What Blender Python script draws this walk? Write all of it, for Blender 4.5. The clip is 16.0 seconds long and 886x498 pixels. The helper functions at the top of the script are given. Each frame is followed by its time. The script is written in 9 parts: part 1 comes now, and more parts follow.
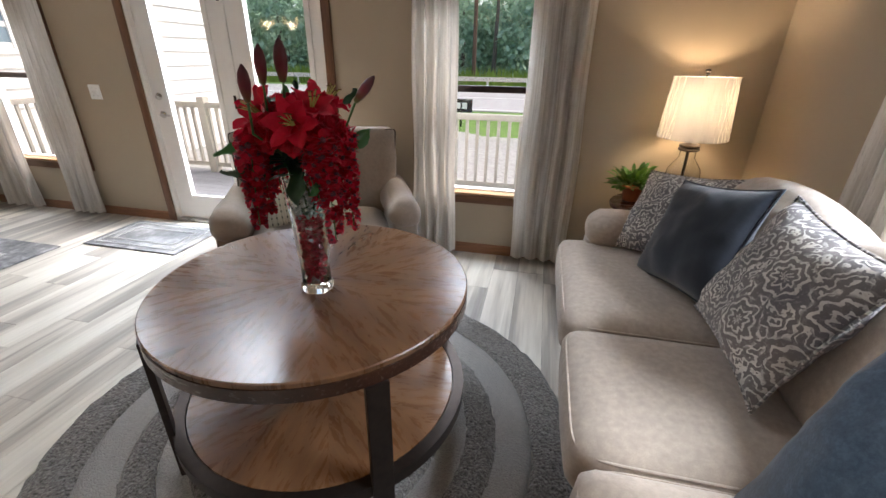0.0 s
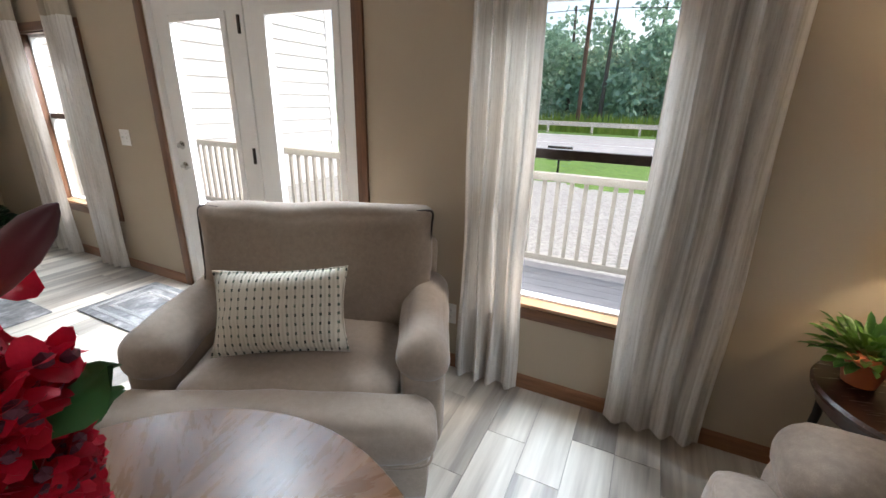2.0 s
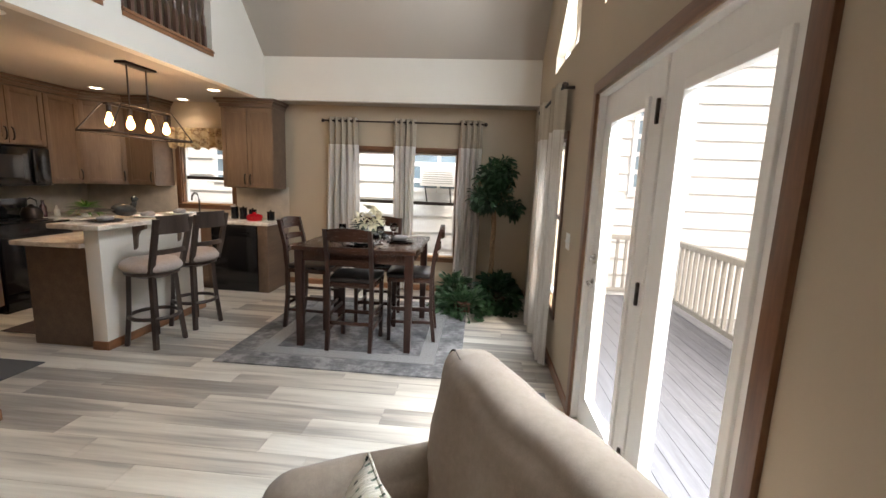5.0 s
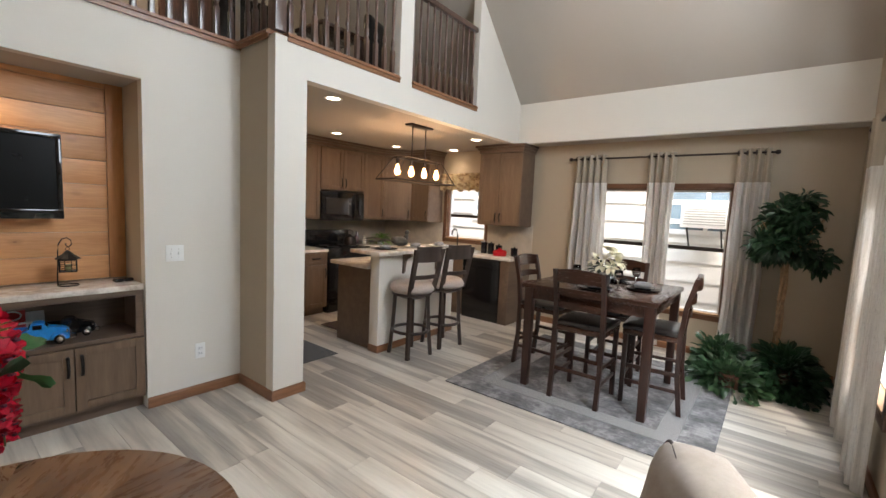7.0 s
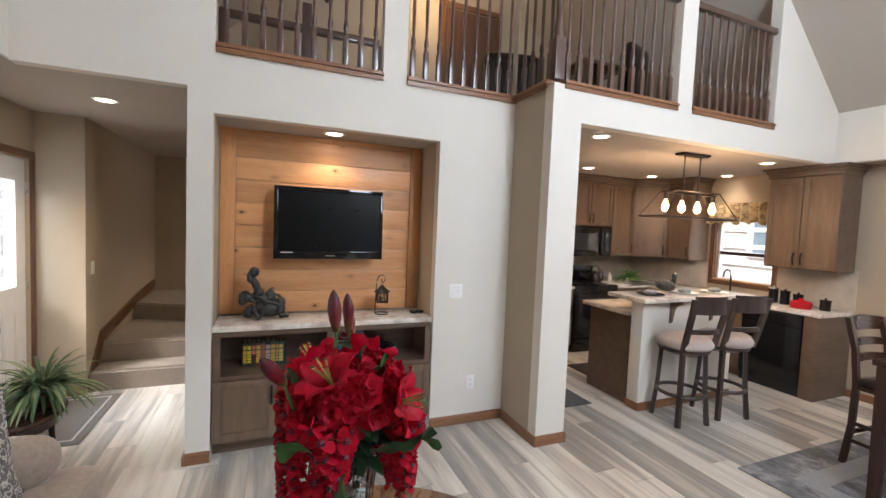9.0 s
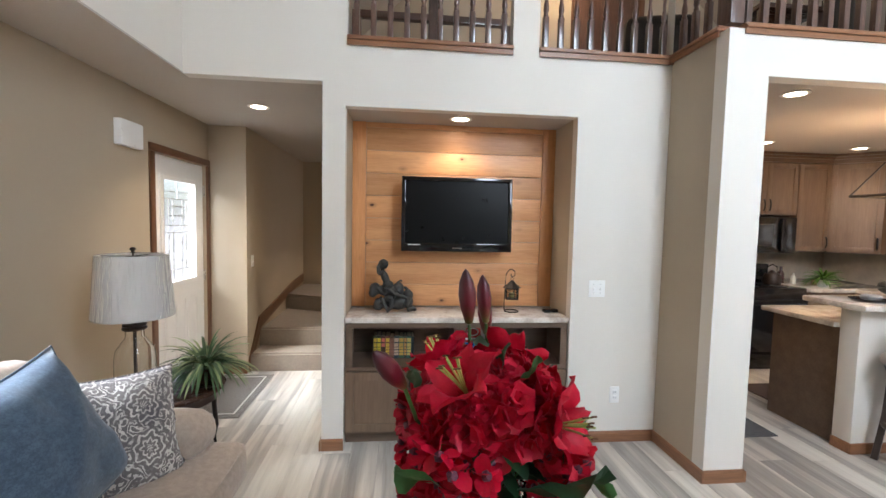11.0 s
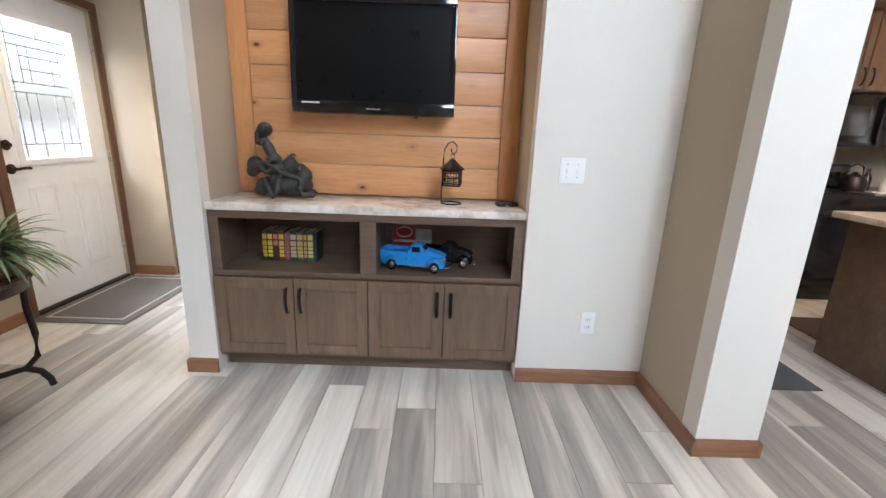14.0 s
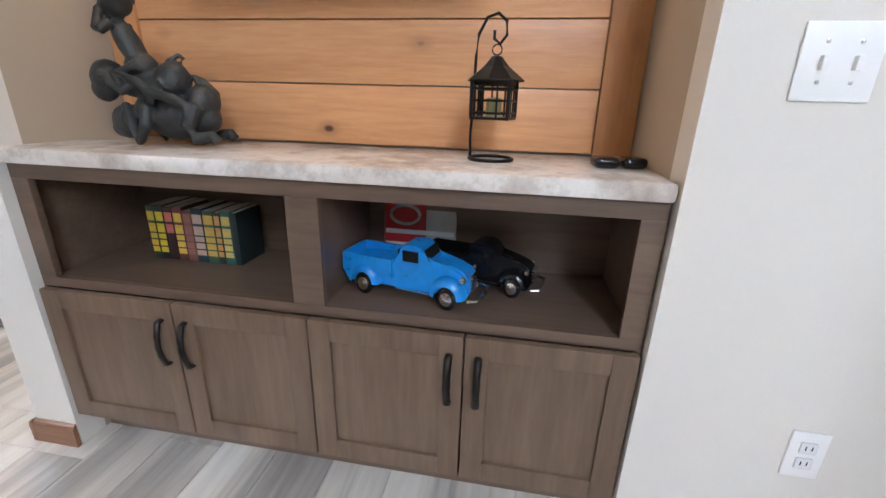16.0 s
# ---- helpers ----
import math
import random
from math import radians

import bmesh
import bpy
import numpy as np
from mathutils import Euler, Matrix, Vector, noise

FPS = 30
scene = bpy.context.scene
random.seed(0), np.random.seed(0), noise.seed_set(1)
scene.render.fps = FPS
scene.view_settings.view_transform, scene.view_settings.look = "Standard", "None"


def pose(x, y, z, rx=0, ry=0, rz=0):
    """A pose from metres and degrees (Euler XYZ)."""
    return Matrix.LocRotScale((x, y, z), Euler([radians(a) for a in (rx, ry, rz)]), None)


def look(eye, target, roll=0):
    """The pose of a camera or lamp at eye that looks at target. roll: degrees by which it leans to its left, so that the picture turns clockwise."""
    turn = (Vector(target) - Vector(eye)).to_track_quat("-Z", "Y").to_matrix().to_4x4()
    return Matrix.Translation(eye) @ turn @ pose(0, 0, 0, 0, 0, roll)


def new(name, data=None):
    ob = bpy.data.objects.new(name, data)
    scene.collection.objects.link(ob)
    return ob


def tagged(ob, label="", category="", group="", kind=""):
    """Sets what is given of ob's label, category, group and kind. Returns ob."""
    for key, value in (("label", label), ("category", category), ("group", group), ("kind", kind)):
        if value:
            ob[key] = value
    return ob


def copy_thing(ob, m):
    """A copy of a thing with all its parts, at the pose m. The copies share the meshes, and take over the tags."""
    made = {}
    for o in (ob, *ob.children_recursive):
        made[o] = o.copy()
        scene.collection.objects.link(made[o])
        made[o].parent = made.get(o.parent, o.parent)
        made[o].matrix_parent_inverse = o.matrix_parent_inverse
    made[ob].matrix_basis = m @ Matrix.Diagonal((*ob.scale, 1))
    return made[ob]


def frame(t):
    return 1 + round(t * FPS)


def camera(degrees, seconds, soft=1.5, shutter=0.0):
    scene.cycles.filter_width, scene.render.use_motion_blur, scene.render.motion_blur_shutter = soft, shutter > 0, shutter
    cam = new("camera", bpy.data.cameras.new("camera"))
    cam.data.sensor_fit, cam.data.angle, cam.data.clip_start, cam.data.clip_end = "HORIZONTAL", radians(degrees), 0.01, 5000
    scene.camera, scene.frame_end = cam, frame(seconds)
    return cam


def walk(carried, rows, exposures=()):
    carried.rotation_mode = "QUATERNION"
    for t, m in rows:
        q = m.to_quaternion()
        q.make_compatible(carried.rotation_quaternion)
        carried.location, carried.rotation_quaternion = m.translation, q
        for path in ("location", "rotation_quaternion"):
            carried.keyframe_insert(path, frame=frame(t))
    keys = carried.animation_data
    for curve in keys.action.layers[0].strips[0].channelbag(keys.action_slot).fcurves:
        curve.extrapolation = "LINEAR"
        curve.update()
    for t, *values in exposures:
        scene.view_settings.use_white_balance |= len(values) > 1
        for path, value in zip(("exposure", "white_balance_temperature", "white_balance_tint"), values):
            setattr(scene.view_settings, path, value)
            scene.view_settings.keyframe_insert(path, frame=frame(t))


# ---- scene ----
cam = camera(92.8, 16.0)
PATH = [
    (0, (0.195, 0.839, 1.417), (-0.2, 2.617, 0.591), 0.9),
    (0.5, (0.16, 1.067, 1.411), (-0.237, 2.843, 0.581), 1.1),
    (1, (0.147, 1.404, 1.408), (-0.298, 3.18, 0.602), 1.1),
    (1.5, (0.078, 1.705, 1.397), (-0.489, 3.472, 0.651), 2.7),
    (2, (0.066, 2.003, 1.443), (-0.75, 3.702, 0.773), 1.5),
    (2.5, (0.05, 2.271, 1.485), (-1.072, 3.814, 0.885), 1.5),
    (3, (-0.003, 2.447, 1.489), (-1.455, 3.727, 0.986), 1.6),
    (3.5, (-0.166, 2.694, 1.542), (-1.887, 3.611, 1.095), 2.0),
    (4, (-0.237, 2.907, 1.511), (-2.128, 3.443, 1.138), 2.3),
    (4.2, (-0.25, 2.99, 1.522), (-2.17, 3.375, 1.158), 2.35),
    (6.3, (-0.603, 3.389, 1.501), (-2.375, 2.49, 1.281), 2.5),
    (6.5, (-0.59, 3.391, 1.502), (-2.309, 2.392, 1.29), 2.6),
    (7, (-0.556, 3.34, 1.514), (-2.119, 2.105, 1.327), 2.6),
    (7.5, (-0.508, 3.258, 1.553), (-1.887, 1.819, 1.383), 2.7),
    (8, (-0.441, 3.161, 1.606), (-1.621, 1.554, 1.445), 2.8),
    (8.5, (-0.384, 3.084, 1.624), (-1.358, 1.342, 1.491), 2.7),
    (9, (-0.331, 3.021, 1.635), (-1.094, 1.176, 1.524), 2.4),
    (9.5, (-0.296, 2.988, 1.643), (-0.864, 1.073, 1.548), 2.2),
    (10, (-0.274, 2.942, 1.632), (-0.679, 0.985, 1.54), 2.0),
    (10.2, (-0.277, 2.913, 1.625), (-0.619, 0.945, 1.531), 1.7),
    (12.5, (-0.668, 2.358, 1.359), (-0.803, 0.381, 1.085), 1.2),
    (13, (-0.819, 2.215, 1.322), (-0.918, 0.249, 0.971), 1.3),
    (13.5, (-1.06, 2.051, 1.278), (-1.118, 0.097, 0.852), 1.5),
    (14, (-1.126, 1.925, 1.243), (-1.146, -0.008, 0.728), 2.1),
    (14.5, (-1.209, 1.717, 1.164), (-1.12, -0.203, 0.609), 1.7),
    (15, (-1.274, 1.429, 1.132), (-1.097, -0.478, 0.555), 1.6),
    (15.5, (-1.3, 1.065, 1.098), (-1.056, -0.807, 0.438), 1.5),
    (16, (-1.244, 0.761, 1.037), (-0.936, -1.1, 0.372), 1.6),
]
SKY_STRENGTH, SUN_STRENGTH, WINDOW_LIGHT, LAMP_LIGHT = 0.15, 1.35, 44.0, 0.6
# seconds, stops, white balance in kelvin, tint
EXPOSURES = [(0, 1.12, 6650, 13), (1.5, 1.3, 6600, 13), (2.5, 0.95, 6300, 8), (3.0, 0.86, 6300, 9), (3.5, 0.93, 7500, 14), (4.2, 1.05, 6950, 12), (6.5, 1.04, 6950, 12), (7.5, 1.38, 6750, 13), (8.2, 1.45, 6650, 14), (10, 1.6, 6450, 13), (12.5, 1.82, 6250, 10), (16, 1.9, 6150, 15)]
walk(cam, [(t, look(eye, target, roll)) for t, eye, target, roll in PATH], EXPOSURES)

# ---- world and sun ----
world = bpy.data.worlds.new("sky")
scene.world = world
world.use_nodes = True
wn = world.node_tree
sky = wn.nodes.new("ShaderNodeTexSky")
sky.sky_type, sky.sun_disc = "NISHITA", False
sky.sun_elevation, sky.sun_rotation = radians(48), radians(54)
sky.air_density, sky.dust_density, sky.ozone_density = 1.0, 4.0, 1.0
wn.nodes["Background"].inputs["Strength"].default_value = SKY_STRENGTH
wn.links.new(sky.outputs[0], wn.nodes["Background"].inputs["Color"])
sun_data = bpy.data.lights.new("sun", "SUN")
sun_data.energy, sun_data.angle, sun_data.color = SUN_STRENGTH, radians(12), (1.0, 0.96, 0.9)
sun = new("sun", sun_data)
sun.matrix_world = look((11, 8, 15), (0, 0, 0))


def area_lamp(name, eye, target, w, h, power, color=(1, 1, 1)):
    d = bpy.data.lights.new(name, "AREA")
    d.shape, d.size, d.size_y, d.energy, d.color = "RECTANGLE", w, h, power, color
    o = new(name, d)
    o.matrix_world = look(eye, target)
    return o


def point_lamp(name, at, power, radius, color=(1.0, 0.72, 0.42)):
    d = bpy.data.lights.new(name, "POINT")
    d.energy, d.shadow_soft_size, d.color = power, radius, color
    o = new(name, d)
    o.location = at
    return o


def spot_lamp(name, at, power, angle, color=(1.0, 0.8, 0.58), radius=0.05):
    d = bpy.data.lights.new(name, "SPOT")
    d.energy, d.shadow_soft_size, d.color = power, radius, color
    d.spot_size, d.spot_blend = radians(angle), 0.6
    o = new(name, d)
    o.location = at
    return o


DAY = (0.8, 0.92, 1.04)
WL = WINDOW_LIGHT
# sky light at the high gable windows, and above the heads of the others outside
for i, (x0, x1, z0, z1) in enumerate(((-4.6, -3.85, 2.66, 3.4), (-3.0, -2.15, 2.66, 4.6))):
    area_lamp("window_sky", ((x0 + x1) / 2, 3.99, (z0 + z1) / 2), ((x0 + x1) / 2, 0, (z0 + z1) / 2 - 1.0), x1 - x0, z1 - z0, 0.6 * WL * (x1 - x0) * (z1 - z0), DAY)
for at, to, w, h, k in (((-2.2, 4.36, 2.38), (-2.2, 2.0, 0.9), 1.6, 0.4, 4.1), ((-0.28, 4.75, 2.6), (-0.28, 3.6, 1.1), 0.8, 0.9, 1.15), ((-4.3, 4.4, 2.36), (-4.3, 3.0, 1.1), 0.8, 0.4, 0.5),
                        ((-6.9, 2.22, 2.6), (-5.8, 2.22, 1.1), 1.4, 0.9, 1.0), ((-6.9, -0.57, 2.6), (-5.8, -0.57, 1.3), 0.7, 0.9, 0.6), ((2.35, 1.8, 2.6), (1.2, 1.8, 1.1), 1.3, 0.9, 3.4), ((2.35, -1.05, 2.5), (1.2, -1.05, 1.0), 0.6, 0.8, 1.2)):
    area_lamp("window_sky", at, to, w, h, WL * k, DAY)


# ---- materials ----
def nodes_of(name):
    m = bpy.data.materials.new(name)
    m.use_nodes = True
    return m, m.node_tree, m.node_tree.nodes["Principled BSDF"]


def link(nt, a, b):
    nt.links.new(a, b)


def coords(nt, scale=(1, 1, 1), kind="Object", rnd=False):
    tc = nt.nodes.new("ShaderNodeTexCoord")
    mp = nt.nodes.new("ShaderNodeMapping")
    mp.inputs["Scale"].default_value = scale
    link(nt, tc.outputs[kind], mp.inputs["Vector"])
    if rnd:
        oi = nt.nodes.new("ShaderNodeObjectInfo")
        mul = nt.nodes.new("ShaderNodeMath")
        mul.operation = "MULTIPLY"
        mul.inputs[1].default_value = 37.0
        link(nt, oi.outputs["Random"], mul.inputs[0])
        link(nt, mul.outputs[0], mp.inputs["Location"])
    return mp.outputs[0]


def noise_tex(nt, vec, scale, detail=4, rough=0.55):
    n = nt.nodes.new("ShaderNodeTexNoise")
    n.inputs["Scale"].default_value, n.inputs["Detail"].default_value, n.inputs["Roughness"].default_value = scale, detail, rough
    link(nt, vec, n.inputs["Vector"])
    return n.outputs["Fac"]


def ramp(nt, fac, stops):
    r = nt.nodes.new("ShaderNodeValToRGB")
    el = r.color_ramp.elements
    while len(el) < len(stops):
        el.new(0.5)
    for e, (p, c) in zip(el, stops):
        e.position, e.color = p, (*c, 1)
    link(nt, fac, r.inputs["Fac"])
    return r.outputs["Color"]


def mix(nt, fac, a, b, mode="MIX"):
    m = nt.nodes.new("ShaderNodeMix")
    m.data_type, m.blend_type = "RGBA", mode
    for sock, v in ((m.inputs[0], fac), (m.inputs[6], a), (m.inputs[7], b)):
        if isinstance(v, (int, float)):
            sock.default_value = v
        elif isinstance(v, tuple):
            sock.default_value = (*v, 1)
        else:
            link(nt, v, sock)
    return m.outputs[2]


def calc(nt, op, a, b=0.0, c=0.0):
    m = nt.nodes.new("ShaderNodeMath")
    m.operation = op
    for sock, v in zip(m.inputs, (a, b, c)):
        if isinstance(v, (int, float)):
            sock.default_value = v
        else:
            link(nt, v, sock)
    return m.outputs[0]


def bump(nt, bsdf, height, strength=0.2, dist=0.002):
    b = nt.nodes.new("ShaderNodeBump")
    b.inputs["Strength"].default_value, b.inputs["Distance"].default_value = strength, dist
    link(nt, height, b.inputs["Height"])
    link(nt, b.outputs[0], bsdf.inputs["Normal"])


def plain(name, col, rough=0.5, metal=0.0, var=0.12, scale=12.0, bumps=0.1, dist=0.001, spec=None, grain=180.0):
    m, nt, b = nodes_of(name)
    v = coords(nt)
    big = noise_tex(nt, v, scale, 3)
    fine = noise_tex(nt, v, grain, 2)
    dark = tuple(c * (1 - var) for c in col)
    light = tuple(min(1, c * (1 + var)) for c in col)
    c = ramp(nt, big, [(0.3, dark), (0.7, light)])
    link(nt, c, b.inputs["Base Color"])
    r = calc(nt, "MULTIPLY_ADD", big, 0.16, rough - 0.08)
    link(nt, r, b.inputs["Roughness"])
    b.inputs["Metallic"].default_value = metal
    if spec is not None:
        b.inputs["Specular IOR Level"].default_value = spec
    if bumps:
        bump(nt, b, fine, bumps, dist)
    return m


def wood(name, dark, light, axis="x", rough=0.4, scale=1.0, rnd=True, knots=False, coat=0.0):
    m, nt, b = nodes_of(name)
    s = {"x": (1.2, 14, 14), "y": (14, 1.2, 14), "z": (14, 14, 1.2)}[axis]
    v = coords(nt, tuple(q * scale for q in s), rnd=rnd)
    n1 = noise_tex(nt, v, 1.5, 5, 0.6)
    n2 = noise_tex(nt, v, 9.0, 3, 0.6)
    col = ramp(nt, n1, [(0.3, dark), (0.52, tuple((a + c) / 2 for a, c in zip(dark, light))), (0.72, light)])
    col = mix(nt, 0.35, col, ramp(nt, n2, [(0.35, dark), (0.65, light)]), "MIX")
    if knots:
        kv = coords(nt, {"x": (4.2, 7, 7), "y": (7, 4.2, 7), "z": (7, 7, 4.2)}[axis], rnd=rnd)
        vo = nt.nodes.new("ShaderNodeTexVoronoi")
        vo.inputs["Scale"].default_value = 1.0
        link(nt, kv, vo.inputs["Vector"])
        halo = ramp(nt, vo.outputs["Distance"], [(0.06, (0.6, 0.6, 0.6)), (0.2, (0, 0, 0))])
        col = mix(nt, halo, col, tuple(0.6 * c for c in dark))
        k = ramp(nt, vo.outputs["Distance"], [(0.045, (1, 1, 1)), (0.085, (0, 0, 0))])
        col = mix(nt, k, col, (0.075, 0.028, 0.014))
        oi = nt.nodes.new("ShaderNodeObjectInfo")
        tone = ramp(nt, oi.outputs["Random"], [(0.0, (0.8, 0.78, 0.76)), (1.0, (1.15, 1.1, 1.05))])
        col = mix(nt, 1.0, col, tone, "MULTIPLY")
    link(nt, col, b.inputs["Base Color"])
    link(nt, calc(nt, "MULTIPLY_ADD", n2, 0.2, rough - 0.1), b.inputs["Roughness"])
    b.inputs["Coat Weight"].default_value = coat
    b.inputs["Coat Roughness"].default_value = 0.3
    bump(nt, b, n2, 0.15, 0.001)
    return m


def plank_floor():
    m, nt, b = nodes_of("vinyl_planks")
    v = coords(nt, (9, 0.62, 1), rnd=True)
    v2 = coords(nt, (24, 1.4, 1), rnd=True)
    wander = nt.nodes.new("ShaderNodeVectorMath")
    wander.operation = "MULTIPLY_ADD"
    bend = nt.nodes.new("ShaderNodeTexNoise")
    bend.inputs["Scale"].default_value, bend.inputs["Detail"].default_value = 1.6, 2
    link(nt, v, bend.inputs["Vector"]), link(nt, bend.outputs["Color"], wander.inputs[0]), link(nt, v, wander.inputs[2])
    wander.inputs[1].default_value = (1.1, 0.5, 0)
    oi = nt.nodes.new("ShaderNodeObjectInfo")
    n1 = noise_tex(nt, wander.outputs[0], 1.0, 3, 0.5)
    n2 = noise_tex(nt, v2, 2.2, 5, 0.65)
    shift = calc(nt, "MULTIPLY_ADD", oi.outputs["Random"], 0.26, -0.13)
    f = calc(nt, "ADD", n1, shift)
    col = ramp(nt, f, [(0.3, (0.235, 0.21, 0.188)), (0.42, (0.36, 0.325, 0.285)), (0.5, (0.55, 0.5, 0.435)), (0.6, (0.68, 0.635, 0.56)), (0.72, (0.78, 0.74, 0.665))])
    col = mix(nt, 0.2, col, ramp(nt, n2, [(0.35, (0.33, 0.3, 0.26)), (0.62, (0.7, 0.66, 0.59))]))
    link(nt, col, b.inputs["Base Color"])
    link(nt, calc(nt, "MULTIPLY_ADD", n2, 0.14, 0.27), b.inputs["Roughness"])
    bump(nt, b, n2, 0.12, 0.0006)
    return m


def fabric(name, col, dark=None, weave=420.0, rough=0.95, mottled=0.12, sheen=0.3):
    m, nt, b = nodes_of(name)
    v = coords(nt)
    big = noise_tex(nt, v, 6, 4)
    mid = noise_tex(nt, v, 45, 3)
    vx = coords(nt, (1, 1, 0.35))
    thread = noise_tex(nt, vx, weave, 2, 0.8)
    dark = dark or tuple(c * 0.72 for c in col)
    c1 = ramp(nt, mid, [(0.3, tuple(c * (1 - mottled) for c in col)), (0.7, tuple(min(1, c * (1 + mottled)) for c in col))])
    c1 = mix(nt, calc(nt, "MULTIPLY", ramp(nt, thread, [(0.4, (1, 1, 1)), (0.6, (0, 0, 0))]), 0.5), c1, dark)
    c1 = mix(nt, 0.25, c1, ramp(nt, big, [(0.3, dark), (0.7, col)]))
    link(nt, c1, b.inputs["Base Color"])
    b.inputs["Roughness"].default_value = rough
    b.inputs["Sheen Weight"].default_value = sheen
    b.inputs["Specular IOR Level"].default_value = 0.2
    bump(nt, b, calc(nt, "ADD", thread, calc(nt, "MULTIPLY", big, 2.0)), 0.35, 0.002)
    return m


def glass(name, tint=(1, 1, 1), rough=0.0, ior=1.45, thin=True):
    m, nt, b = nodes_of(name)
    if thin:
        tr = nt.nodes.new("ShaderNodeBsdfTransparent")
        gl = nt.nodes.new("ShaderNodeBsdfGlossy")
        mx = nt.nodes.new("ShaderNodeMixShader")
        mx.inputs[0].default_value = 0.014
        tr.inputs["Color"].default_value = (*tint, 1)
        gl.inputs["Roughness"].default_value = 0.02
        link(nt, tr.outputs[0], mx.inputs[1])
        link(nt, gl.outputs[0], mx.inputs[2])
        link(nt, mx.outputs[0], nt.nodes["Material Output"].inputs["Surface"])
    else:
        b.inputs["Base Color"].default_value = (*tint, 1)
        b.inputs["Transmission Weight"].default_value = 1.0
        b.inputs["Roughness"].default_value = rough
        b.inputs["IOR"].default_value = ior
    return m


def glow(name, col, strength):
    m, nt, b = nodes_of(name)
    b.inputs["Base Color"].default_value = (*col, 1)
    b.inputs["Emission Color"].default_value = (*col, 1)
    b.inputs["Emission Strength"].default_value = strength
    return m


M_FLOOR = plank_floor()
M_WALL = plain("wall_paint_beige", (0.44, 0.365, 0.272), 0.85, var=0.03, scale=1.5, bumps=0.12, dist=0.0008, grain=260)
M_WHITE = plain("wall_paint_cream", (0.74, 0.7, 0.635), 0.85, var=0.02, scale=1.5, bumps=0.12, dist=0.0008, grain=260)
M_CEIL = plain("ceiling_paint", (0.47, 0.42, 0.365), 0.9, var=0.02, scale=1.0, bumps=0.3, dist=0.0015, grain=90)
M_TRIM = wood("stained_trim", (0.085, 0.036, 0.017), (0.2, 0.092, 0.045), "x", 0.38)
M_TRIMZ = wood("stained_trim_upright", (0.085, 0.036, 0.017), (0.2, 0.092, 0.045), "z", 0.38)
M_BASE = wood("stained_baseboard", (0.17, 0.075, 0.035), (0.34, 0.16, 0.08), "x", 0.35)
M_SILL = wood("oak_sill", (0.36, 0.19, 0.09), (0.6, 0.38, 0.2), "x", 0.35)
M_PINE = wood("knotty_pine", (0.54, 0.25, 0.1), (0.75, 0.415, 0.2), "x", 0.42, 0.7, knots=True)
M_PINEZ = wood("knotty_pine_upright", (0.52, 0.23, 0.085), (0.72, 0.37, 0.16), "z", 0.42, 0.7, knots=True)
M_CAB = wood("grey_brown_maple", (0.115, 0.072, 0.046), (0.205, 0.135, 0.088), "z", 0.4, 0.6)
M_CABX = wood("grey_brown_maple_flat", (0.1, 0.064, 0.044), (0.18, 0.12, 0.082), "x", 0.4, 0.6)
M_DARK = wood("espresso_wood", (0.014, 0.0055, 0.004), (0.05, 0.018, 0.011), "z", 0.34, 0.8, coat=0.1)
M_DARKX = wood("espresso_wood_flat", (0.02, 0.008, 0.005), (0.065, 0.024, 0.014), "x", 0.25, 0.8, coat=0.25)
M_STOOL = wood("charcoal_brown_wood", (0.022, 0.014, 0.012), (0.07, 0.047, 0.037), "z", 0.35)
M_RAIL = wood("walnut_rail", (0.05, 0.024, 0.018), (0.14, 0.072, 0.052), "z", 0.24, coat=0.9)
M_DOORW = plain("white_door_paint", (0.8, 0.78, 0.75), 0.4, var=0.02, bumps=0.05)
M_VINYLW = plain("white_vinyl", (0.8, 0.8, 0.8), 0.35, var=0.02)
M_PLATE = plain("white_plastic_plate", (0.86, 0.86, 0.84), 0.3, var=0.01)
M_BLACK = plain("black_plastic", (0.009, 0.009, 0.01), 0.16, var=0.1, bumps=0.03)
M_BLACKM = plain("black_iron", (0.02, 0.017, 0.015), 0.42, 0.6, var=0.3, scale=30)
M_BRONZE = plain("bronze_metal", (0.055, 0.042, 0.036), 0.4, 0.8, var=0.2, scale=30)
M_NICKEL = plain("satin_nickel", (0.55, 0.53, 0.5), 0.28, 1.0, var=0.05)
M_CHROME = plain("chrome", (0.75, 0.75, 0.75), 0.12, 1.0, var=0.03, bumps=0)
M_GLASS = glass("window_glass")
M_CLEAR = glass("clear_glass", (0.98, 0.99, 0.98), 0.0, 1.45, thin=False)
M_SOFA = fabric("taupe_chenille", (0.45, 0.37, 0.305), (0.34, 0.275, 0.225), mottled=0.18)
M_CHAIR = fabric("grey_taupe_chenille", (0.33, 0.262, 0.208), (0.235, 0.186, 0.148))


# ---- mesh tools ----
def box(bm, x0, x1, y0, y1, z0, z1, bevel=0.0):
    vs = [bm.verts.new(p) for p in ((x0, y0, z0), (x1, y0, z0), (x1, y1, z0), (x0, y1, z0), (x0, y0, z1), (x1, y0, z1), (x1, y1, z1), (x0, y1, z1))]
    fs = [bm.faces.new([vs[i] for i in f]) for f in ((3, 2, 1, 0), (4, 5, 6, 7), (0, 1, 5, 4), (1, 2, 6, 5), (2, 3, 7, 6), (3, 0, 4, 7))]
    if bevel:
        es = {e for f in fs for e in f.edges}
        bmesh.ops.bevel(bm, geom=list(es), offset=bevel, segments=2, profile=0.6, affect="EDGES")
    return vs


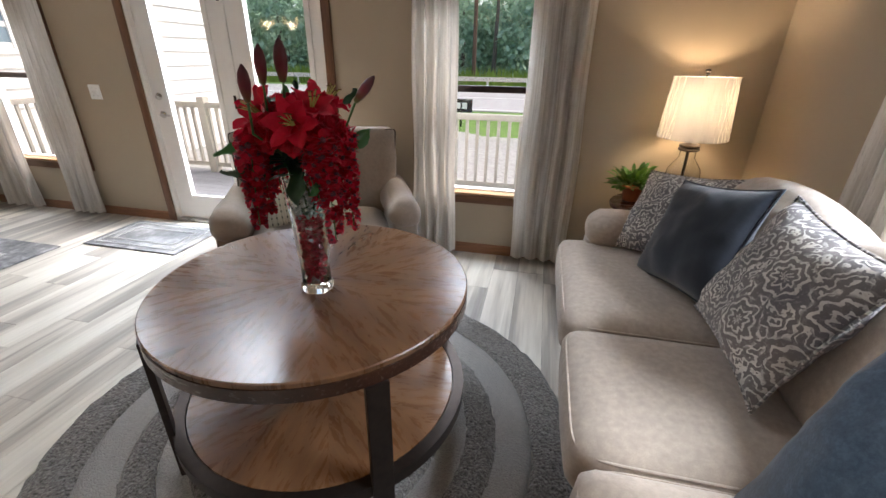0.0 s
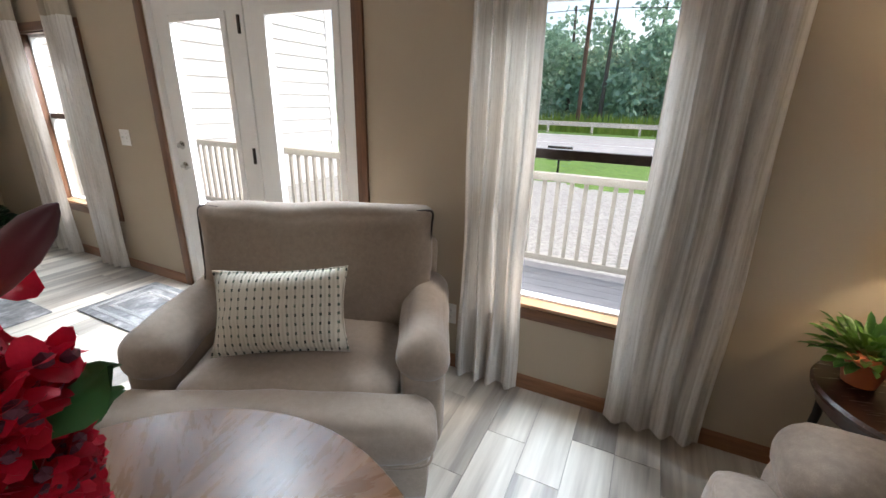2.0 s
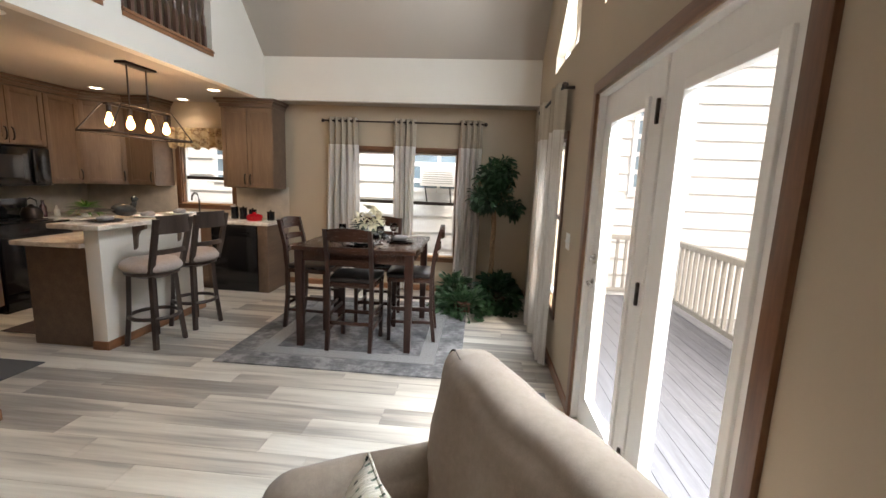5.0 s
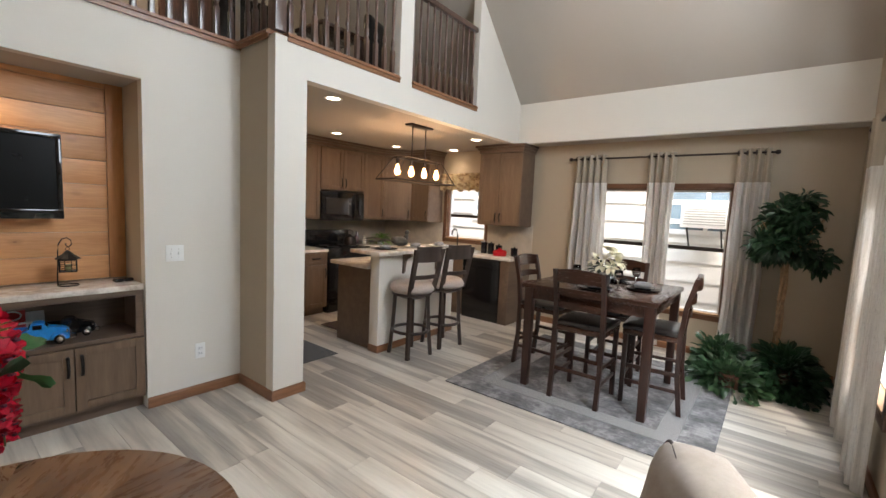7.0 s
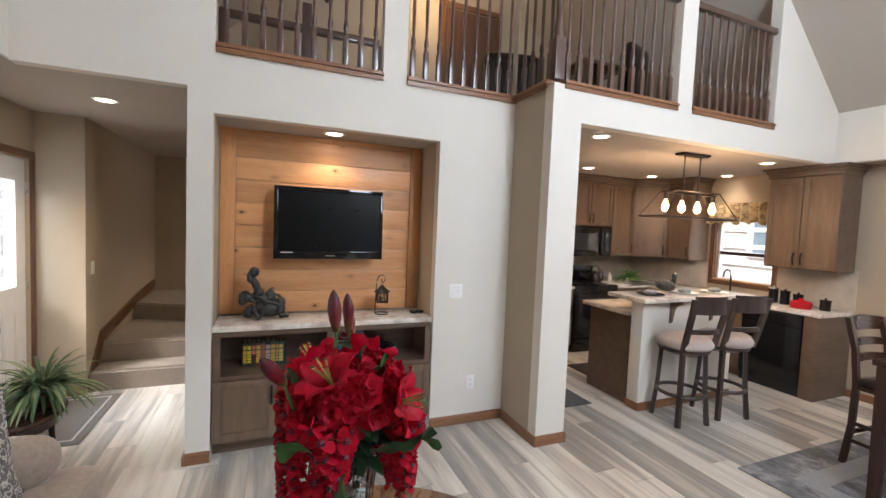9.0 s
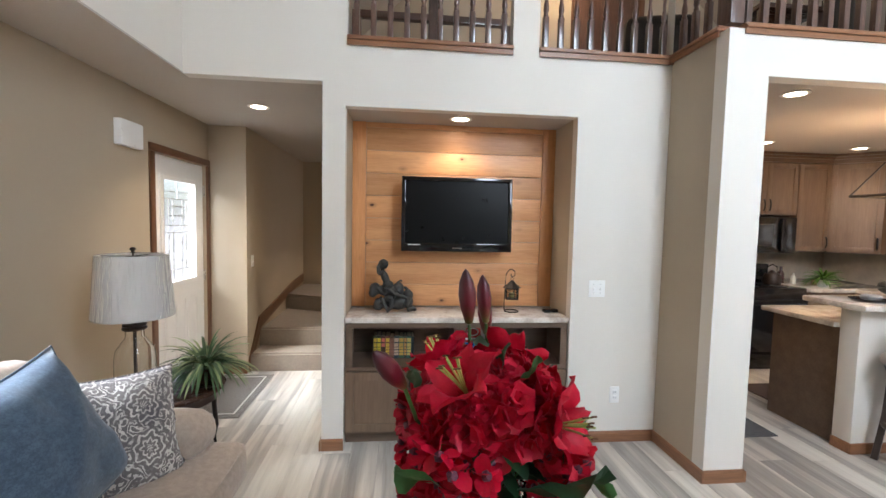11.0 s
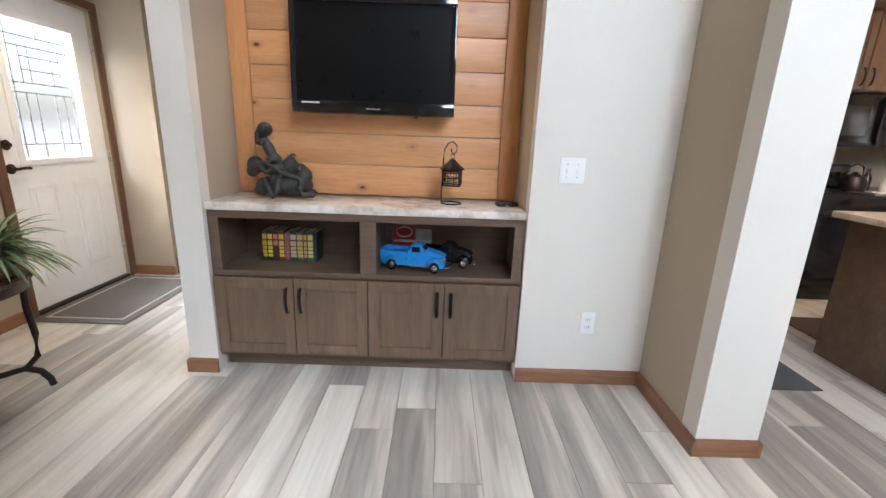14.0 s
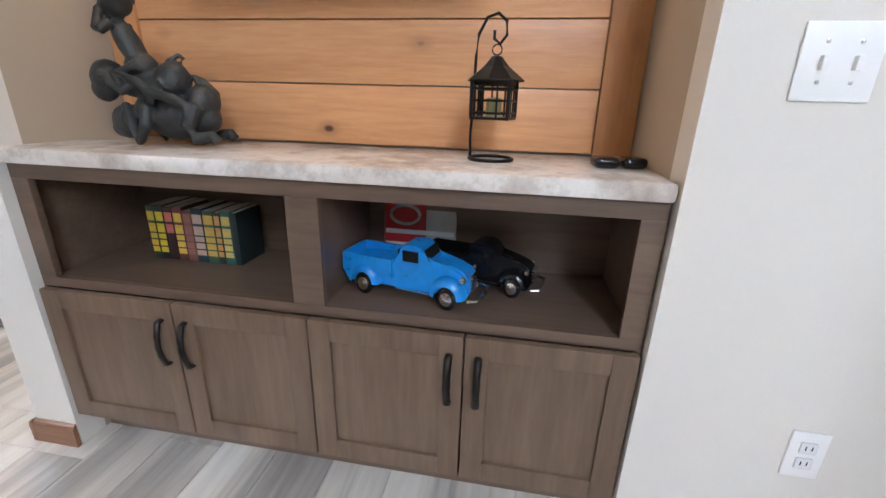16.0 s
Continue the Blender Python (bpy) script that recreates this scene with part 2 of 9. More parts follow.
def lathe(bm, profile, n=24, at=(0, 0, 0), cap=True):
    """A turned body from (radius, height) pairs."""
    rings = []
    for r, z in profile:
        if r < 1e-5:
            rings.append([bm.verts.new((at[0], at[1], at[2] + z))])
        else:
            rings.append([bm.verts.new((at[0] + r * math.cos(2 * math.pi * i / n), at[1] + r * math.sin(2 * math.pi * i / n), at[2] + z)) for i in range(n)])
    for a, b in zip(rings, rings[1:]):
        for i in range(n):
            j = (i + 1) % n
            if len(a) == 1 and len(b) > 1:
                bm.faces.new((a[0], b[j], b[i]))
            elif len(b) == 1 and len(a) > 1:
                bm.faces.new((a[i], a[j], b[0]))
            elif len(a) > 1:
                bm.faces.new((a[i], a[j], b[j], b[i]))
    if cap:
        for r, flip in ((rings[0], True), (rings[-1], False)):
            if len(r) > 2:
                bm.faces.new(r[::-1] if flip else r)
    return rings


def tube(bm, pts, r, n=8, closed=False, r_end=None):
    pts = [Vector(p) for p in pts]
    rings, k = [], len(pts)
    up = Vector((0.03, 0.05, 1))
    for i, p in enumerate(pts):
        a = pts[(i - 1) % k] if (i or closed) else p
        b = pts[(i + 1) % k] if (i < k - 1 or closed) else p
        d = (b - a).normalized()
        s = d.cross(up)
        if s.length < 0.1:
            s = d.cross(Vector((1, 0, 0)))
        s.normalize()
        u = s.cross(d)
        rr = r if r_end is None else r + (r_end - r) * i / (k - 1)
        rings.append([bm.verts.new(p + s * rr * math.cos(2 * math.pi * j / n) + u * rr * math.sin(2 * math.pi * j / n)) for j in range(n)])
    for i in range(k if closed else k - 1):
        a, b = rings[i], rings[(i + 1) % k]
        for j in range(n):
            bm.faces.new((a[j], a[(j + 1) % n], b[(j + 1) % n], b[j]))
    if not closed:
        bm.faces.new(rings[0][::-1])
        bm.faces.new(rings[-1])


def soft(bm, size, r=0.05, puff=0.0, cuts=7, m=None, sag=0.0, wob=0.0, seed=0):
    """A padded block centred on the origin: rounded edges, a crowned top."""
    b2 = bmesh.new()
    bmesh.ops.create_cube(b2, size=2)
    bmesh.ops.subdivide_edges(b2, edges=b2.edges[:], cuts=cuts, use_grid_fill=True)
    h = [s / 2 for s in size]
    for v in b2.verts:
        n = Vector(v.co)
        # crowd the rows of points towards the edges
        q = [math.copysign(abs(c) ** 0.7, c) for c in n]
        p = Vector([q[i] * h[i] for i in range(3)])
        inner = Vector([max(-h[i] + r, min(h[i] - r, p[i])) for i in range(3)])
        d = p - inner
        if d.length > 1e-6:
            p = inner + d.normalized() * r
        p.z += puff * (1 - q[0] ** 2) * (1 - q[1] ** 2) * (1 if q[2] > 0 else -0.4) * abs(q[2])
        p.y += puff * 0.4 * q[1] * (1 - q[0] ** 2) * (1 - q[2] ** 2)
        p.x += puff * 0.4 * q[0] * (1 - q[1] ** 2) * (1 - q[2] ** 2)
        if wob:
            p += wob * noise.noise_vector(p * 5 + Vector((seed, seed * 2, 0)))
        v.co = p
    if m is not None:
        b2.transform(m)
    tmp = bpy.data.meshes.new("tmp")
    b2.to_mesh(tmp)
    b2.free()
    bm.from_mesh(tmp)
    bpy.data.meshes.remove(tmp)


def finish(bm, name, material, smooth=False, angle=None):
    bmesh.ops.recalc_face_normals(bm, faces=bm.faces[:])
    me = bpy.data.meshes.new(name)
    bm.to_mesh(me)
    bm.free()
    mats = material if isinstance(material, (list, tuple)) else [material]
    for q in mats:
        me.materials.append(q)
    if smooth:
        me.polygons.foreach_set("use_smooth", [True] * len(me.polygons))
        if angle:
            me.set_sharp_from_angle(angle=radians(angle))
    return me


def part(name, bm, material, parent=None, label="", smooth=False, angle=35, m=None):
    o = new(name, finish(bm, name, material, smooth, angle))
    if parent is not None:
        o.parent = parent
    if m is not None:
        o.matrix_basis = m
    return tagged(o, label) if label else o


def thing(name, m, label, category, group=""):
    o = new(name)
    o.matrix_basis = m
    o.empty_display_size = 0.1
    return tagged(o, label, category, group)


def structure(name, bm, material, label="", smooth=False):
    return tagged(part(name, bm, material, None, "", smooth), label or name.replace("_", " "), name.split("_")[0], "", "structure")


def boxpart(name, dims, material, parent, label="", bevel=0.004):
    bm = bmesh.new()
    box(bm, *dims, bevel=bevel)
    return part(name, bm, material, parent, label, smooth=bool(bevel), angle=40)


def wall_mesh(axis, at0, at1, u0, u1, z0, z1, holes):
    """A wall of real thickness, with openings (u0, u1, z0, z1) through it. axis is the one that it stands across."""
    bm = bmesh.new()
    us = sorted({u0, u1, *[h[0] for h in holes], *[h[1] for h in holes]})
    zs = sorted({z0, z1, *[h[2] for h in holes], *[h[3] for h in holes]})
    us = [u for u in us if u0 <= u <= u1]
    zs = [z for z in zs if z0 <= z <= z1]
    solid = lambda i, j: 0 <= i < len(us) - 1 and 0 <= j < len(zs) - 1 and not any(h[0] < (us[i] + us[i + 1]) / 2 < h[1] and h[2] < (zs[j] + zs[j + 1]) / 2 < h[3] for h in holes)
    cache = {}

    def vert(u, w, z):
        key = (round(u, 5), round(w, 5), round(z, 5))
        if key not in cache:
            cache[key] = bm.verts.new((w, u, z) if axis == "x" else (u, w, z))
        return cache[key]

    for i in range(len(us) - 1):
        for j in range(len(zs) - 1):
            if not solid(i, j):
                continue
            a, b, c, d = us[i], us[i + 1], zs[j], zs[j + 1]
            bm.faces.new((vert(a, at0, c), vert(b, at0, c), vert(b, at0, d), vert(a, at0, d)))
            bm.faces.new((vert(a, at1, d), vert(b, at1, d), vert(b, at1, c), vert(a, at1, c)))
            for on, p, q in ((solid(i - 1, j), (a, c), (a, d)), (solid(i + 1, j), (b, c), (b, d)), (solid(i, j - 1), (a, c), (b, c)), (solid(i, j + 1), (a, d), (b, d))):
                if not on:
                    bm.faces.new((vert(p[0], at0, p[1]), vert(q[0], at0, q[1]), vert(q[0], at1, q[1]), vert(p[0], at1, p[1])))
    return bm


# ---- the plan, in metres ----
XW, XE, YN, YT, YK, XJ = -6.05, 1.5, 3.90, -0.07, 0.445, -2.21
CEIL, LOFT = 2.44, 2.70
RW, RE, KNEE, SLOPE = -5.78, 1.0, 2.97, 0.97          # faces of the two eaves, knee height, roof pitch
RIDGE = (RW + RE) / 2
roof_z = lambda x: KNEE + SLOPE * (min(x - RW, RE - x))
DOOR_N = (-3.03, -1.37)
WIN_N = (-0.66, 0.10)
WIN_NW = (-4.76, -3.87)
WINS_W = ((1.52, 2.16), (2.28, 2.92))
WIN_K = (-0.95, -0.20)
WIN_E = (1.15, 2.45)
SILL, HEAD = 0.47, 1.87
DOOR_E = (-1.51, -0.65)
CLERE = ((-4.74, -3.75, 2.56, 3.62), (-3.10, -2.05, 2.56, 4.9))

floor_bm = bmesh.new()
box(floor_bm, XW - 0.15, XE + 0.15, -4.6, YN + 0.15, -0.2, -0.004)
FLOOR = structure("floor", floor_bm, plain("underlay", (0.2, 0.18, 0.15), 0.8), "grey wood-look plank floor")

north = wall_mesh("y", YN, YN + 0.15, XW - 0.15, XE + 0.15, -0.2, 6.6,
                  [(*DOOR_N, -0.1, 2.05), (*WIN_N, SILL, HEAD), (*WIN_NW, SILL, HEAD)] + list(CLERE))
for sgn, x0 in ((-1, RW), (1, RE)):
    co = Vector((x0, YN, KNEE + 0.12))
    no = Vector((-SLOPE, 0, 1)).normalized() if sgn < 0 else Vector((SLOPE, 0, 1)).normalized()
    res = bmesh.ops.bisect_plane(north, geom=north.verts[:] + north.edges[:] + north.faces[:], plane_co=co, plane_no=no, clear_outer=True)
structure("wall_north", north, M_WALL, "beige painted gable wall with windows and a patio door")
# sloping heads of the high windows
for (a, b, z0, z1) in CLERE:
    bm = bmesh.new()
    for y in (YN + 0.001, YN + 0.149):
        for p in ((a - 0.01, z1 - 0.05), (b, z1 + 0.01), (a - 0.01, z1 + 0.01)):
            bm.verts.new((p[0], y, p[1] if p[0] > a else (p[1] if p[1] > z1 - 0.03 else z1 - SLOPE * (b - a) * 0.95)))
    bm.verts.ensure_lookup_table()
    v = bm.verts
    bm.faces.new((v[0], v[1], v[2])), bm.faces.new((v[5], v[4], v[3]))
    for i, j in ((0, 1), (1, 2), (2, 0)):
        bm.faces.new((v[i], v[i + 3], v[j + 3], v[j]))
    structure("wall_north_head", bm, M_WALL, "sloping head over a high window")

structure("wall_west", wall_mesh("x", XW - 0.15, XW, -2.4, YN, -0.2, 2.6, [(*w, SILL, HEAD) for w in WINS_W] + [(*WIN_K, 1.05, HEAD)]), M_WALL, "beige painted side wall with windows")
structure("wall_east", wall_mesh("x", XE, XE + 0.15, -4.6, YN, -0.2, 2.6, [(*WIN_E, SILL, HEAD), (*DOOR_E, -0.1, 2.04)]), M_WALL, "beige painted wall with the entry door")


def solid_box(name, dims, material, label):
    bm = bmesh.new()
    box(bm, *dims)
    return structure(name, bm, material, label)


# the wall with the media niche, the post, and the entry
NX0, NX1, NZ, NY = -1.55, 0.01, 2.29, -0.48
structure("wall_niche_front", wall_mesh("y", YT - 0.08, YT, XJ, 0.155, -0.2, LOFT, [(NX0, NX1, -0.3, NZ)]), M_WHITE, "cream wall round the media niche")
solid_box("wall_niche_west", (NX0 - 0.1, NX0, NY - 0.1, YT - 0.08, 0, NZ), M_WALL, "beige side of the niche")
solid_box("wall_niche_east", (NX1, 0.155, -2.6, YT - 0.08, 0, CEIL - 0.002), M_WALL, "beige wall between niche and stairs")
solid_box("wall_niche_back", (NX0 - 0.1, NX1, NY - 0.1, NY - 0.02, 0, NZ), M_WALL, "back of the niche")
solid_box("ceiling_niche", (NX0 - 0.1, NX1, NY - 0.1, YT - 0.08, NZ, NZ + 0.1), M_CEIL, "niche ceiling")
solid_box("wall_jog", (XJ - 0.1, XJ, YT - 0.08, YK - 0.1, 0, LOFT), M_WALL, "short beige return wall")
solid_box("wall_column", (XJ - 0.26, XJ, YK - 0.1, YK, 0, LOFT), M_WHITE, "cream wall end beside the kitchen opening")
solid_box("wall_kitchen_east", (XJ - 0.1, XJ - 0.001, -2.4, YT - 0.08, 0, CEIL - 0.002), M_WALL, "kitchen side wall")
structure("wall_loft_kitchen", wall_mesh("y", YK - 0.1, YK, RW, XJ - 0.26, CEIL, LOFT, []), M_WHITE, "cream header over the kitchen opening")
solid_box("wall_entry_header", (0.155, RE, YT - 0.08, YT, CEIL, LOFT), M_WHITE, "cream header over the entry")
for nm, (y0, y1), holes, (x0, x1) in (("wall_loft_niche", (YT - 0.08, YT), [(-1.08, 0.0, LOFT, 4.4), (XJ, -1.26, LOFT, 4.4)], (XJ - 0.001, RE)),
                                      ("wall_loft_kitchen_upper", (YK - 0.1, YK), [(-3.45, XJ, LOFT, 4.4), (-4.73, -3.62, LOFT, 4.4)], (RW, XJ))):
    bm = wall_mesh("y", y0, y1, x0, x1, LOFT, 6.6, [(h[0], h[1], LOFT - 0.01, h[3]) for h in holes])
    for sgn, xx in ((-1, RW), (1, RE)):
        bmesh.ops.bisect_plane(bm, geom=bm.verts[:] + bm.edges[:] + bm.faces[:], plane_co=(xx, 0, KNEE + 0.02),
                               plane_no=Vector((sgn * SLOPE, 0, 1)).normalized(), clear_outer=True)
    structure(nm, bm, M_WHITE, "cream gable wall with loft openings")
solid_box("wall_kitchen_south", (XW, XJ, -2.5, -2.4, 0, CEIL), M_WALL, "kitchen back wall")
solid_box("wall_entry_south", (1.15, XE, -1.67, -1.57, 0, CEIL - 0.002), M_WALL, "beige wall beside the entry door")
solid_box("wall_stairs_east", (1.15, 1.25, -4.0, -1.67, 0, CEIL - 0.002), M_WALL, "beige wall along the stairs")
solid_box("wall_stairs_south", (-1.6, 1.25, -4.1, -4.0, 0, CEIL + 2), M_WALL, "beige wall behind the stairs")
solid_box("wall_stairs_inner", (-1.6, 0.155, -2.7, -2.6, 0, CEIL - 0.002), M_WALL, "beige wall along the upper stairs")
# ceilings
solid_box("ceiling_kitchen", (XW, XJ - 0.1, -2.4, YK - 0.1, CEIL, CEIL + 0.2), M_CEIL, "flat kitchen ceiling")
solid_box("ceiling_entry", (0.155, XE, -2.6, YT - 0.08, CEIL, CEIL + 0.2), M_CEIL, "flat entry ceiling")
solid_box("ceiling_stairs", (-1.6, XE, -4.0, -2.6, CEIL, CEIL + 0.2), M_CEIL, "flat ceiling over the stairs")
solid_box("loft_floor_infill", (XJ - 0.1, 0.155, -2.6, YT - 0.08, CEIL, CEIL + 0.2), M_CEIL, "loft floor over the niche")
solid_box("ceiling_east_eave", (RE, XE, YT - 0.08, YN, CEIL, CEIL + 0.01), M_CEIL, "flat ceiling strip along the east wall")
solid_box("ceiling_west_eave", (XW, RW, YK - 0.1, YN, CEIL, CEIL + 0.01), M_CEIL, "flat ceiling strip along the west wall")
solid_box("wall_east_knee", (RE, RE + 0.1, YT - 0.08, YN, CEIL + 0.01, KNEE + 0.1), M_WHITE, "cream eave wall")
solid_box("wall_west_knee", (RW - 0.1, RW, YK - 0.1, YN, CEIL + 0.01, KNEE + 0.1), M_WHITE, "cream eave wall")
solid_box("wall_east_upper", (XE, XE + 0.15, -4.6, YN, 2.6, 2.75), M_WALL, "top of the east wall")
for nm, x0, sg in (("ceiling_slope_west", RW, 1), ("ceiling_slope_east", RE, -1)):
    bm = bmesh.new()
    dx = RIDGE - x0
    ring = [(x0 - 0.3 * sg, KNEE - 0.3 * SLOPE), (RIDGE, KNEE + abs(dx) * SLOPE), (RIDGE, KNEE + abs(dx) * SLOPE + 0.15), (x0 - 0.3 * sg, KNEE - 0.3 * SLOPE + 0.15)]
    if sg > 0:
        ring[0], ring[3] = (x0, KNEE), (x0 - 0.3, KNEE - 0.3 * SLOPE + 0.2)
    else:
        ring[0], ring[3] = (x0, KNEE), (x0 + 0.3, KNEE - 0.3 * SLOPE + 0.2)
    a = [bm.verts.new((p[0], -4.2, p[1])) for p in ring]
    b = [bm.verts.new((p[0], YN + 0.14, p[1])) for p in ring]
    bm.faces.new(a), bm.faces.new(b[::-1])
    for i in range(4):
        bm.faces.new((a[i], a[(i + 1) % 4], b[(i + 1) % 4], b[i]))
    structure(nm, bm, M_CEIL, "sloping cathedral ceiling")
# loft space behind the rails
solid_box("loft_floor", (XW, XE, -4.0, YT - 0.09, 2.645, 2.665), plain("loft_carpet", (0.3, 0.26, 0.22), 0.95), "carpeted loft floor")
solid_box("wall_loft_back", (XW, XE, -2.75, -2.62, 2.665, 6.4), M_WALL, "beige wall at the back of the loft")



# ---- windows, doors, trim ----
def wall_pose(side, along):
    """Local x runs along the wall, local y points out of the room, origin on the inner face at the floor."""
    if side == "n":
        return pose(along, YN, 0)
    if side == "w":
        return pose(XW, along, 0, 0, 0, 90)
    if side == "e":
        return pose(XE, along, 0, 0, 0, -90)


def frame_boards(par, w, z0, z1, t, proud, mat_h, mat_v, sill=None, bottom=True):
    boxpart("head_trim", (-w / 2 - t, w / 2 + t, -proud, 0.003, z1, z1 + t), mat_h, par)
    for s in (-1, 1):
        a, b = sorted((s * w / 2, s * (w / 2 + t)))
        boxpart("side_trim", (a, b, -proud, 0.003, z0 if bottom else 0, z1 - 0.001), mat_v, par)
    if bottom:
        boxpart("apron", (-w / 2 - t, w / 2 + t, -proud, 0.003, z0 - t, z0 - 0.001), mat_h, par)


def window(side, along, w, z0, z1, label, rail=1.22, blind=False):
    win = tagged(new("window"), label, "window", "", "structure")
    win.matrix_basis = wall_pose(side, along)
    frame_boards(win, w, z0, z1, 0.06, 0.016, M_TRIM, M_TRIMZ)
    boxpart("window_sill", (-w / 2 + 0.002, w / 2 - 0.002, -0.012, 0.07, z0 + 0.002, z0 + 0.02), M_SILL, win, "golden oak sill board")
    for s in (-1, 1):
        a, b = sorted((s * w / 2, s * (w / 2 - 0.014)))
        boxpart("window_jamb", (a, b, 0.004, 0.07, z0 + 0.02, z1 - 0.014), M_TRIMZ, win)
    boxpart("window_jamb", (-w / 2, w / 2, 0.004, 0.07, z1 - 0.014, z1), M_TRIM, win)
    bm = bmesh.new()
    t = 0.032
    box(bm, -w / 2, w / 2, 0.07, 0.12, z0, z0 + t), box(bm, -w / 2, w / 2, 0.07, 0.12, z1 - t, z1)
    box(bm, -w / 2, -w / 2 + t, 0.07, 0.12, z0 + t, z1 - t), box(bm, w / 2 - t, w / 2, 0.07, 0.12, z0 + t, z1 - t)
    part("window_frame", bm, M_VINYLW, win, "white vinyl frame")
    boxpart("meeting_rail", (-w / 2 + t, w / 2 - t, 0.068, 0.112, rail - 0.022, rail + 0.022), M_BRONZE, win, "dark meeting rail with a sash lock")
    for a, b in ((z0 + t, rail - 0.022), (rail + 0.022, z1 - t)):
        boxpart("pane", (-w / 2 + t, w / 2 - t, 0.092, 0.096, a, b), M_GLASS, win, "clear glass pane", bevel=0)
    return win


mid = lambda p: (p[0] + p[1]) / 2
wid = lambda p: p[1] - p[0]
window("n", mid(WIN_N), wid(WIN_N), SILL, HEAD, "brown-trimmed sash window onto the porch and road", 1.22)
window("n", mid(WIN_NW), wid(WIN_NW), SILL, HEAD, "brown-trimmed sash window beside the patio door", 1.22)
for w in WINS_W:
    window("w", mid(w), wid(w), SILL, HEAD, "brown-trimmed sash window facing the neighbouring house", 1.2)
window("w", mid(WIN_K), wid(WIN_K), 1.05, HEAD, "brown-trimmed kitchen window over the sink", 1.42)
window("e", mid(WIN_E), wid(WIN_E), SILL, HEAD, "brown-trimmed window behind the sofa", 1.22)
for (a, b, z0, z1) in CLERE:
    win = tagged(new("window"), "white-framed high gable window with a sloping head", "window", "", "structure")
    win.matrix_basis = pose(0, YN, 0)
    boxpart("window_frame", (a, b, 0.08, 0.12, z0, z0 + 0.04), M_VINYLW, win)
    boxpart("window_frame", (a, a + 0.04, 0.08, 0.12, z0 + 0.04, z1 - 0.9 if z1 > 4 else z1 - 0.8), M_VINYLW, win)
    boxpart("window_frame", (b - 0.04, b, 0.08, 0.12, z0 + 0.04, z1), M_VINYLW, win)
    boxpart("pane", (a + 0.04, b - 0.04, 0.098, 0.102, z0 + 0.04, z1), M_GLASS, win, "clear glass pane", bevel=0)

# patio door: two white full-glass leaves in a brown frame
pd = tagged(new("door"), "white full-glass double patio door in brown trim, closed", "door", "", "structure")
pd.matrix_basis = wall_pose("n", mid(DOOR_N))
W = wid(DOOR_N)
frame_boards(pd, W, 0, 2.05, 0.065, 0.018, M_TRIM, M_TRIMZ, bottom=False)
boxpart("threshold", (-W / 2, W / 2, 0.0, 0.15, -0.004, 0.025), M_NICKEL, pd)
for s in (-1, 1):
    a, b = sorted((s * W / 2, s * (W / 2 - 0.03)))
    boxpart("door_jamb", (a, b, 0.004, 0.12, 0.025, 2.03), M_DOORW, pd)
boxpart("door_jamb", (-W / 2, W / 2, 0.004, 0.12, 2.03, 2.049), M_DOORW, pd)
boxpart("astragal", (-0.032, 0.032, 0.03, 0.075, 0.025, 2.03), M_DOORW, pd)


def leaf(par, x0, x1, gx0, gx1, gz0, gz1, y0=0.04, y1=0.085):
    bm = wall_mesh("y", y0, y1, x0, x1, 0.028, 2.028, [(gx0, gx1, gz0, gz1)])
    lf = part("door_leaf", bm, M_DOORW, par, "white painted leaf")
    bm = bmesh.new()
    for d in ((gx0 - 0.03, gx0 + 0.012, gz0 - 0.03, gz1 + 0.03), (gx1 - 0.012, gx1 + 0.03, gz0 - 0.03, gz1 + 0.03)):
        box(bm, d[0], d[1], y0 - 0.012, y0 + 0.004, d[2], d[3], 0.004)
    for d in ((gx0 + 0.012, gx1 - 0.012, gz0 - 0.03, gz0 + 0.012), (gx0 + 0.012, gx1 - 0.012, gz1 - 0.012, gz1 + 0.03)):
        box(bm, d[0], d[1], y0 - 0.012, y0 + 0.004, d[2], d[3], 0.004)
    part("glazing_bead", bm, M_DOORW, lf)
    return lf


for s in (-1, 1):
    x0, x1 = (-W / 2 + 0.032, -0.034) if s < 0 else (0.034, W / 2 - 0.032)
    lf = leaf(pd, x0, x1, x0 + 0.155, x1 - 0.115 if s < 0 else x1 - 0.06 - 0.05, 0.24, 1.87)
    boxpart("pane", (x0 + 0.155, x1 - 0.11, 0.058, 0.064, 0.24, 1.87), M_GLASS, lf, "clear glass pane", bevel=0)
for z in (1.82, 1.07, 0.3):
    boxpart("hinge", (-0.008, 0.008, 0.016, 0.03, z - 0.05, z + 0.05), M_BRONZE, pd, "dark brown hinge")
for z, nm in ((0.945, "door_handle"), (1.09, "deadbolt")):
    bm = bmesh.new()
    lathe(bm, [(0.028, 0), (0.03, 0.006), (0.012, 0.012), (0.011, 0.035)], 16)
    if nm == "door_handle":
        tube(bm, [(0, 0, 0.034), (0.03, 0, 0.04), (0.07, 0, 0.04), (0.1, 0, 0.038)], 0.009)
    else:
        box(bm, -0.005, 0.005, -0.016, 0.016, 0.01, 0.035, 0.002)
    part(nm, bm, M_NICKEL, pd, "satin nickel lever" if nm == "door_handle" else "satin nickel deadbolt turn", True, m=pose(-W / 2 + 0.1, 0.04, z, 90, 0, 0))

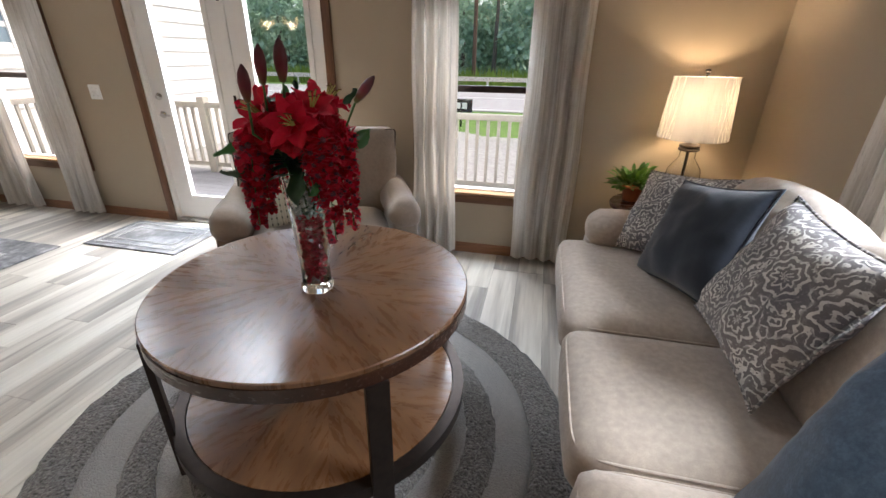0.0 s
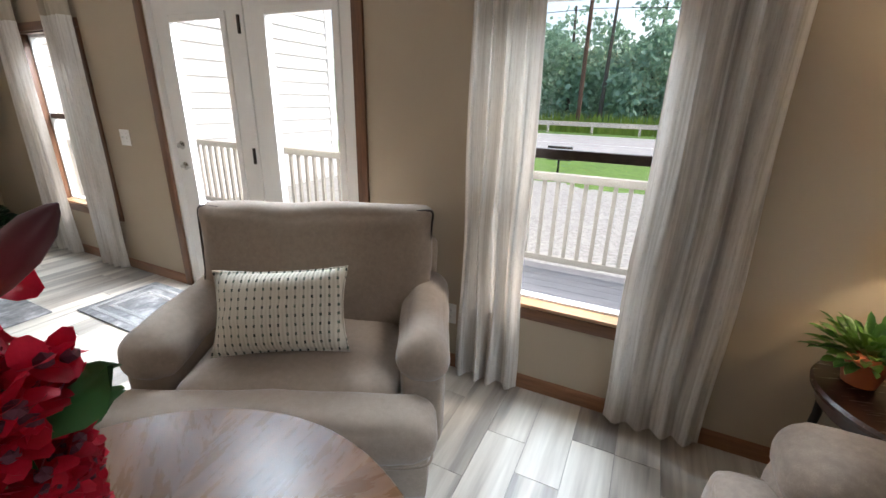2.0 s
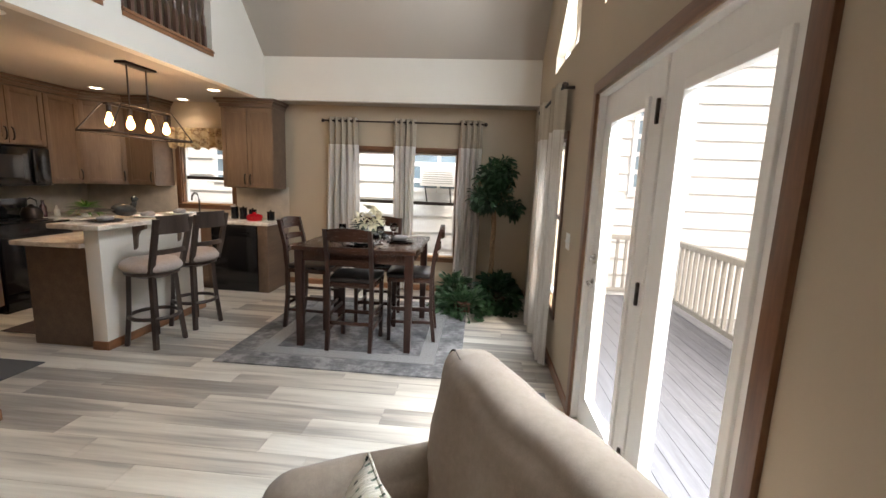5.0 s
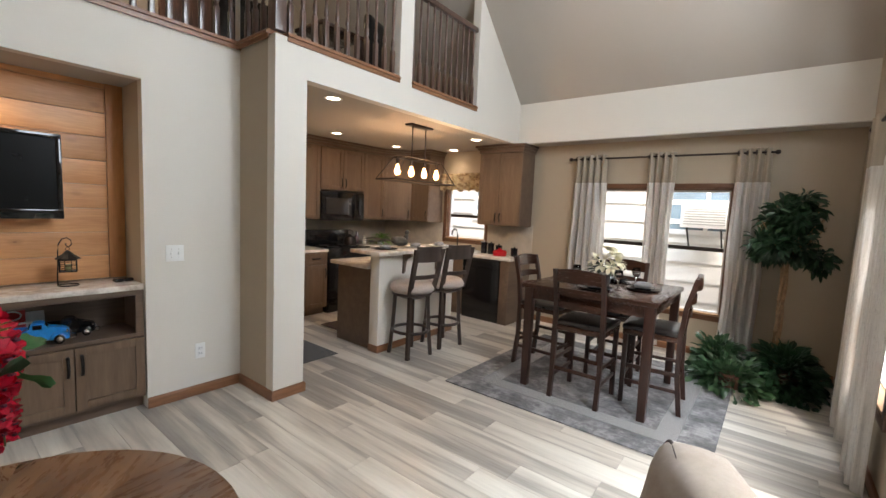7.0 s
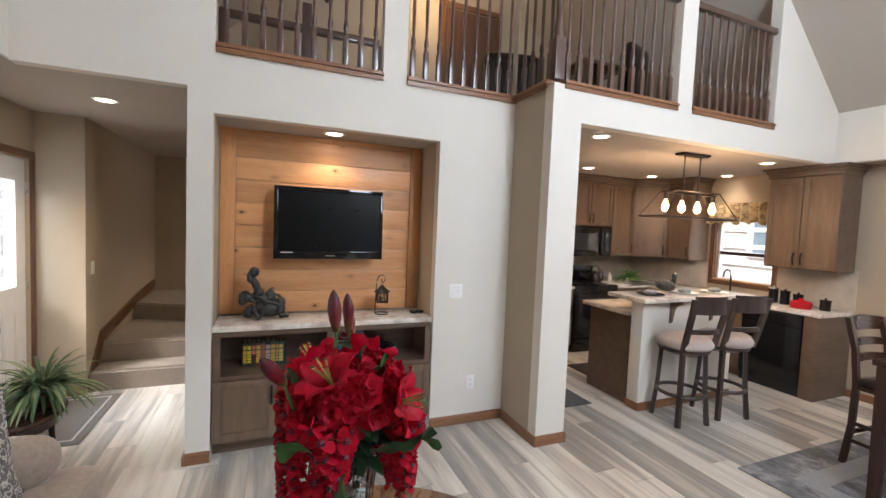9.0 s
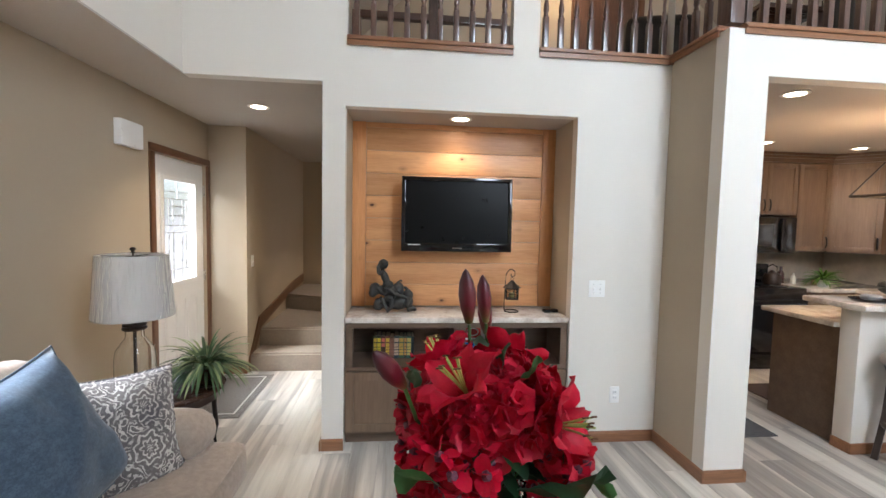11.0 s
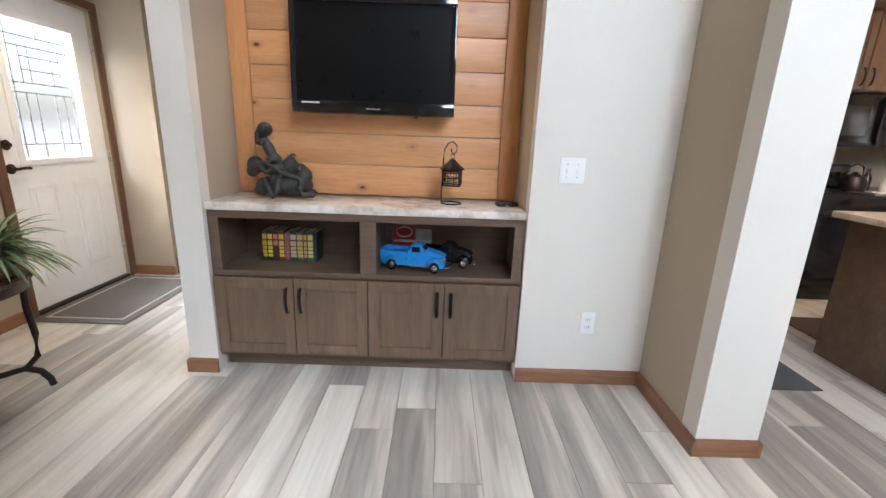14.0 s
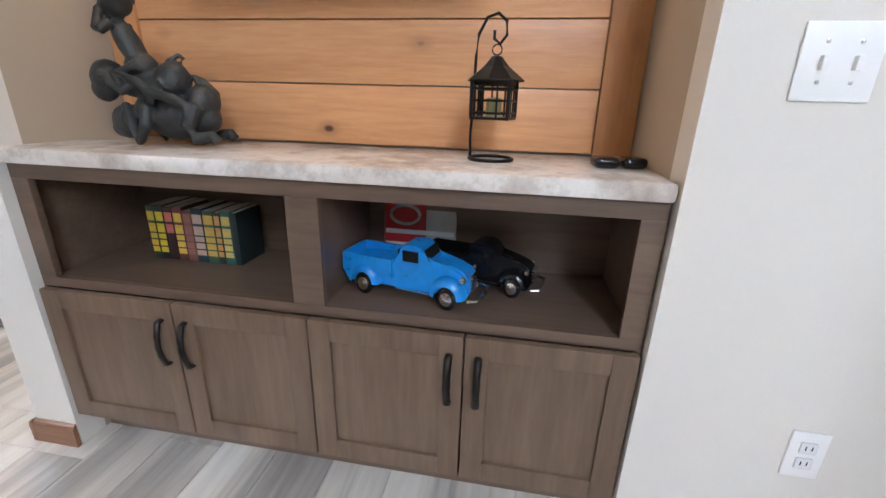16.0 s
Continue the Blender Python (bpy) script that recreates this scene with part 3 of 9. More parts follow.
# entry door, white steel with a leaded glass light
ed = tagged(new("door"), "white entry door with leaded decorative glass, closed", "door", "", "structure")
ed.matrix_basis = wall_pose("e", mid(DOOR_E))
W = wid(DOOR_E)
frame_boards(ed, W, 0, 2.04, 0.06, 0.016, M_TRIM, M_TRIMZ, bottom=False)
boxpart("threshold", (-W / 2, W / 2, 0.0, 0.15, -0.004, 0.02), M_BRONZE, ed, "dark threshold strip")
gx, gz0, gz1 = 0.27, 1.0, 1.86
bm = wall_mesh("y", 0.03, 0.075, -W / 2 + 0.004, W / 2 - 0.004, 0.024, 2.036, [(-gx, gx, gz0, gz1)])
lf = part("door_leaf", bm, M_DOORW, ed, "white painted steel leaf")
bm = bmesh.new()
for d in ((-gx - 0.03, -gx + 0.01, gz0 - 0.03, gz1 + 0.03), (gx - 0.01, gx + 0.03, gz0 - 0.03, gz1 + 0.03)):
    box(bm, d[0], d[1], 0.018, 0.034, d[2], d[3], 0.004)
for d in ((gz0 - 0.03, gz0 + 0.01), (gz1 - 0.01, gz1 + 0.03)):
    box(bm, -gx + 0.01, gx - 0.01, 0.018, 0.034, d[0], d[1], 0.004)
part("glazing_bead", bm, M_DOORW, lf)
for x in (-0.175, 0.175):
    bm = bmesh.new()
    w, z0, z1 = 0.105, 0.2, 0.84
    for (a, b, c, d) in ((-w, w, z1 - 0.022, z1), (-w, w, z0, z0 + 0.022), (-w, -w + 0.022, z0 + 0.022, z1 - 0.022), (w - 0.022, w, z0 + 0.022, z1 - 0.022)):
        box(bm, a, b, 0.022, 0.031, c, d, 0.006)
    box(bm, -w + 0.045, w - 0.045, 0.024, 0.031, z0 + 0.045, z1 - 0.045, 0.006)
    part("raised_panel", bm, M_DOORW, lf, smooth=True, m=pose(x, 0, 0))
fm, nt, b_ = nodes_of("frosted_leaded_glass")
b_.inputs["Transmission Weight"].default_value, b_.inputs["Roughness"].default_value, b_.inputs["IOR"].default_value = 1.0, 0.22, 1.2
b_.inputs["Base Color"].default_value = (0.95, 0.98, 1.0, 1)
bump(nt, b_, noise_tex(nt, coords(nt), 60), 0.3, 0.002)
boxpart("pane", (-gx + 0.01, gx - 0.01, 0.05, 0.056, gz0 + 0.01, gz1 - 0.01), fm, lf, "frosted textured glass", bevel=0)
bm = bmesh.new()
lead = [(-0.21, 1.01, -0.21, 1.85), (0.21, 1.01, 0.21, 1.85), (-0.07, 1.01, -0.07, 1.42), (0.07, 1.01, 0.07, 1.42), (-0.14, 1.1, -0.14, 1.42), (0.14, 1.1, 0.14, 1.42),
        (-0.26, 1.42, 0.26, 1.42), (-0.26, 1.48, 0.26, 1.48), (-0.26, 1.70, 0.26, 1.70), (-0.26, 1.76, 0.26, 1.76), (-0.26, 1.10, 0.26, 1.10),
        (-0.08, 1.48, -0.08, 1.70), (0.08, 1.48, 0.08, 1.70), (-0.14, 1.56, 0.14, 1.56), (-0.14, 1.64, 0.14, 1.64), (0, 1.70, 0, 1.85), (-0.14, 1.48, -0.14, 1.7), (0.14, 1.48, 0.14, 1.7)]
for x0, z0, x1, z1 in lead:
    box(bm, min(x0, x1) - 0.003, max(x0, x1) + 0.003, 0.044, 0.05, min(z0, z1) - 0.003, max(z0, z1) + 0.003)
part("leading", bm, M_NICKEL, lf, "grey lead strips")
for z, nm in ((0.955, "door_handle"), (1.1, "deadbolt")):
    bm = bmesh.new()
    lathe(bm, [(0.03, 0), (0.032, 0.008), (0.013, 0.014), (0.012, 0.035)], 16)
    if nm == "door_handle":
        tube(bm, [(0, 0, 0.034), (0.02, 0, 0.042), (0.06, 0.004, 0.042), (0.1, 0.0, 0.036)], 0.009)
    else:
        lathe(bm, [(0.02, 0.0), (0.02, 0.02), (0.0, 0.022)], 16)
    part(nm, bm, M_BRONZE, ed, "dark nickel lever", True, m=pose(-W / 2 + 0.065, 0.03, z, 90, 0, 0))
for z in (0.25, 1.0, 1.8):
    boxpart("hinge", (W / 2 - 0.008, W / 2 + 0.004, 0.01, 0.03, z - 0.05, z + 0.05), M_NICKEL, ed, "nickel hinge")


def baseboard(x0, y0, x1, y1, mat=None):
    """Runs along a wall with the room on its left."""
    L = math.hypot(x1 - x0, y1 - y0)
    bm = bmesh.new()
    prof = [(0.002, 0), (0.015, 0), (0.015, 0.062), (0.011, 0.072), (0.004, 0.078), (0.002, 0.078)]
    a = [bm.verts.new((0, p, z)) for p, z in prof]
    b = [bm.verts.new((L, p, z)) for p, z in prof]
    bm.faces.new(a), bm.faces.new(b[::-1])
    for i in range(len(prof)):
        j = (i + 1) % len(prof)
        bm.faces.new((a[i], b[i], b[j], a[j]))
    o = structure("baseboard", bm, mat or M_BASE, "reddish-brown wooden baseboard")
    o.matrix_basis = pose(x0, y0, 0, 0, 0, math.degrees(math.atan2(y1 - y0, x1 - x0)))
    return o


for seg in ((XE, YN, DOOR_N[1] + 0.07, YN), (DOOR_N[0] - 0.07, YN, XW, YN), (XW, YN, XW, 0.62), (XE, DOOR_E[1] + 0.06, XE, YN),
            (XJ + 0.015, YT, NX0, YT), (NX1, YT, 0.155, YT), (XJ, YK + 0.015, XJ, YT), (XJ - 0.26, YK, XJ, YK), (0.155, YT + 0.015, 0.155, -1.58), (1.15, -1.57, XE, -1.57), (XJ - 0.26, 0.345, XJ - 0.26, YK + 0.015)):
    a, b = Vector(seg[:2]), Vector(seg[2:])
    if seg[1] == YT or seg[1] == YK and seg[3] == YK or seg[1] == -1.57:
        baseboard(seg[0], seg[1], seg[2], seg[3])
    elif seg[0] == 0.155:
        baseboard(seg[2], seg[3], seg[0], seg[1]).matrix_basis = pose(0.155, YT + 0.015, 0, 0, 0, -90)
    elif seg[0] == XJ:
        o = baseboard(seg[0], seg[1], seg[2], seg[3])
    elif seg[0] == XJ - 0.26:
        o = baseboard(seg[2], seg[3], seg[0], seg[1])
        o.matrix_basis = pose(XJ - 0.26, 0.345, 0, 0, 0, 90)
    elif seg[0] == XW:
        baseboard(seg[2], seg[3], seg[0], seg[1]).matrix_basis = pose(XW, YN - 0.015, 0, 0, 0, -90)
    else:
        baseboard(*seg)

# ---- curtains ----
def curtain_mat(name, band=False):
    m, nt, b = nodes_of(name)
    v = coords(nt, (21, 21, 0.3))
    n = noise_tex(nt, v, 1.0, 3, 0.6)
    v2 = coords(nt, (300, 300, 30))
    n2 = noise_tex(nt, v2, 1.0, 2, 0.8)
    if band:
        col = ramp(nt, n, [(0.3, (0.40, 0.34, 0.26)), (0.7, (0.55, 0.475, 0.37))])
    else:
        col = ramp(nt, n, [(0.34, (0.6, 0.56, 0.51)), (0.46, (0.8, 0.76, 0.71)), (0.56, (0.89, 0.865, 0.83)), (0.66, (0.73, 0.69, 0.64))])
    col = mix(nt, calc(nt, "MULTIPLY", ramp(nt, n2, [(0.55, (0, 0, 0)), (0.72, (1, 1, 1))]), 0.45), col, (0.33, 0.31, 0.29))
    link(nt, col, b.inputs["Base Color"])
    b.inputs["Roughness"].default_value = 0.9
    tl = nt.nodes.new("ShaderNodeBsdfTranslucent")
    link(nt, col, tl.inputs["Color"])
    mx = nt.nodes.new("ShaderNodeMixShader")
    mx.inputs[0].default_value = 0.1 if band else 0.46
    link(nt, b.outputs[0], mx.inputs[1]), link(nt, tl.outputs[0], mx.inputs[2])
    link(nt, mx.outputs[0], nt.nodes["Material Output"].inputs["Surface"])
    bump(nt, b, n2, 0.3, 0.001)
    return m


M_CURT, M_CURTB = curtain_mat("striped_linen_curtain"), curtain_mat("taupe_curtain_band", True)


def sheet(bm, w_top, w_bot, z0, z1, pleats, depth, seed, zs=10, flare=0.0, zref=None):
    """A hanging pleated cloth, closed with a thin back."""
    rnd = random.Random(seed)
    ph = [rnd.uniform(-0.5, 0.5) for _ in range(pleats + 2)]
    amp = [rnd.uniform(0.7, 1.2) for _ in range(pleats + 2)]
    n = pleats * 10
    zt, zb = zref or (z1, z0)
    rows = []
    for k in range(zs + 1):
        z = z1 + (z0 - z1) * k / zs
        f = (zt - z) / (zt - zb)
        w = w_top + (w_bot - w_top) * f
        for off in (0.0, 0.003):
            row = []
            for i in range(n + 1):
                s = i / n
                q = s * pleats
                c = int(min(q, pleats - 1e-6))
                a = amp[c] * depth * (1 + 0.35 * f * math.sin(3 * f + ph[c] * 6))
                x = (s - 0.5) * w + 0.012 * f * math.sin(5 * z + ph[c] * 9)
                y = a * math.cos(2 * math.pi * q + ph[c] * f) + off
                row.append(bm.verts.new((x, y, z)))
            rows.append(row)
    for k in range(zs):
        a, b, c, d = rows[2 * k], rows[2 * k + 2], rows[2 * k + 1], rows[2 * k + 3]
        for i in range(n):
            bm.faces.new((a[i], b[i], b[i + 1], a[i + 1]))
            bm.faces.new((c[i + 1], d[i + 1], d[i], c[i]))
    for i in range(n):
        bm.faces.new((rows[-2][i], rows[-1][i], rows[-1][i + 1], rows[-2][i + 1]))


def curtain(side, along, w_top, w_bot, z_top=2.28, z_bot=0.03, seed=1, out=0.085, pleats=4, label=""):
    c = thing("curtain", wall_pose(side, along) @ pose(0, -out, 0), label or "grey and white striped linen curtain panel with a taupe top band", "curtain", "curtain panels")
    bm = bmesh.new()
    sheet(bm, w_top, w_bot, z_bot, 1.935, pleats, 0.036, seed, zref=(z_top, z_bot), zs=12)
    part("panel", bm, M_CURT, c, smooth=True, angle=80)
    bm = bmesh.new()
    f = (z_top - 1.935) / (z_top - z_bot)
    sheet(bm, w_top, w_top + (w_bot - w_top) * f, 1.935, z_top, pleats, 0.037, seed, zref=(z_top, z_top - 2.25), zs=3)
    part("top_band", bm, M_CURTB, c, "opaque taupe band with metal grommets", smooth=True, angle=80)
    for i in range(pleats):
        bm = bmesh.new()
        tube(bm, [(0.024 * math.cos(a), 0, 0.024 * math.sin(a)) for a in [k * math.pi / 6 for k in range(12)]], 0.005, 6, closed=True)
        part("grommet", bm, M_BRONZE, c, "bronze grommet ring", True, m=pose((-0.5 + (i + 0.25) / pleats) * w_top, 0, z_top - 0.045, 0, 0, 50))
    return c


def rod(side, a, b, z=2.235, out=0.085):
    r = thing("curtain_rod", wall_pose(side, (a + b) / 2) @ pose(0, -out, z), "dark bronze curtain rod with ball ends", "curtain rod", "curtain rods")
    L = abs(b - a) / 2
    bm = bmesh.new()
    tube(bm, [(-L, 0, 0), (L, 0, 0)], 0.011, 10)
    part("pole", bm, M_BRONZE, r, smooth=True)
    for s in (-1, 1):
        bm = bmesh.new()
        lathe(bm, [(0.0, -0.025), (0.018, -0.018), (0.025, 0), (0.018, 0.018), (0, 0.025)], 14)
        part("finial", bm, M_BRONZE, r, smooth=True, m=pose(s * (L + 0.015), 0, 0))
        boxpart("bracket", (s * (L - 0.05) - 0.008, s * (L - 0.05) + 0.008, 0.01, out + 0.001, -0.012, 0.012), M_BRONZE, r)


rod("n", -0.78, 0.5), curtain("n", -0.55, 0.30, 0.33, seed=3), curtain("n", 0.26, 0.36, 0.42, seed=5)
rod("n", -4.95, -3.7), curtain("n", -4.72, 0.28, 0.42, seed=7), curtain("n", -3.92, 0.26, 0.32, seed=9)
rod("w", 1.15, 3.25)
curtain("w", 1.40, 0.40, 0.5, seed=11, pleats=5), curtain("w", 2.22, 0.30, 0.24, seed=13), curtain("w", 3.08, 0.30, 0.32, seed=15)
rod("e", 0.9, 2.85), curtain("e", 2.62, 0.30, 0.34, seed=17), curtain("e", 1.0, 0.28, 0.34, seed=19)

# ---- switches and sockets ----
def plate(m, w, h, toggles, label, kind="switch_plate"):
    p = thing(kind, m, label, "switch" if kind == "switch_plate" else "socket", "wall plates")
    bm = bmesh.new()
    box(bm, -w / 2, w / 2, -0.006, -0.0005, -h / 2, h / 2, 0.0025)
    part("plate", bm, M_PLATE, p, smooth=True)
    for x in toggles:
        if kind == "switch_plate":
            boxpart("toggle", (x - 0.005, x + 0.005, -0.016, -0.005, -0.012, 0.010), M_PLATE, p, bevel=0.002)
            for z in (-0.03, 0.03):
                boxpart("screw", (x - 0.003, x + 0.003, -0.0075, -0.0055, z - 0.003, z + 0.003), M_NICKEL, p, bevel=0.001)
        else:
            for z in (-0.02, 0.02):
                boxpart("outlet_face", (-0.016, 0.016, -0.009, -0.0055, z - 0.014, z + 0.014), M_VINYLW, p, bevel=0.003)
                for dx in (-0.006, 0.006):
                    boxpart("slot", (dx - 0.001, dx + 0.001, -0.0095, -0.0085, z - 0.004, z + 0.006), M_BLACK, p, bevel=0)
    return p


SOUTH = lambda x, y, z: pose(x, y, z, 0, 0, 180)
plate(SOUTH(-1.735, YT, 1.11), 0.118, 0.118, (-0.024, 0.024), "white double switch plate on the cream wall")
plate(SOUTH(-1.90, YT, 0.345), 0.073, 0.118, (0,), "white double socket low on the cream wall", "socket")
plate(pose(-3.53, YN, 1.11), 0.118, 0.118, (-0.024, 0.024), "white double switch plate beside the patio door")
plate(pose(-0.79, YN, 0.33), 0.073, 0.118, (0,), "white double socket low behind the armchair", "socket")
plate(pose(XW, 1.0, 0.34, 0, 0, 90), 0.073, 0.118, (0,), "white socket low on the beige wall", "socket")
plate(pose(1.15, -1.72, 1.12, 0, 0, -90), 0.073, 0.118, (0,), "white switch plate on the wall by the stairs")
ch = thing("door_chime", pose(XE, -0.33, 2.1, 0, 0, -90), "white rectangular door chime box on the beige wall", "door chime")
boxpart("cover", (-0.12, 0.12, -0.05, -0.001, -0.085, 0.085), M_PLATE, ch, bevel=0.008)

# ---- recessed lights ----
M_LED = glow("warm_lens", (1.0, 0.84, 0.64), 9.0)


def can(x, y, z, power=7.5, spot=True):
    c = thing("recessed_light", pose(x, y, z), "round recessed ceiling light, lit, in a white ring", "recessed light", "recessed lights")
    bm = bmesh.new()
    lathe(bm, [(0.058, -0.001), (0.078, -0.001), (0.082, -0.006), (0.06, -0.008), (0.056, -0.002)], 24, cap=False)
    part("trim_ring", bm, M_PLATE, c, smooth=True)
    bm = bmesh.new()
    lathe(bm, [(0, -0.004), (0.057, -0.004), (0.057, -0.001), (0, -0.001)], 24)
    part("lens", bm, M_LED, c, "glowing warm lens")
    spot_lamp("recessed_lamp", (x, y, z - 0.02), power * LAMP_LIGHT, 120)


for q in ((-2.9, 0.19), (-4.05, -1.27), (-5.23, -1.35), (-5.85, -0.72), (-5.2, 0.14), ):
    can(*q, CEIL)
can(0.78, -0.79, CEIL, 34)
can(-0.7, -3.3, CEIL, 58)
can(-0.77, -0.27, NZ, 9)

# ---- stairs ----
M_CARPET = fabric("grey_beige_stair_carpet", (0.27, 0.225, 0.185), (0.17, 0.142, 0.118), weave=300)
st = tagged(new("stairs"), "carpeted beige winder stairs", "stairs", "", "structure")
st.matrix_basis = pose(0, 0, 0)


def tread(name, pts, z0, z1, lip):
    bm = bmesh.new()
    a = [bm.verts.new((x, y, z0)) for x, y in pts]
    b = [bm.verts.new((x, y, z1)) for x, y in pts]
    bm.faces.new(a[::-1]), bm.faces.new(b)
    for i in range(len(pts)):
        bm.faces.new((a[i], a[(i + 1) % len(pts)], b[(i + 1) % len(pts)], b[i]))
    bmesh.ops.bevel(bm, geom=[e for e in bm.edges if all(v.co.z > z1 - 0.001 for v in e.verts)], offset=0.02, segments=3, affect="EDGES")
    part(name, bm, M_CARPET, st, smooth=True, angle=50)


tread("step", [(0.157, -1.62), (1.148, -1.62), (1.148, -1.93), (0.157, -1.93)], 0, 0.185, 0)
tread("step", [(0.157, -1.93), (1.148, -1.93), (1.148, -3.0), (0.157, -2.6)], 0, 0.37, 0)
tread("step", [(0.157, -2.6), (1.148, -3.0), (1.148, -3.99), (0.62, -3.99), (0.157, -3.0)], 0, 0.555, 0)
tread("step", [(0.157, -2.72), (0.157, -3.0), (0.62, -3.99), (-0.2, -3.99), (-0.2, -2.72)], 0, 0.74, 0)
bm = bmesh.new()
q = [(-1.60, 0.0), (-1.60, 0.14), (-1.9, 0.5), (-3.3, 0.68), (-3.95, 0.72), (-3.95, 0.6), (-3.3, 0.56), (-1.95, 0.38)]
a = [bm.verts.new((1.149, y, z)) for y, z in q]
b = [bm.verts.new((1.133, y, z)) for y, z in q]
bm.faces.new(a), bm.faces.new(b[::-1])
for i in range(len(q)):
    bm.faces.new((a[i], b[i], b[(i + 1) % len(q)], a[(i + 1) % len(q)]))
part("skirt_board", bm, M_TRIM, st, "brown wooden skirt board")

# ---- loft rails ----
def rail_run(x0, y0, x1, y1, newels=(), label="dark walnut railing with turned balusters"):
    L = math.hypot(x1 - x0, y1 - y0)
    r = thing("railing", pose(x0, y0, LOFT, 0, 0, math.degrees(math.atan2(y1 - y0, x1 - x0))), label, "railing", "loft railings")
    bm = bmesh.new()
    box(bm, 0, L, -0.075, 0.075, 0.001, 0.018, 0.004), box(bm, 0, L, -0.062, 0.062, 0.0185, 0.032, 0.004), box(bm, 0, L, -0.062, -0.053, -0.032, 0.0005, 0.002), box(bm, 0, L, 0.053, 0.062, -0.032, 0.0005, 0.002)
    part("base_cap", bm, M_BASE, r, "reddish-brown moulded base cap")
    bm = bmesh.new()
    box(bm, 0, L, -0.03, 0.03, 0.86, 0.915, 0.014)
    part("handrail", bm, M_RAIL, r, smooth=True)
    n = max(1, round(L / 0.105))
    for i in range(n):
        bm = bmesh.new()
        box(bm, -0.018, 0.018, -0.018, 0.018, 0.032, 0.25, 0.003)
        lathe(bm, [(0.013, 0.25), (0.018, 0.262), (0.012, 0.275), (0.019, 0.295), (0.017, 0.33), (0.011, 0.36), (0.014, 0.55), (0.012, 0.80), (0.01, 0.862)], 10)
        part("baluster", bm, M_RAIL, r, smooth=True, angle=50, m=pose((i + 0.5) * L / n, 0, 0))
    return r


rail_run(0.0, YT - 0.04, -1.08, YT - 0.04), rail_run(-1.26, YT - 0.04, XJ, YT - 0.04)
rail_run(XJ - 0.03, YT, XJ - 0.03, YK - 0.05), rail_run(XJ - 0.09, YK - 0.05, -3.45, YK - 0.05), rail_run(-3.62, YK - 0.05, -4.73, YK - 0.05)
nw = thing("newel_post", pose(XJ - 0.045, YK - 0.045, LOFT + 0.03), "square dark walnut newel post at the corner", "newel post")
bm = bmesh.new()
box(bm, -0.042, 0.042, -0.042, 0.042, 0, 0.3, 0.004)
lathe(bm, [(0.04, 0.3), (0.03, 0.32), (0.035, 0.36), (0.024, 0.42), (0.03, 0.7), (0.038, 0.74)], 16)
box(bm, -0.04, 0.04, -0.04, 0.04, 0.74, 1.05, 0.006)
part("post", bm, M_RAIL, nw, smooth=True, angle=40)


# ---- coffee table ----
TX, TY, TZ, TR = -0.56, 2.08, 0.667, 0.56


def starburst(name):
    """Veneer laid in wedges round the centre, the grain of each running along its own middle line."""
    m, nt, b = nodes_of(name)
    v = coords(nt)
    sep = nt.nodes.new("ShaderNodeSeparateXYZ")
    link(nt, v, sep.inputs[0])
    x, y = sep.outputs[0], sep.outputs[1]
    step = math.pi / 4
    wedge = calc(nt, "FLOOR", calc(nt, "DIVIDE", calc(nt, "ARCTAN2", y, x), step))
    mid_ = calc(nt, "MULTIPLY", calc(nt, "ADD", wedge, 0.5), step)
    c, sn = calc(nt, "COSINE", mid_), calc(nt, "SINE", mid_)
    along = calc(nt, "ADD", calc(nt, "MULTIPLY", x, c), calc(nt, "MULTIPLY", y, sn))
    across = calc(nt, "SUBTRACT", calc(nt, "MULTIPLY", y, c), calc(nt, "MULTIPLY", x, sn))
    comb = nt.nodes.new("ShaderNodeCombineXYZ")
    link(nt, calc(nt, "MULTIPLY", along, 1.6), comb.inputs[0])
    link(nt, calc(nt, "MULTIPLY", across, 7.0), comb.inputs[1])
    link(nt, calc(nt, "MULTIPLY", wedge, 3.7), comb.inputs[2])
    n1, n2 = noise_tex(nt, comb.outputs[0], 1.0, 5, 0.6), noise_tex(nt, comb.outputs[0], 6.0, 4, 0.65)
    col = ramp(nt, n1, [(0.3, (0.085, 0.035, 0.016)), (0.45, (0.15, 0.068, 0.03)), (0.58, (0.23, 0.112, 0.052)), (0.72, (0.33, 0.185, 0.098))])
    col = mix(nt, 0.18, col, ramp(nt, n2, [(0.35, (0.1, 0.045, 0.02)), (0.65, (0.27, 0.14, 0.07))]))
    link(nt, col, b.inputs["Base Color"])
    link(nt, calc(nt, "MULTIPLY_ADD", n2, 0.12, 0.22), b.inputs["Roughness"])
    b.inputs["Coat Weight"].default_value, b.inputs["Coat Roughness"].default_value = 0.3, 0.22
    bump(nt, b, n2, 0.12, 0.0008)
    return m


M_BURST = starburst("starburst_veneer")
ct = thing("coffee_table", pose(TX, TY, 0, 0, 0, -18), "round brown wooden coffee table with dark metal legs and lower shelf", "coffee table")
bm = bmesh.new()
lathe(bm, [(0, TZ - 0.006), (TR - 0.006, TZ - 0.006)][::-1] and [(0, TZ - 0.02), (TR - 0.003, TZ - 0.02), (TR - 0.001, TZ - 0.004), (TR - 0.005, TZ), (0, TZ)], 96)
part("tabletop", bm, M_BURST, ct, "warm brown veneer laid in wedges", True)
bm = bmesh.new()
lathe(bm, [(TR - 0.03, TZ - 0.065), (TR, TZ - 0.065), (TR, TZ - 0.021), (TR - 0.03, TZ - 0.021)], 96, cap=False)
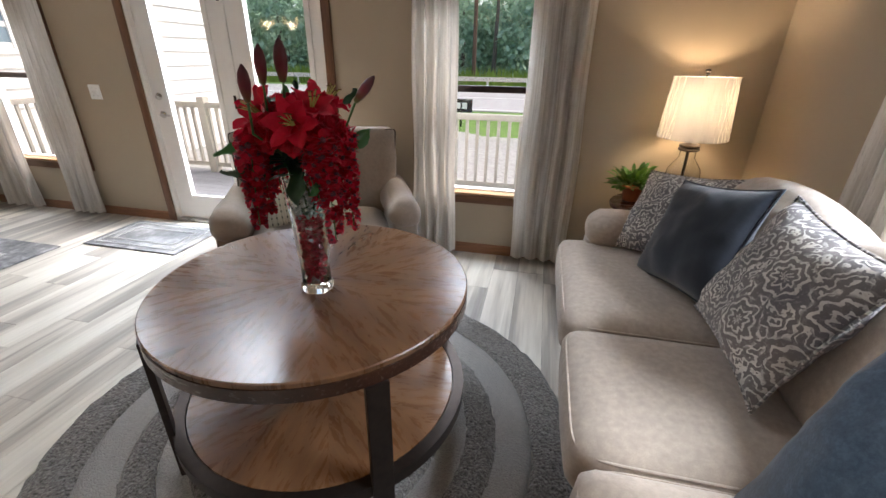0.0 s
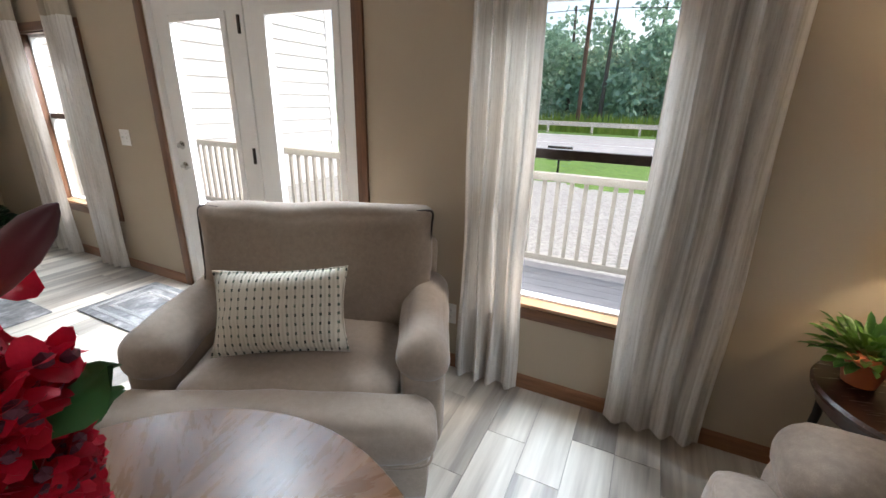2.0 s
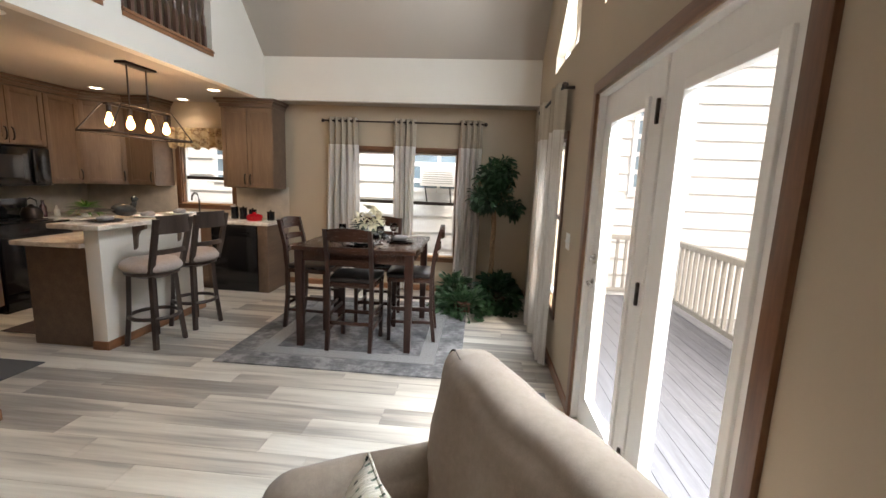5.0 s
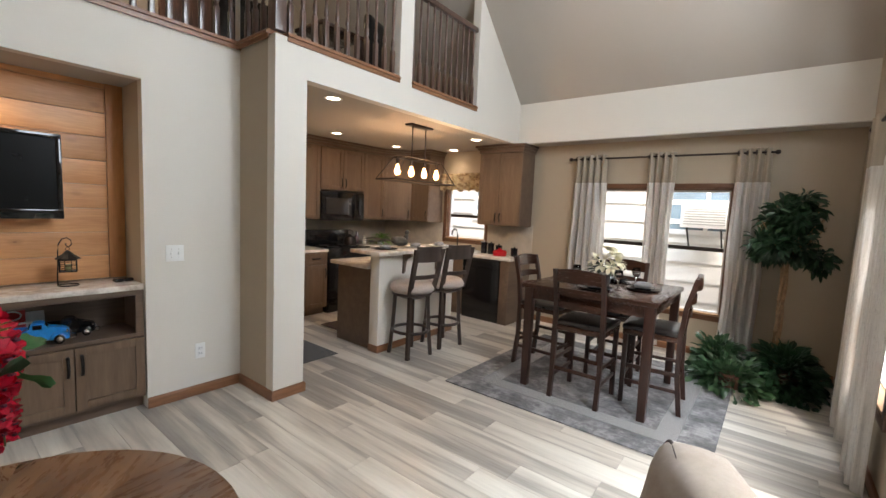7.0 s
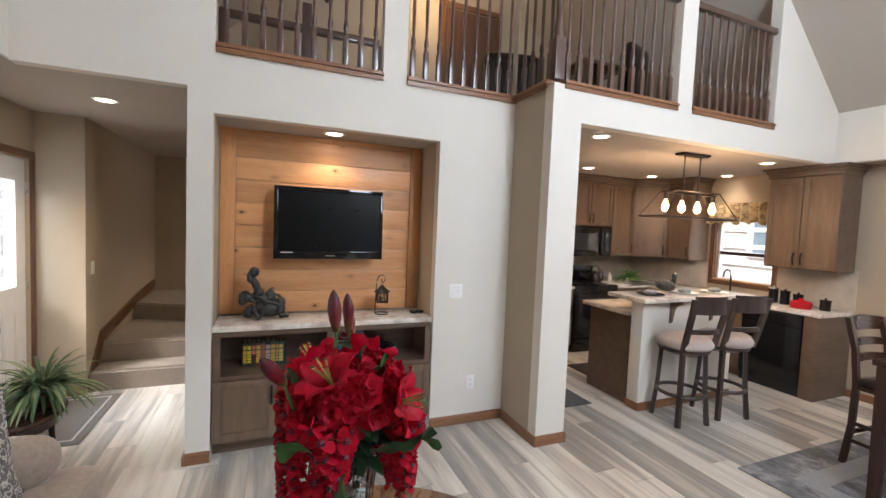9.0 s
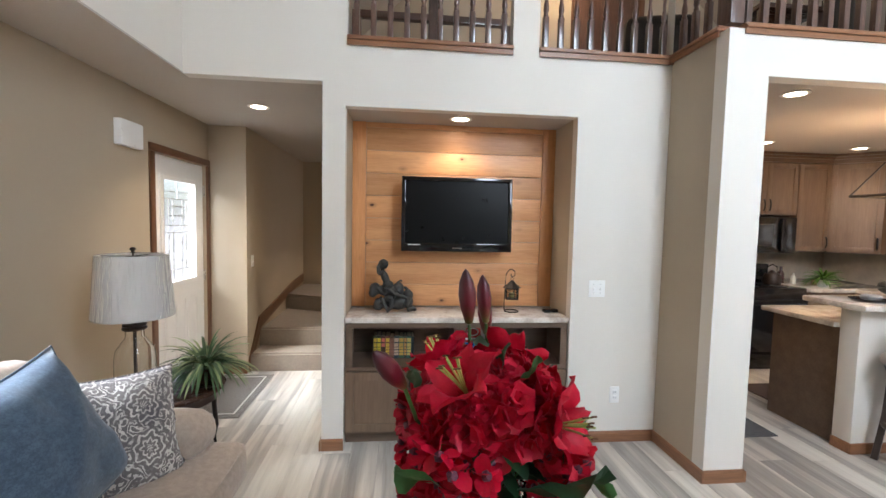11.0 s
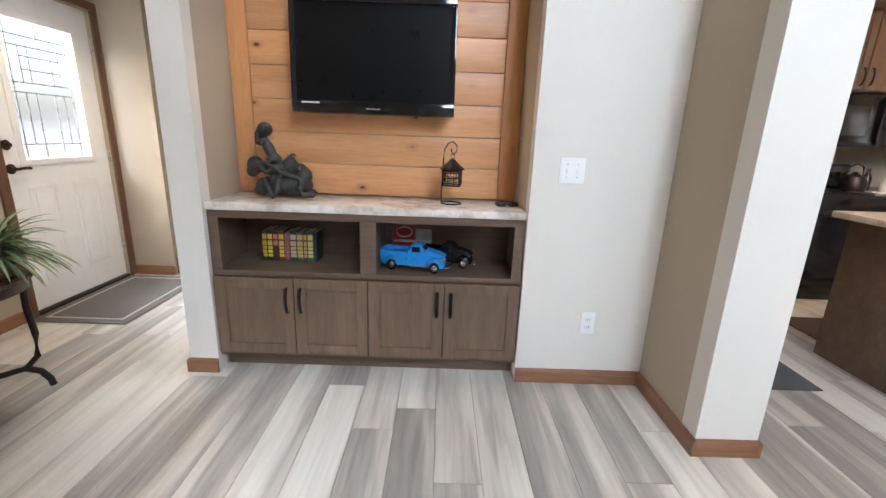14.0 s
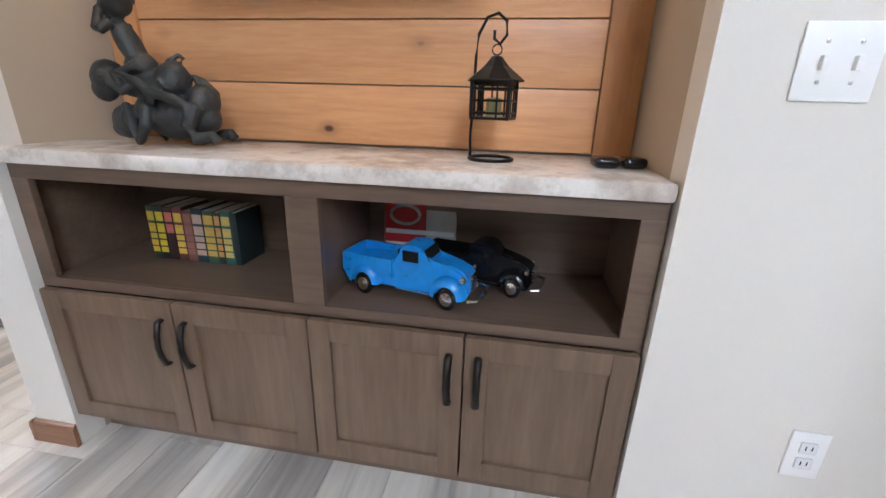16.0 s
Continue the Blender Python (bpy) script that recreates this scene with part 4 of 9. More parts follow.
part("apron", bm, M_DARKX, ct, "dark metal-look rim", True)
bm = bmesh.new()
lathe(bm, [(0, 0.185), (TR - 0.046, 0.185), (TR - 0.044, 0.205), (TR - 0.046, 0.21), (0, 0.21)], 96)
part("shelf", bm, M_BURST, ct, "warm brown veneered shelf", True)
bm = bmesh.new()
lathe(bm, [(TR - 0.042, 0.165), (TR, 0.165), (TR, 0.212), (TR - 0.042, 0.212), (TR - 0.042, 0.165)], 96, cap=False)
part("shelf_rim", bm, M_BRONZE, ct, "dark metal band", True)
for k in range(4):
    bm = bmesh.new()
    box(bm, TR - 0.012, TR + 0.01, -0.035, 0.035, 0.0, TZ - 0.064, 0.003)
    part("leg", bm, M_BRONZE, ct, "flat dark metal leg", m=pose(0, 0, 0, 0, 0, 62 + 90 * k))

# ---- rugs ----
def pile_mat(name, a, b_, scale=90.0):
    m, nt, b = nodes_of(name)
    v = coords(nt)
    n = noise_tex(nt, v, scale, 3, 0.8)
    vo = nt.nodes.new("ShaderNodeTexVoronoi")
    vo.inputs["Scale"].default_value = scale
    link(nt, v, vo.inputs["Vector"])
    link(nt, ramp(nt, n, [(0.35, a), (0.65, b_)]), b.inputs["Base Color"])
    b.inputs["Roughness"].default_value = 1.0
    b.inputs["Sheen Weight"].default_value = 0.3
    bump(nt, b, calc(nt, "SUBTRACT", n, vo.outputs["Distance"]), 0.9, 0.01)
    return m


M_SHAGD, M_SHAGL = pile_mat("dark_grey_shag", (0.05, 0.047, 0.045), (0.3, 0.28, 0.26)), pile_mat("light_grey_pile", (0.3, 0.29, 0.275), (0.46, 0.44, 0.42), 160)
rug = thing("round_rug", pose(-0.57, 2.02, 0.003), "round grey rug with dark shaggy rings on the plank floor", "rug")
RR = 1.03
for i, (r0, r1, shag) in enumerate(((0.0, 0.42, 0), (0.42, 0.5, 1), (0.5, 0.60, 0), (0.60, 0.72, 1), (0.72, 0.86, 0), (0.86, RR, 1))):
    bm = bmesh.new()
    n = 160 if shag else 96
    rows = 8 if shag else 2
    rnd = random.Random(i)
    rings = []
    for k in range(rows + 1):
        r = r0 + (r1 - r0) * k / rows
        h = (0.026 if shag else 0.016) * (0.5 if k in (0, rows) and shag else 1)
        rings.append([bm.verts.new(((r + (rnd.uniform(-0.006, 0.006) if shag else 0)) * math.cos(2 * math.pi * j / n), (r + (rnd.uniform(-0.006, 0.006) if shag else 0)) * math.sin(2 * math.pi * j / n), h + (rnd.uniform(-0.006, 0.008) if shag else 0))) for j in range(n)] if r > 0 else [bm.verts.new((0, 0, h))] * n)
    out = [bm.verts.new((r1 * math.cos(2 * math.pi * j / n), r1 * math.sin(2 * math.pi * j / n), 0)) for j in range(n)]
    rings.append(out)
    for a, b in zip(rings, rings[1:]):
        for j in range(n):
            vs = list(dict.fromkeys((a[j], a[(j + 1) % n], b[(j + 1) % n], b[j])))
            bm.faces.new(vs)
    part("shag_ring" if shag else "flat_ring", bm, M_SHAGD if shag else M_SHAGL, rug, "dark grey shaggy ring" if shag else "smooth light grey ring", True, 180)


def rug_rect(name, x0, x1, y0, y1, z, mat, label, rot=0, h=0.012, borders=()):
    r = thing(name, pose((x0 + x1) / 2, (y0 + y1) / 2, z, 0, 0, rot), label, "rug")
    w, d = (x1 - x0) / 2, (y1 - y0) / 2
    bm = bmesh.new()
    box(bm, -w, w, -d, d, 0, h, 0.004)
    part("field", bm, mat, r)
    for ins, bw, bmat in borders:
        bm = bmesh.new()
        a, c = w - ins, d - ins
        for q in ((-a, a, c - bw, c), (-a, a, -c, -c + bw), (-a, -a + bw, -c + bw, c - bw), (a - bw, a, -c + bw, c - bw)):
            box(bm, q[0], q[1], q[2], q[3], h + 0.0005, h + 0.004, 0.001)
        part("border", bm, bmat, r)
    return r


M_DIST = None


def distressed(name):
    m, nt, b = nodes_of(name)
    v = coords(nt)
    n = noise_tex(nt, v, 3.5, 6, 0.75)
    n2 = noise_tex(nt, coords(nt, (60, 8, 60)), 1.0, 3, 0.7)
    c = ramp(nt, n, [(0.4, (0.075, 0.075, 0.08)), (0.5, (0.16, 0.16, 0.17)), (0.6, (0.36, 0.355, 0.36))])
    c = mix(nt, 0.3, c, ramp(nt, n2, [(0.35, (0.12, 0.12, 0.125)), (0.65, (0.36, 0.355, 0.35))]))
    link(nt, c, b.inputs["Base Color"])
    b.inputs["Roughness"].default_value = 1.0
    bump(nt, b, noise_tex(nt, v, 250, 2), 0.7, 0.004)
    return m


M_DIST = distressed("distressed_grey_pile")
M_DISTL = pile_mat("pale_grey_band", (0.27, 0.27, 0.275), (0.42, 0.415, 0.41), 200)
rug_rect("area_rug", -5.44, -3.43, 1.16, 3.15, 0.002, M_DIST, "large grey distressed rug with a light band under the table", borders=((0.22, 0.14, M_DISTL),))
rug_rect("door_mat", -3.32, -2.45, 3.24, 3.78, 0.002, M_DIST, "small grey patterned mat inside the patio door", borders=((0.05, 0.03, M_DISTL), (0.13, 0.03, M_DISTL)))
M_MATB = pile_mat("brown_grey_mat", (0.12, 0.1, 0.085), (0.2, 0.172, 0.148), 220)
M_MATL = pile_mat("cream_line", (0.6, 0.57, 0.52), (0.75, 0.72, 0.67), 220)
rug_rect("entry_mat", 0.87, 1.48, -1.5, -0.57, 0.002, M_MATB, "taupe mat with a cream border line at the entry door", h=0.008, borders=((0.055, 0.014, M_MATL),))
M_MATK = pile_mat("charcoal_mat", (0.025, 0.025, 0.03), (0.07, 0.07, 0.075), 260)
rug_rect("kitchen_mat", -3.2, -2.6, -1.0, -0.05, 0.002, M_MATK, "dark charcoal kitchen mat", h=0.008)
rug_rect("kitchen_rug", -4.6, -3.7, -1.05, -0.62, 0.002, plain("brown_rug", (0.09, 0.06, 0.05), 0.95), "dark brown rug in front of the stove", h=0.008)

# ---- sofa ----
SX0, SX1, SY0, SY1 = 0.36, 1.42, 0.66, 3.22
sofa = thing("sofa", pose(0, 0, 0), "taupe chenille three-seat sofa against the beige wall", "sofa")
bm = bmesh.new()
soft(bm, (0.98, 2.5, 0.22), 0.03, 0, 5, pose((SX0 + SX1) / 2 + 0.02, (SY0 + SY1) / 2, 0.21))
part("base", bm, M_SOFA, sofa, smooth=True, angle=180)
cush = ((SY0, 1.675), (1.68, 2.295), (2.30, SY1))


def piping(pts, par, mat, r=0.005, name="piping"):
    bm = bmesh.new()
    tube(bm, pts, r, 6, closed=True)
    return part(name, bm, mat, par, "matching welt cord", True, 180)


for i, (a, b) in enumerate(cush):
    bm = bmesh.new()
    soft(bm, (0.80, b - a - 0.004, 0.19), 0.06, 0.03, 9, pose(SX0 + 0.40, (a + b) / 2, 0.39), wob=0.004, seed=i)
    o = part("seat_cushion", bm, M_SOFA, sofa, smooth=True, angle=180)
    h, l = 0.395, (b - a) / 2 - 0.008
    for z in (-0.065, 0.068):
        piping([(h * sx + SX0 + 0.40, l * sy + (a + b) / 2, 0.39 + z) for sx, sy in [(math.copysign(abs(math.cos(t)) ** 0.22, math.cos(t)), math.copysign(abs(math.sin(t)) ** 0.22, math.sin(t))) for t in [k * math.pi / 24 for k in range(48)]]], o, M_SOFA)
for i, (a, b) in enumerate(((0.85, 1.5), (1.5, 2.25), (2.25, 2.98))):
    bm = bmesh.new()
    soft(bm, (0.24, b - a - 0.01, 0.50), 0.09, 0.05, 9, pose(1.13, (a + b) / 2, 0.70, 0, 14, 0), wob=0.006, seed=i + 9)
    part("back_cushion", bm, M_SOFA, sofa, smooth=True, angle=180)
bm = bmesh.new()
soft(bm, (0.2, 2.45, 0.6), 0.06, 0, 7, pose(1.31, (SY0 + SY1) / 2, 0.52))
part("backrest", bm, M_SOFA, sofa, smooth=True, angle=180)
for y in (SY0 + 0.12, SY1 - 0.03):
    bm = bmesh.new()
    soft(bm, (0.86, 0.2, 0.34), 0.06, 0, 7, pose(0.93, y, 0.36), wob=0.003)
    soft(bm, (0.84, 0.26, 0.2), 0.095, 0.01, 9, pose(0.92, y, 0.56), wob=0.006, seed=3)
    part("armrest", bm, M_SOFA, sofa, "rolled arm", smooth=True, angle=180)
for x in (SX0 + 0.1, 1.3):
    for y in (SY0 + 0.12, SY1 - 0.12):
        bm = bmesh.new()
        lathe(bm, [(0.022, 0), (0.03, 0.1)], 12, at=(x, y, 0))
        part("leg", bm, M_DARK, sofa, "short dark foot", True)

# ---- armchair ----
arm = thing("armchair", pose(-1.28, 3.48, 0, 0, 0, 26.6 + 180), "grey-taupe chenille armchair turned into the room", "armchair")
# local x to the sitter's left, local y forward
bm = bmesh.new()
soft(bm, (1.06, 0.78, 0.24), 0.03, 0, 5, pose(0, 0.42, 0.2))
part("base", bm, M_CHAIR, arm, smooth=True, angle=180)
bm = bmesh.new()
soft(bm, (0.80, 0.66, 0.16), 0.06, 0.045, 11, pose(0, 0.36, 0.38), wob=0.004, seed=4)
soft(bm, (1.14, 0.24, 0.17), 0.075, 0.02, 11, pose(0.02, 0.765, 0.375), wob=0.009, seed=4)
o = part("seat_cushion", bm, M_CHAIR, arm, smooth=True, angle=180)
piping([(0.02 + 0.562 * math.copysign(abs(math.cos(t)) ** 0.15, math.cos(t)), 0.765 + 0.118 * math.copysign(abs(math.sin(t)) ** 0.3, math.sin(t)), 0.32) for t in [k * math.pi / 24 for k in range(48)]], o, M_CHAIR)
bm = bmesh.new()
soft(bm, (1.0, 0.22, 0.53), 0.05, 0.05, 15, None, wob=0.022, seed=6)
for v in bm.verts:
    eu, ev = min(1, abs(v.co.x) / 0.51), min(1, abs(v.co.z) / 0.265)
    v.co.x *= 1 + 0.075 * ev ** 3
    v.co.z *= 1 + 0.1 * eu ** 4 - 0.02 * (1 - eu * eu)
    v.co.y *= 1 - 0.35 * (eu * ev) ** 6
bm.transform(pose(0, 0.07, 0.68, 10, 0, 0))
o = part("back_cushion", bm, M_CHAIR, arm, smooth=True, angle=180)
c10, s10 = math.cos(radians(10)), math.sin(radians(10))
piping([(0.502 * sx * (1 + 0.075 * abs(sy) ** 3), 0.07 - 0.268 * sy * (1 + 0.1 * abs(sx) ** 4 - 0.02 * (1 - sx * sx)) * s10 + 0.075 * c10 * (1 - 0.35 * abs(sx * sy) ** 6), 0.68 + 0.268 * sy * (1 + 0.1 * abs(sx) ** 4 - 0.02 * (1 - sx * sx)) * c10 + 0.075 * s10) for sx, sy in [(math.copysign(abs(math.cos(t)) ** 0.12, math.cos(t)), math.copysign(abs(math.sin(t)) ** 0.12, math.sin(t))) for t in [k * math.pi / 24 for k in range(48)]]], o, plain("dark_welt", (0.06, 0.045, 0.04), 0.9))
bm = bmesh.new()
soft(bm, (1.1, 0.16, 0.62), 0.07, 0, 9, pose(0, -0.085, 0.49, 8, 0, 0), wob=0.01, seed=3)
part("backrest", bm, M_CHAIR, arm, smooth=True, angle=180)
for s in (-1, 1):
    bm = bmesh.new()
    soft(bm, (0.17, 0.74, 0.36), 0.05, 0, 7, pose(s * 0.5, 0.27, 0.34), wob=0.003)
    soft(bm, (0.2, 0.76, 0.19), 0.09, 0.015, 13, pose(s * 0.5, 0.29, 0.54), wob=0.014, seed=s + 5)
    part("armrest", bm, M_CHAIR, arm, "rolled padded arm", smooth=True, angle=180)
for x in (-0.45, 0.45):
    for y in (0.0, 0.74):
        bm = bmesh.new()
        lathe(bm, [(0.02, 0), (0.028, 0.09)], 12, at=(x, y, 0))
        part("leg", bm, M_DARK, arm, "short dark foot", True)


# ---- pillows ----
def pillow_mesh(w, h, t, n=18, seed=0):
    bm = bmesh.new()
    for s in (1, -1):
        g = []
        for i in range(n + 1):
            row = []
            for j in range(n + 1):
                x, y = 2 * i / n - 1, 2 * j / n - 1
                k = (1 - x * x) * (1 - y * y)
                z = s * t / 2 * k ** 0.5 * 1.12
                px = x * (1 - 0.09 * (1 - y * y)) * w / 2
                py = y * (1 - 0.09 * (1 - x * x)) * h / 2
                nz = noise.noise(Vector((x * 2 + seed, y * 2, s))) * 0.02 * min(1, k * 6) + noise.noise(Vector((x * 5 - y * 2 + seed, y * 4.5 + x, s * 2))) * 0.011 * min(1, k * 4)
                row.append(bm.verts.new((px, py, z + nz)))
            g.append(row)
        for i in range(n):
            for j in range(n):
                f = (g[i][j], g[i + 1][j], g[i + 1][j + 1], g[i][j + 1])
                bm.faces.new(f if s > 0 else f[::-1])
    bmesh.ops.remove_doubles(bm, verts=bm.verts[:], dist=0.0005)
    return bm


def pillow(m, w, h, t, mat, label, seed=0, pip=None):
    p = thing("throw_pillow", m, label, "pillow", "throw pillows")
    part("cover", pillow_mesh(w, h, t, seed=seed), mat, p, smooth=True, angle=180)
    pts = []
    for a, b in ((-1, -1), (1, -1), (1, 1), (-1, 1)):
        c, d = {(-1, -1): (1, -1), (1, -1): (1, 1), (1, 1): (-1, 1), (-1, 1): (-1, -1)}[(a, b)]
        for k in range(10):
            x, y = a + (c - a) * k / 10, b + (d - b) * k / 10
            pts.append((x * (1 - 0.09 * (1 - y * y)) * w / 2, y * (1 - 0.09 * (1 - x * x)) * h / 2, 0))
    bm = bmesh.new()
    tube(bm, pts, 0.0045, 6, closed=True)
    part("piping", bm, pip or mat, p, smooth=True, angle=180)
    return p


def damask():
    m, nt, b = nodes_of("damask_medallion_cloth")
    v = coords(nt, (1, 1, 1))
    warp = nt.nodes.new("ShaderNodeMapping")
    link(nt, v, warp.inputs["Vector"])
    sep = nt.nodes.new("ShaderNodeSeparateXYZ")
    link(nt, v, sep.inputs[0])
    P = 0.17
    def cell(out, off=0.0):
        return calc(nt, "SUBTRACT", calc(nt, "FRACT", calc(nt, "ADD", calc(nt, "DIVIDE", out, P), off)), 0.5)
    nz = noise_tex(nt, v, 26, 3, 0.6)
    wob = calc(nt, "MULTIPLY_ADD", nz, 0.2, -0.1)
    fx, fy = calc(nt, "ADD", cell(sep.outputs[0]), wob), calc(nt, "ADD", cell(sep.outputs[1]), wob)
    rad = calc(nt, "SQRT", calc(nt, "ADD", calc(nt, "MULTIPLY", fx, fx), calc(nt, "MULTIPLY", fy, fy)))
    ang = calc(nt, "ARCTAN2", fy, fx)
    pet = calc(nt, "SINE", calc(nt, "MULTIPLY", ang, 8.0))
    r2 = calc(nt, "ADD", rad, calc(nt, "MULTIPLY", pet, 0.035))
    rings = calc(nt, "SINE", calc(nt, "MULTIPLY", r2, 44.0))
    scroll = calc(nt, "SINE", calc(nt, "MULTIPLY", noise_tex(nt, v, 15, 3, 0.45), 60.0))
    inside = ramp(nt, rad, [(0.4, (1, 1, 1)), (0.46, (0, 0, 0))])
    pat = mix(nt, inside, ramp(nt, scroll, [(0.35, (0, 0, 0)), (0.55, (1, 1, 1))]), ramp(nt, rings, [(0.35, (0, 0, 0)), (0.6, (1, 1, 1))]))
    big = noise_tex(nt, v, 5, 2)
    ground = ramp(nt, big, [(0.35, (0.085, 0.08, 0.09)), (0.65, (0.17, 0.15, 0.145))])
    pale = ramp(nt, noise_tex(nt, v, 9, 2), [(0.4, (0.45, 0.42, 0.39)), (0.6, (0.64, 0.61, 0.56))])
    pat = mix(nt, ramp(nt, noise_tex(nt, v, 70, 3, 0.7), [(0.54, (0, 0, 0)), (0.66, (0.6, 0.6, 0.6))]), pat, (0.35, 0.35, 0.35))
    col = mix(nt, pat, ground, pale)
    link(nt, col, b.inputs["Base Color"])
    b.inputs["Roughness"].default_value = 0.85
    b.inputs["Sheen Weight"].default_value = 0.2
    bump(nt, b, noise_tex(nt, v, 400, 2), 0.4, 0.001)
    return m


def dotted():
    m, nt, b = nodes_of("cream_dash_woven_cloth")
    v = coords(nt)
    sep = nt.nodes.new("ShaderNodeSeparateXYZ")
    link(nt, v, sep.inputs[0])
    fx = calc(nt, "ABSOLUTE", calc(nt, "SUBTRACT", calc(nt, "FRACT", calc(nt, "DIVIDE", sep.outputs[0], 0.03)), 0.5))
    fy = calc(nt, "ABSOLUTE", calc(nt, "SUBTRACT", calc(nt, "FRACT", calc(nt, "DIVIDE", sep.outputs[1], 0.034)), 0.5))
    line = calc(nt, "LESS_THAN", fx, 0.09)
    dash = calc(nt, "MULTIPLY", calc(nt, "LESS_THAN", fx, 0.13), calc(nt, "LESS_THAN", fy, 0.17))
    col = mix(nt, calc(nt, "MULTIPLY", line, 0.45), (0.66, 0.62, 0.53), (0.36, 0.33, 0.25))
    col = mix(nt, dash, col, ramp(nt, noise_tex(nt, v, 30), [(0.4, (0.05, 0.055, 0.05)), (0.6, (0.16, 0.2, 0.15))]))
    link(nt, col, b.inputs["Base Color"])
    b.inputs["Roughness"].default_value = 0.95
    rib = calc(nt, "SINE", calc(nt, "MULTIPLY", sep.outputs[0], 420.0))
    bump(nt, b, calc(nt, "ADD", calc(nt, "MULTIPLY", rib, 0.5), noise_tex(nt, v, 220, 2)), 0.6, 0.003)
    return m


M_DAMASK, M_DOTS = damask(), dotted()
M_NAVY = fabric("slate_blue_cloth", (0.024, 0.029, 0.04), (0.014, 0.017, 0.025), weave=260)
M_BLUE = fabric("slate_blue_chenille", (0.085, 0.13, 0.185), (0.035, 0.055, 0.09), weave=130, mottled=0.25)


def leaning(center, normal, up_hint, roll=0):
    """A pose whose local z is normal, with local y as near to up_hint as can be."""
    z = Vector(normal).normalized()
    x = Vector(up_hint).cross(z).normalized()
    y = z.cross(x)
    m = Matrix((x, y, z)).transposed().to_4x4()
    m.translation = center
    return m @ pose(0, 0, 0, 0, 0, roll)


pillow(leaning((-1.13, 3.05, 0.65), (0.42, -0.75, 0.42), (0.0, 0.2, 1), 8), 0.52, 0.33, 0.15, M_DOTS, "cream lumbar pillow with dark woven dashes on the armchair", 1, M_DOTS)
pillow(leaning((0.88, 3.02, 0.72), (-0.62, -0.42, 0.6), (0, 0, 1), 10), 0.52, 0.48, 0.16, M_DAMASK, "taupe and cream medallion pillow on the sofa", 2)
pillow(leaning((0.87, 2.66, 0.75), (-0.9, -0.14, 0.4), (0, 0, 1), 13), 0.58, 0.48, 0.17, M_NAVY, "plain slate-blue pillow on the sofa", 3)
pillow(leaning((0.935, 2.13, 0.78), (-0.92, -0.03, 0.38), (0, 0, 1), -4), 0.52, 0.50, 0.19, M_DAMASK, "taupe and cream medallion pillow leaning on the sofa back", 4)
pillow(leaning((0.79, 1.34, 0.78), (-0.9, 0.02, 0.4), (0, 0, 1), 8), 0.56, 0.56, 0.22, M_BLUE, "blue chenille pillow on the sofa", 5)
pillow(leaning((0.76, 1.02, 0.68), (-0.7, 0.5, 0.45), (0, 0, 1), -6), 0.5, 0.5, 0.17, M_DAMASK, "taupe and cream medallion pillow at the end of the sofa", 6)


# ---- media niche: boards, cabinet, top ----
wallb = thing("pine_board_panel", pose(0, 0, 0), "knotty pine shiplap boards lining the back of the niche", "wall panelling")
rnd = random.Random(4)
z = 0.905
while z < NZ - 0.01:
    h = min(0.168, NZ - z - 0.002)
    boxpart("board", (NX0 + 0.105, NX1 - 0.105, -0.009, 0.009, -h / 2 + 0.0015, h / 2 - 0.0015), M_PINE, wallb, bevel=0.003).matrix_basis = pose(0, NY - 0.008 + rnd.uniform(0, 0.002), z + h / 2)
    z += h
for x in (NX0 + 0.053, NX1 - 0.053):
    boxpart("corner_board", (-0.05, 0.05, -0.012, 0.012, 0.905, NZ - 0.002), M_PINEZ, wallb, bevel=0.004).matrix_basis = pose(x, NY - 0.002, 0)

cab = thing("media_cabinet", pose(0, 0, 0), "grey-brown wooden cabinet with two open shelves above four doors", "cabinet")
cx0, cx1, cy = NX0 + 0.004, NX1 - 0.004, -0.115
for nm, d in (("toe_kick", (cx0, cx1, -0.46, cy - 0.05, 0.0, 0.09)), ("bottom_panel", (cx0, cx1, -0.454, cy, 0.09, 0.11)), ("shelf", (cx0, cx1, -0.454, cy - 0.002, 0.53, 0.555)), ("top_panel", (cx0, cx1, -0.454, cy - 0.002, 0.83, 0.862)),
              ("side_panel", (cx0, cx0 + 0.02, -0.454, cy, 0.1105, 0.5295)), ("side_panel", (cx1 - 0.02, cx1, -0.454, cy, 0.1105, 0.5295)), ("side_panel", (cx0, cx0 + 0.02, -0.454, cy, 0.5555, 0.8295)), ("side_panel", (cx1 - 0.02, cx1, -0.454, cy, 0.5555, 0.8295)),
              ("divider", (-0.81, -0.74, -0.454, cy - 0.002, 0.5555, 0.8295)), ("back_panel", (cx0, cx1, -0.46, -0.4545, 0.09, 0.862))):
    boxpart(nm, d, M_CABX, cab, bevel=0)
bm = bmesh.new()
for d in ((cx0, cx1, cy, cy + 0.018, 0.825, 0.862), (cx0, cx1, cy, cy + 0.018, 0.53, 0.558), (cx0, cx0 + 0.05, cy, cy + 0.018, 0.558, 0.825), (cx1 - 0.05, cx1, cy, cy + 0.018, 0.558, 0.825),
          (-0.815, -0.735, cy, cy + 0.018, 0.558, 0.825), (cx0, cx0 + 0.012, cy, cy + 0.018, 0.09, 0.53), (cx1 - 0.012, cx1, cy, cy + 0.018, 0.09, 0.53), (cx0 + 0.012, cx1 - 0.012, cy, cy + 0.018, 0.09, 0.108)):
    box(bm, *d, bevel=0.002)
part("face_frame", bm, M_CABX, cab, smooth=True, angle=40)


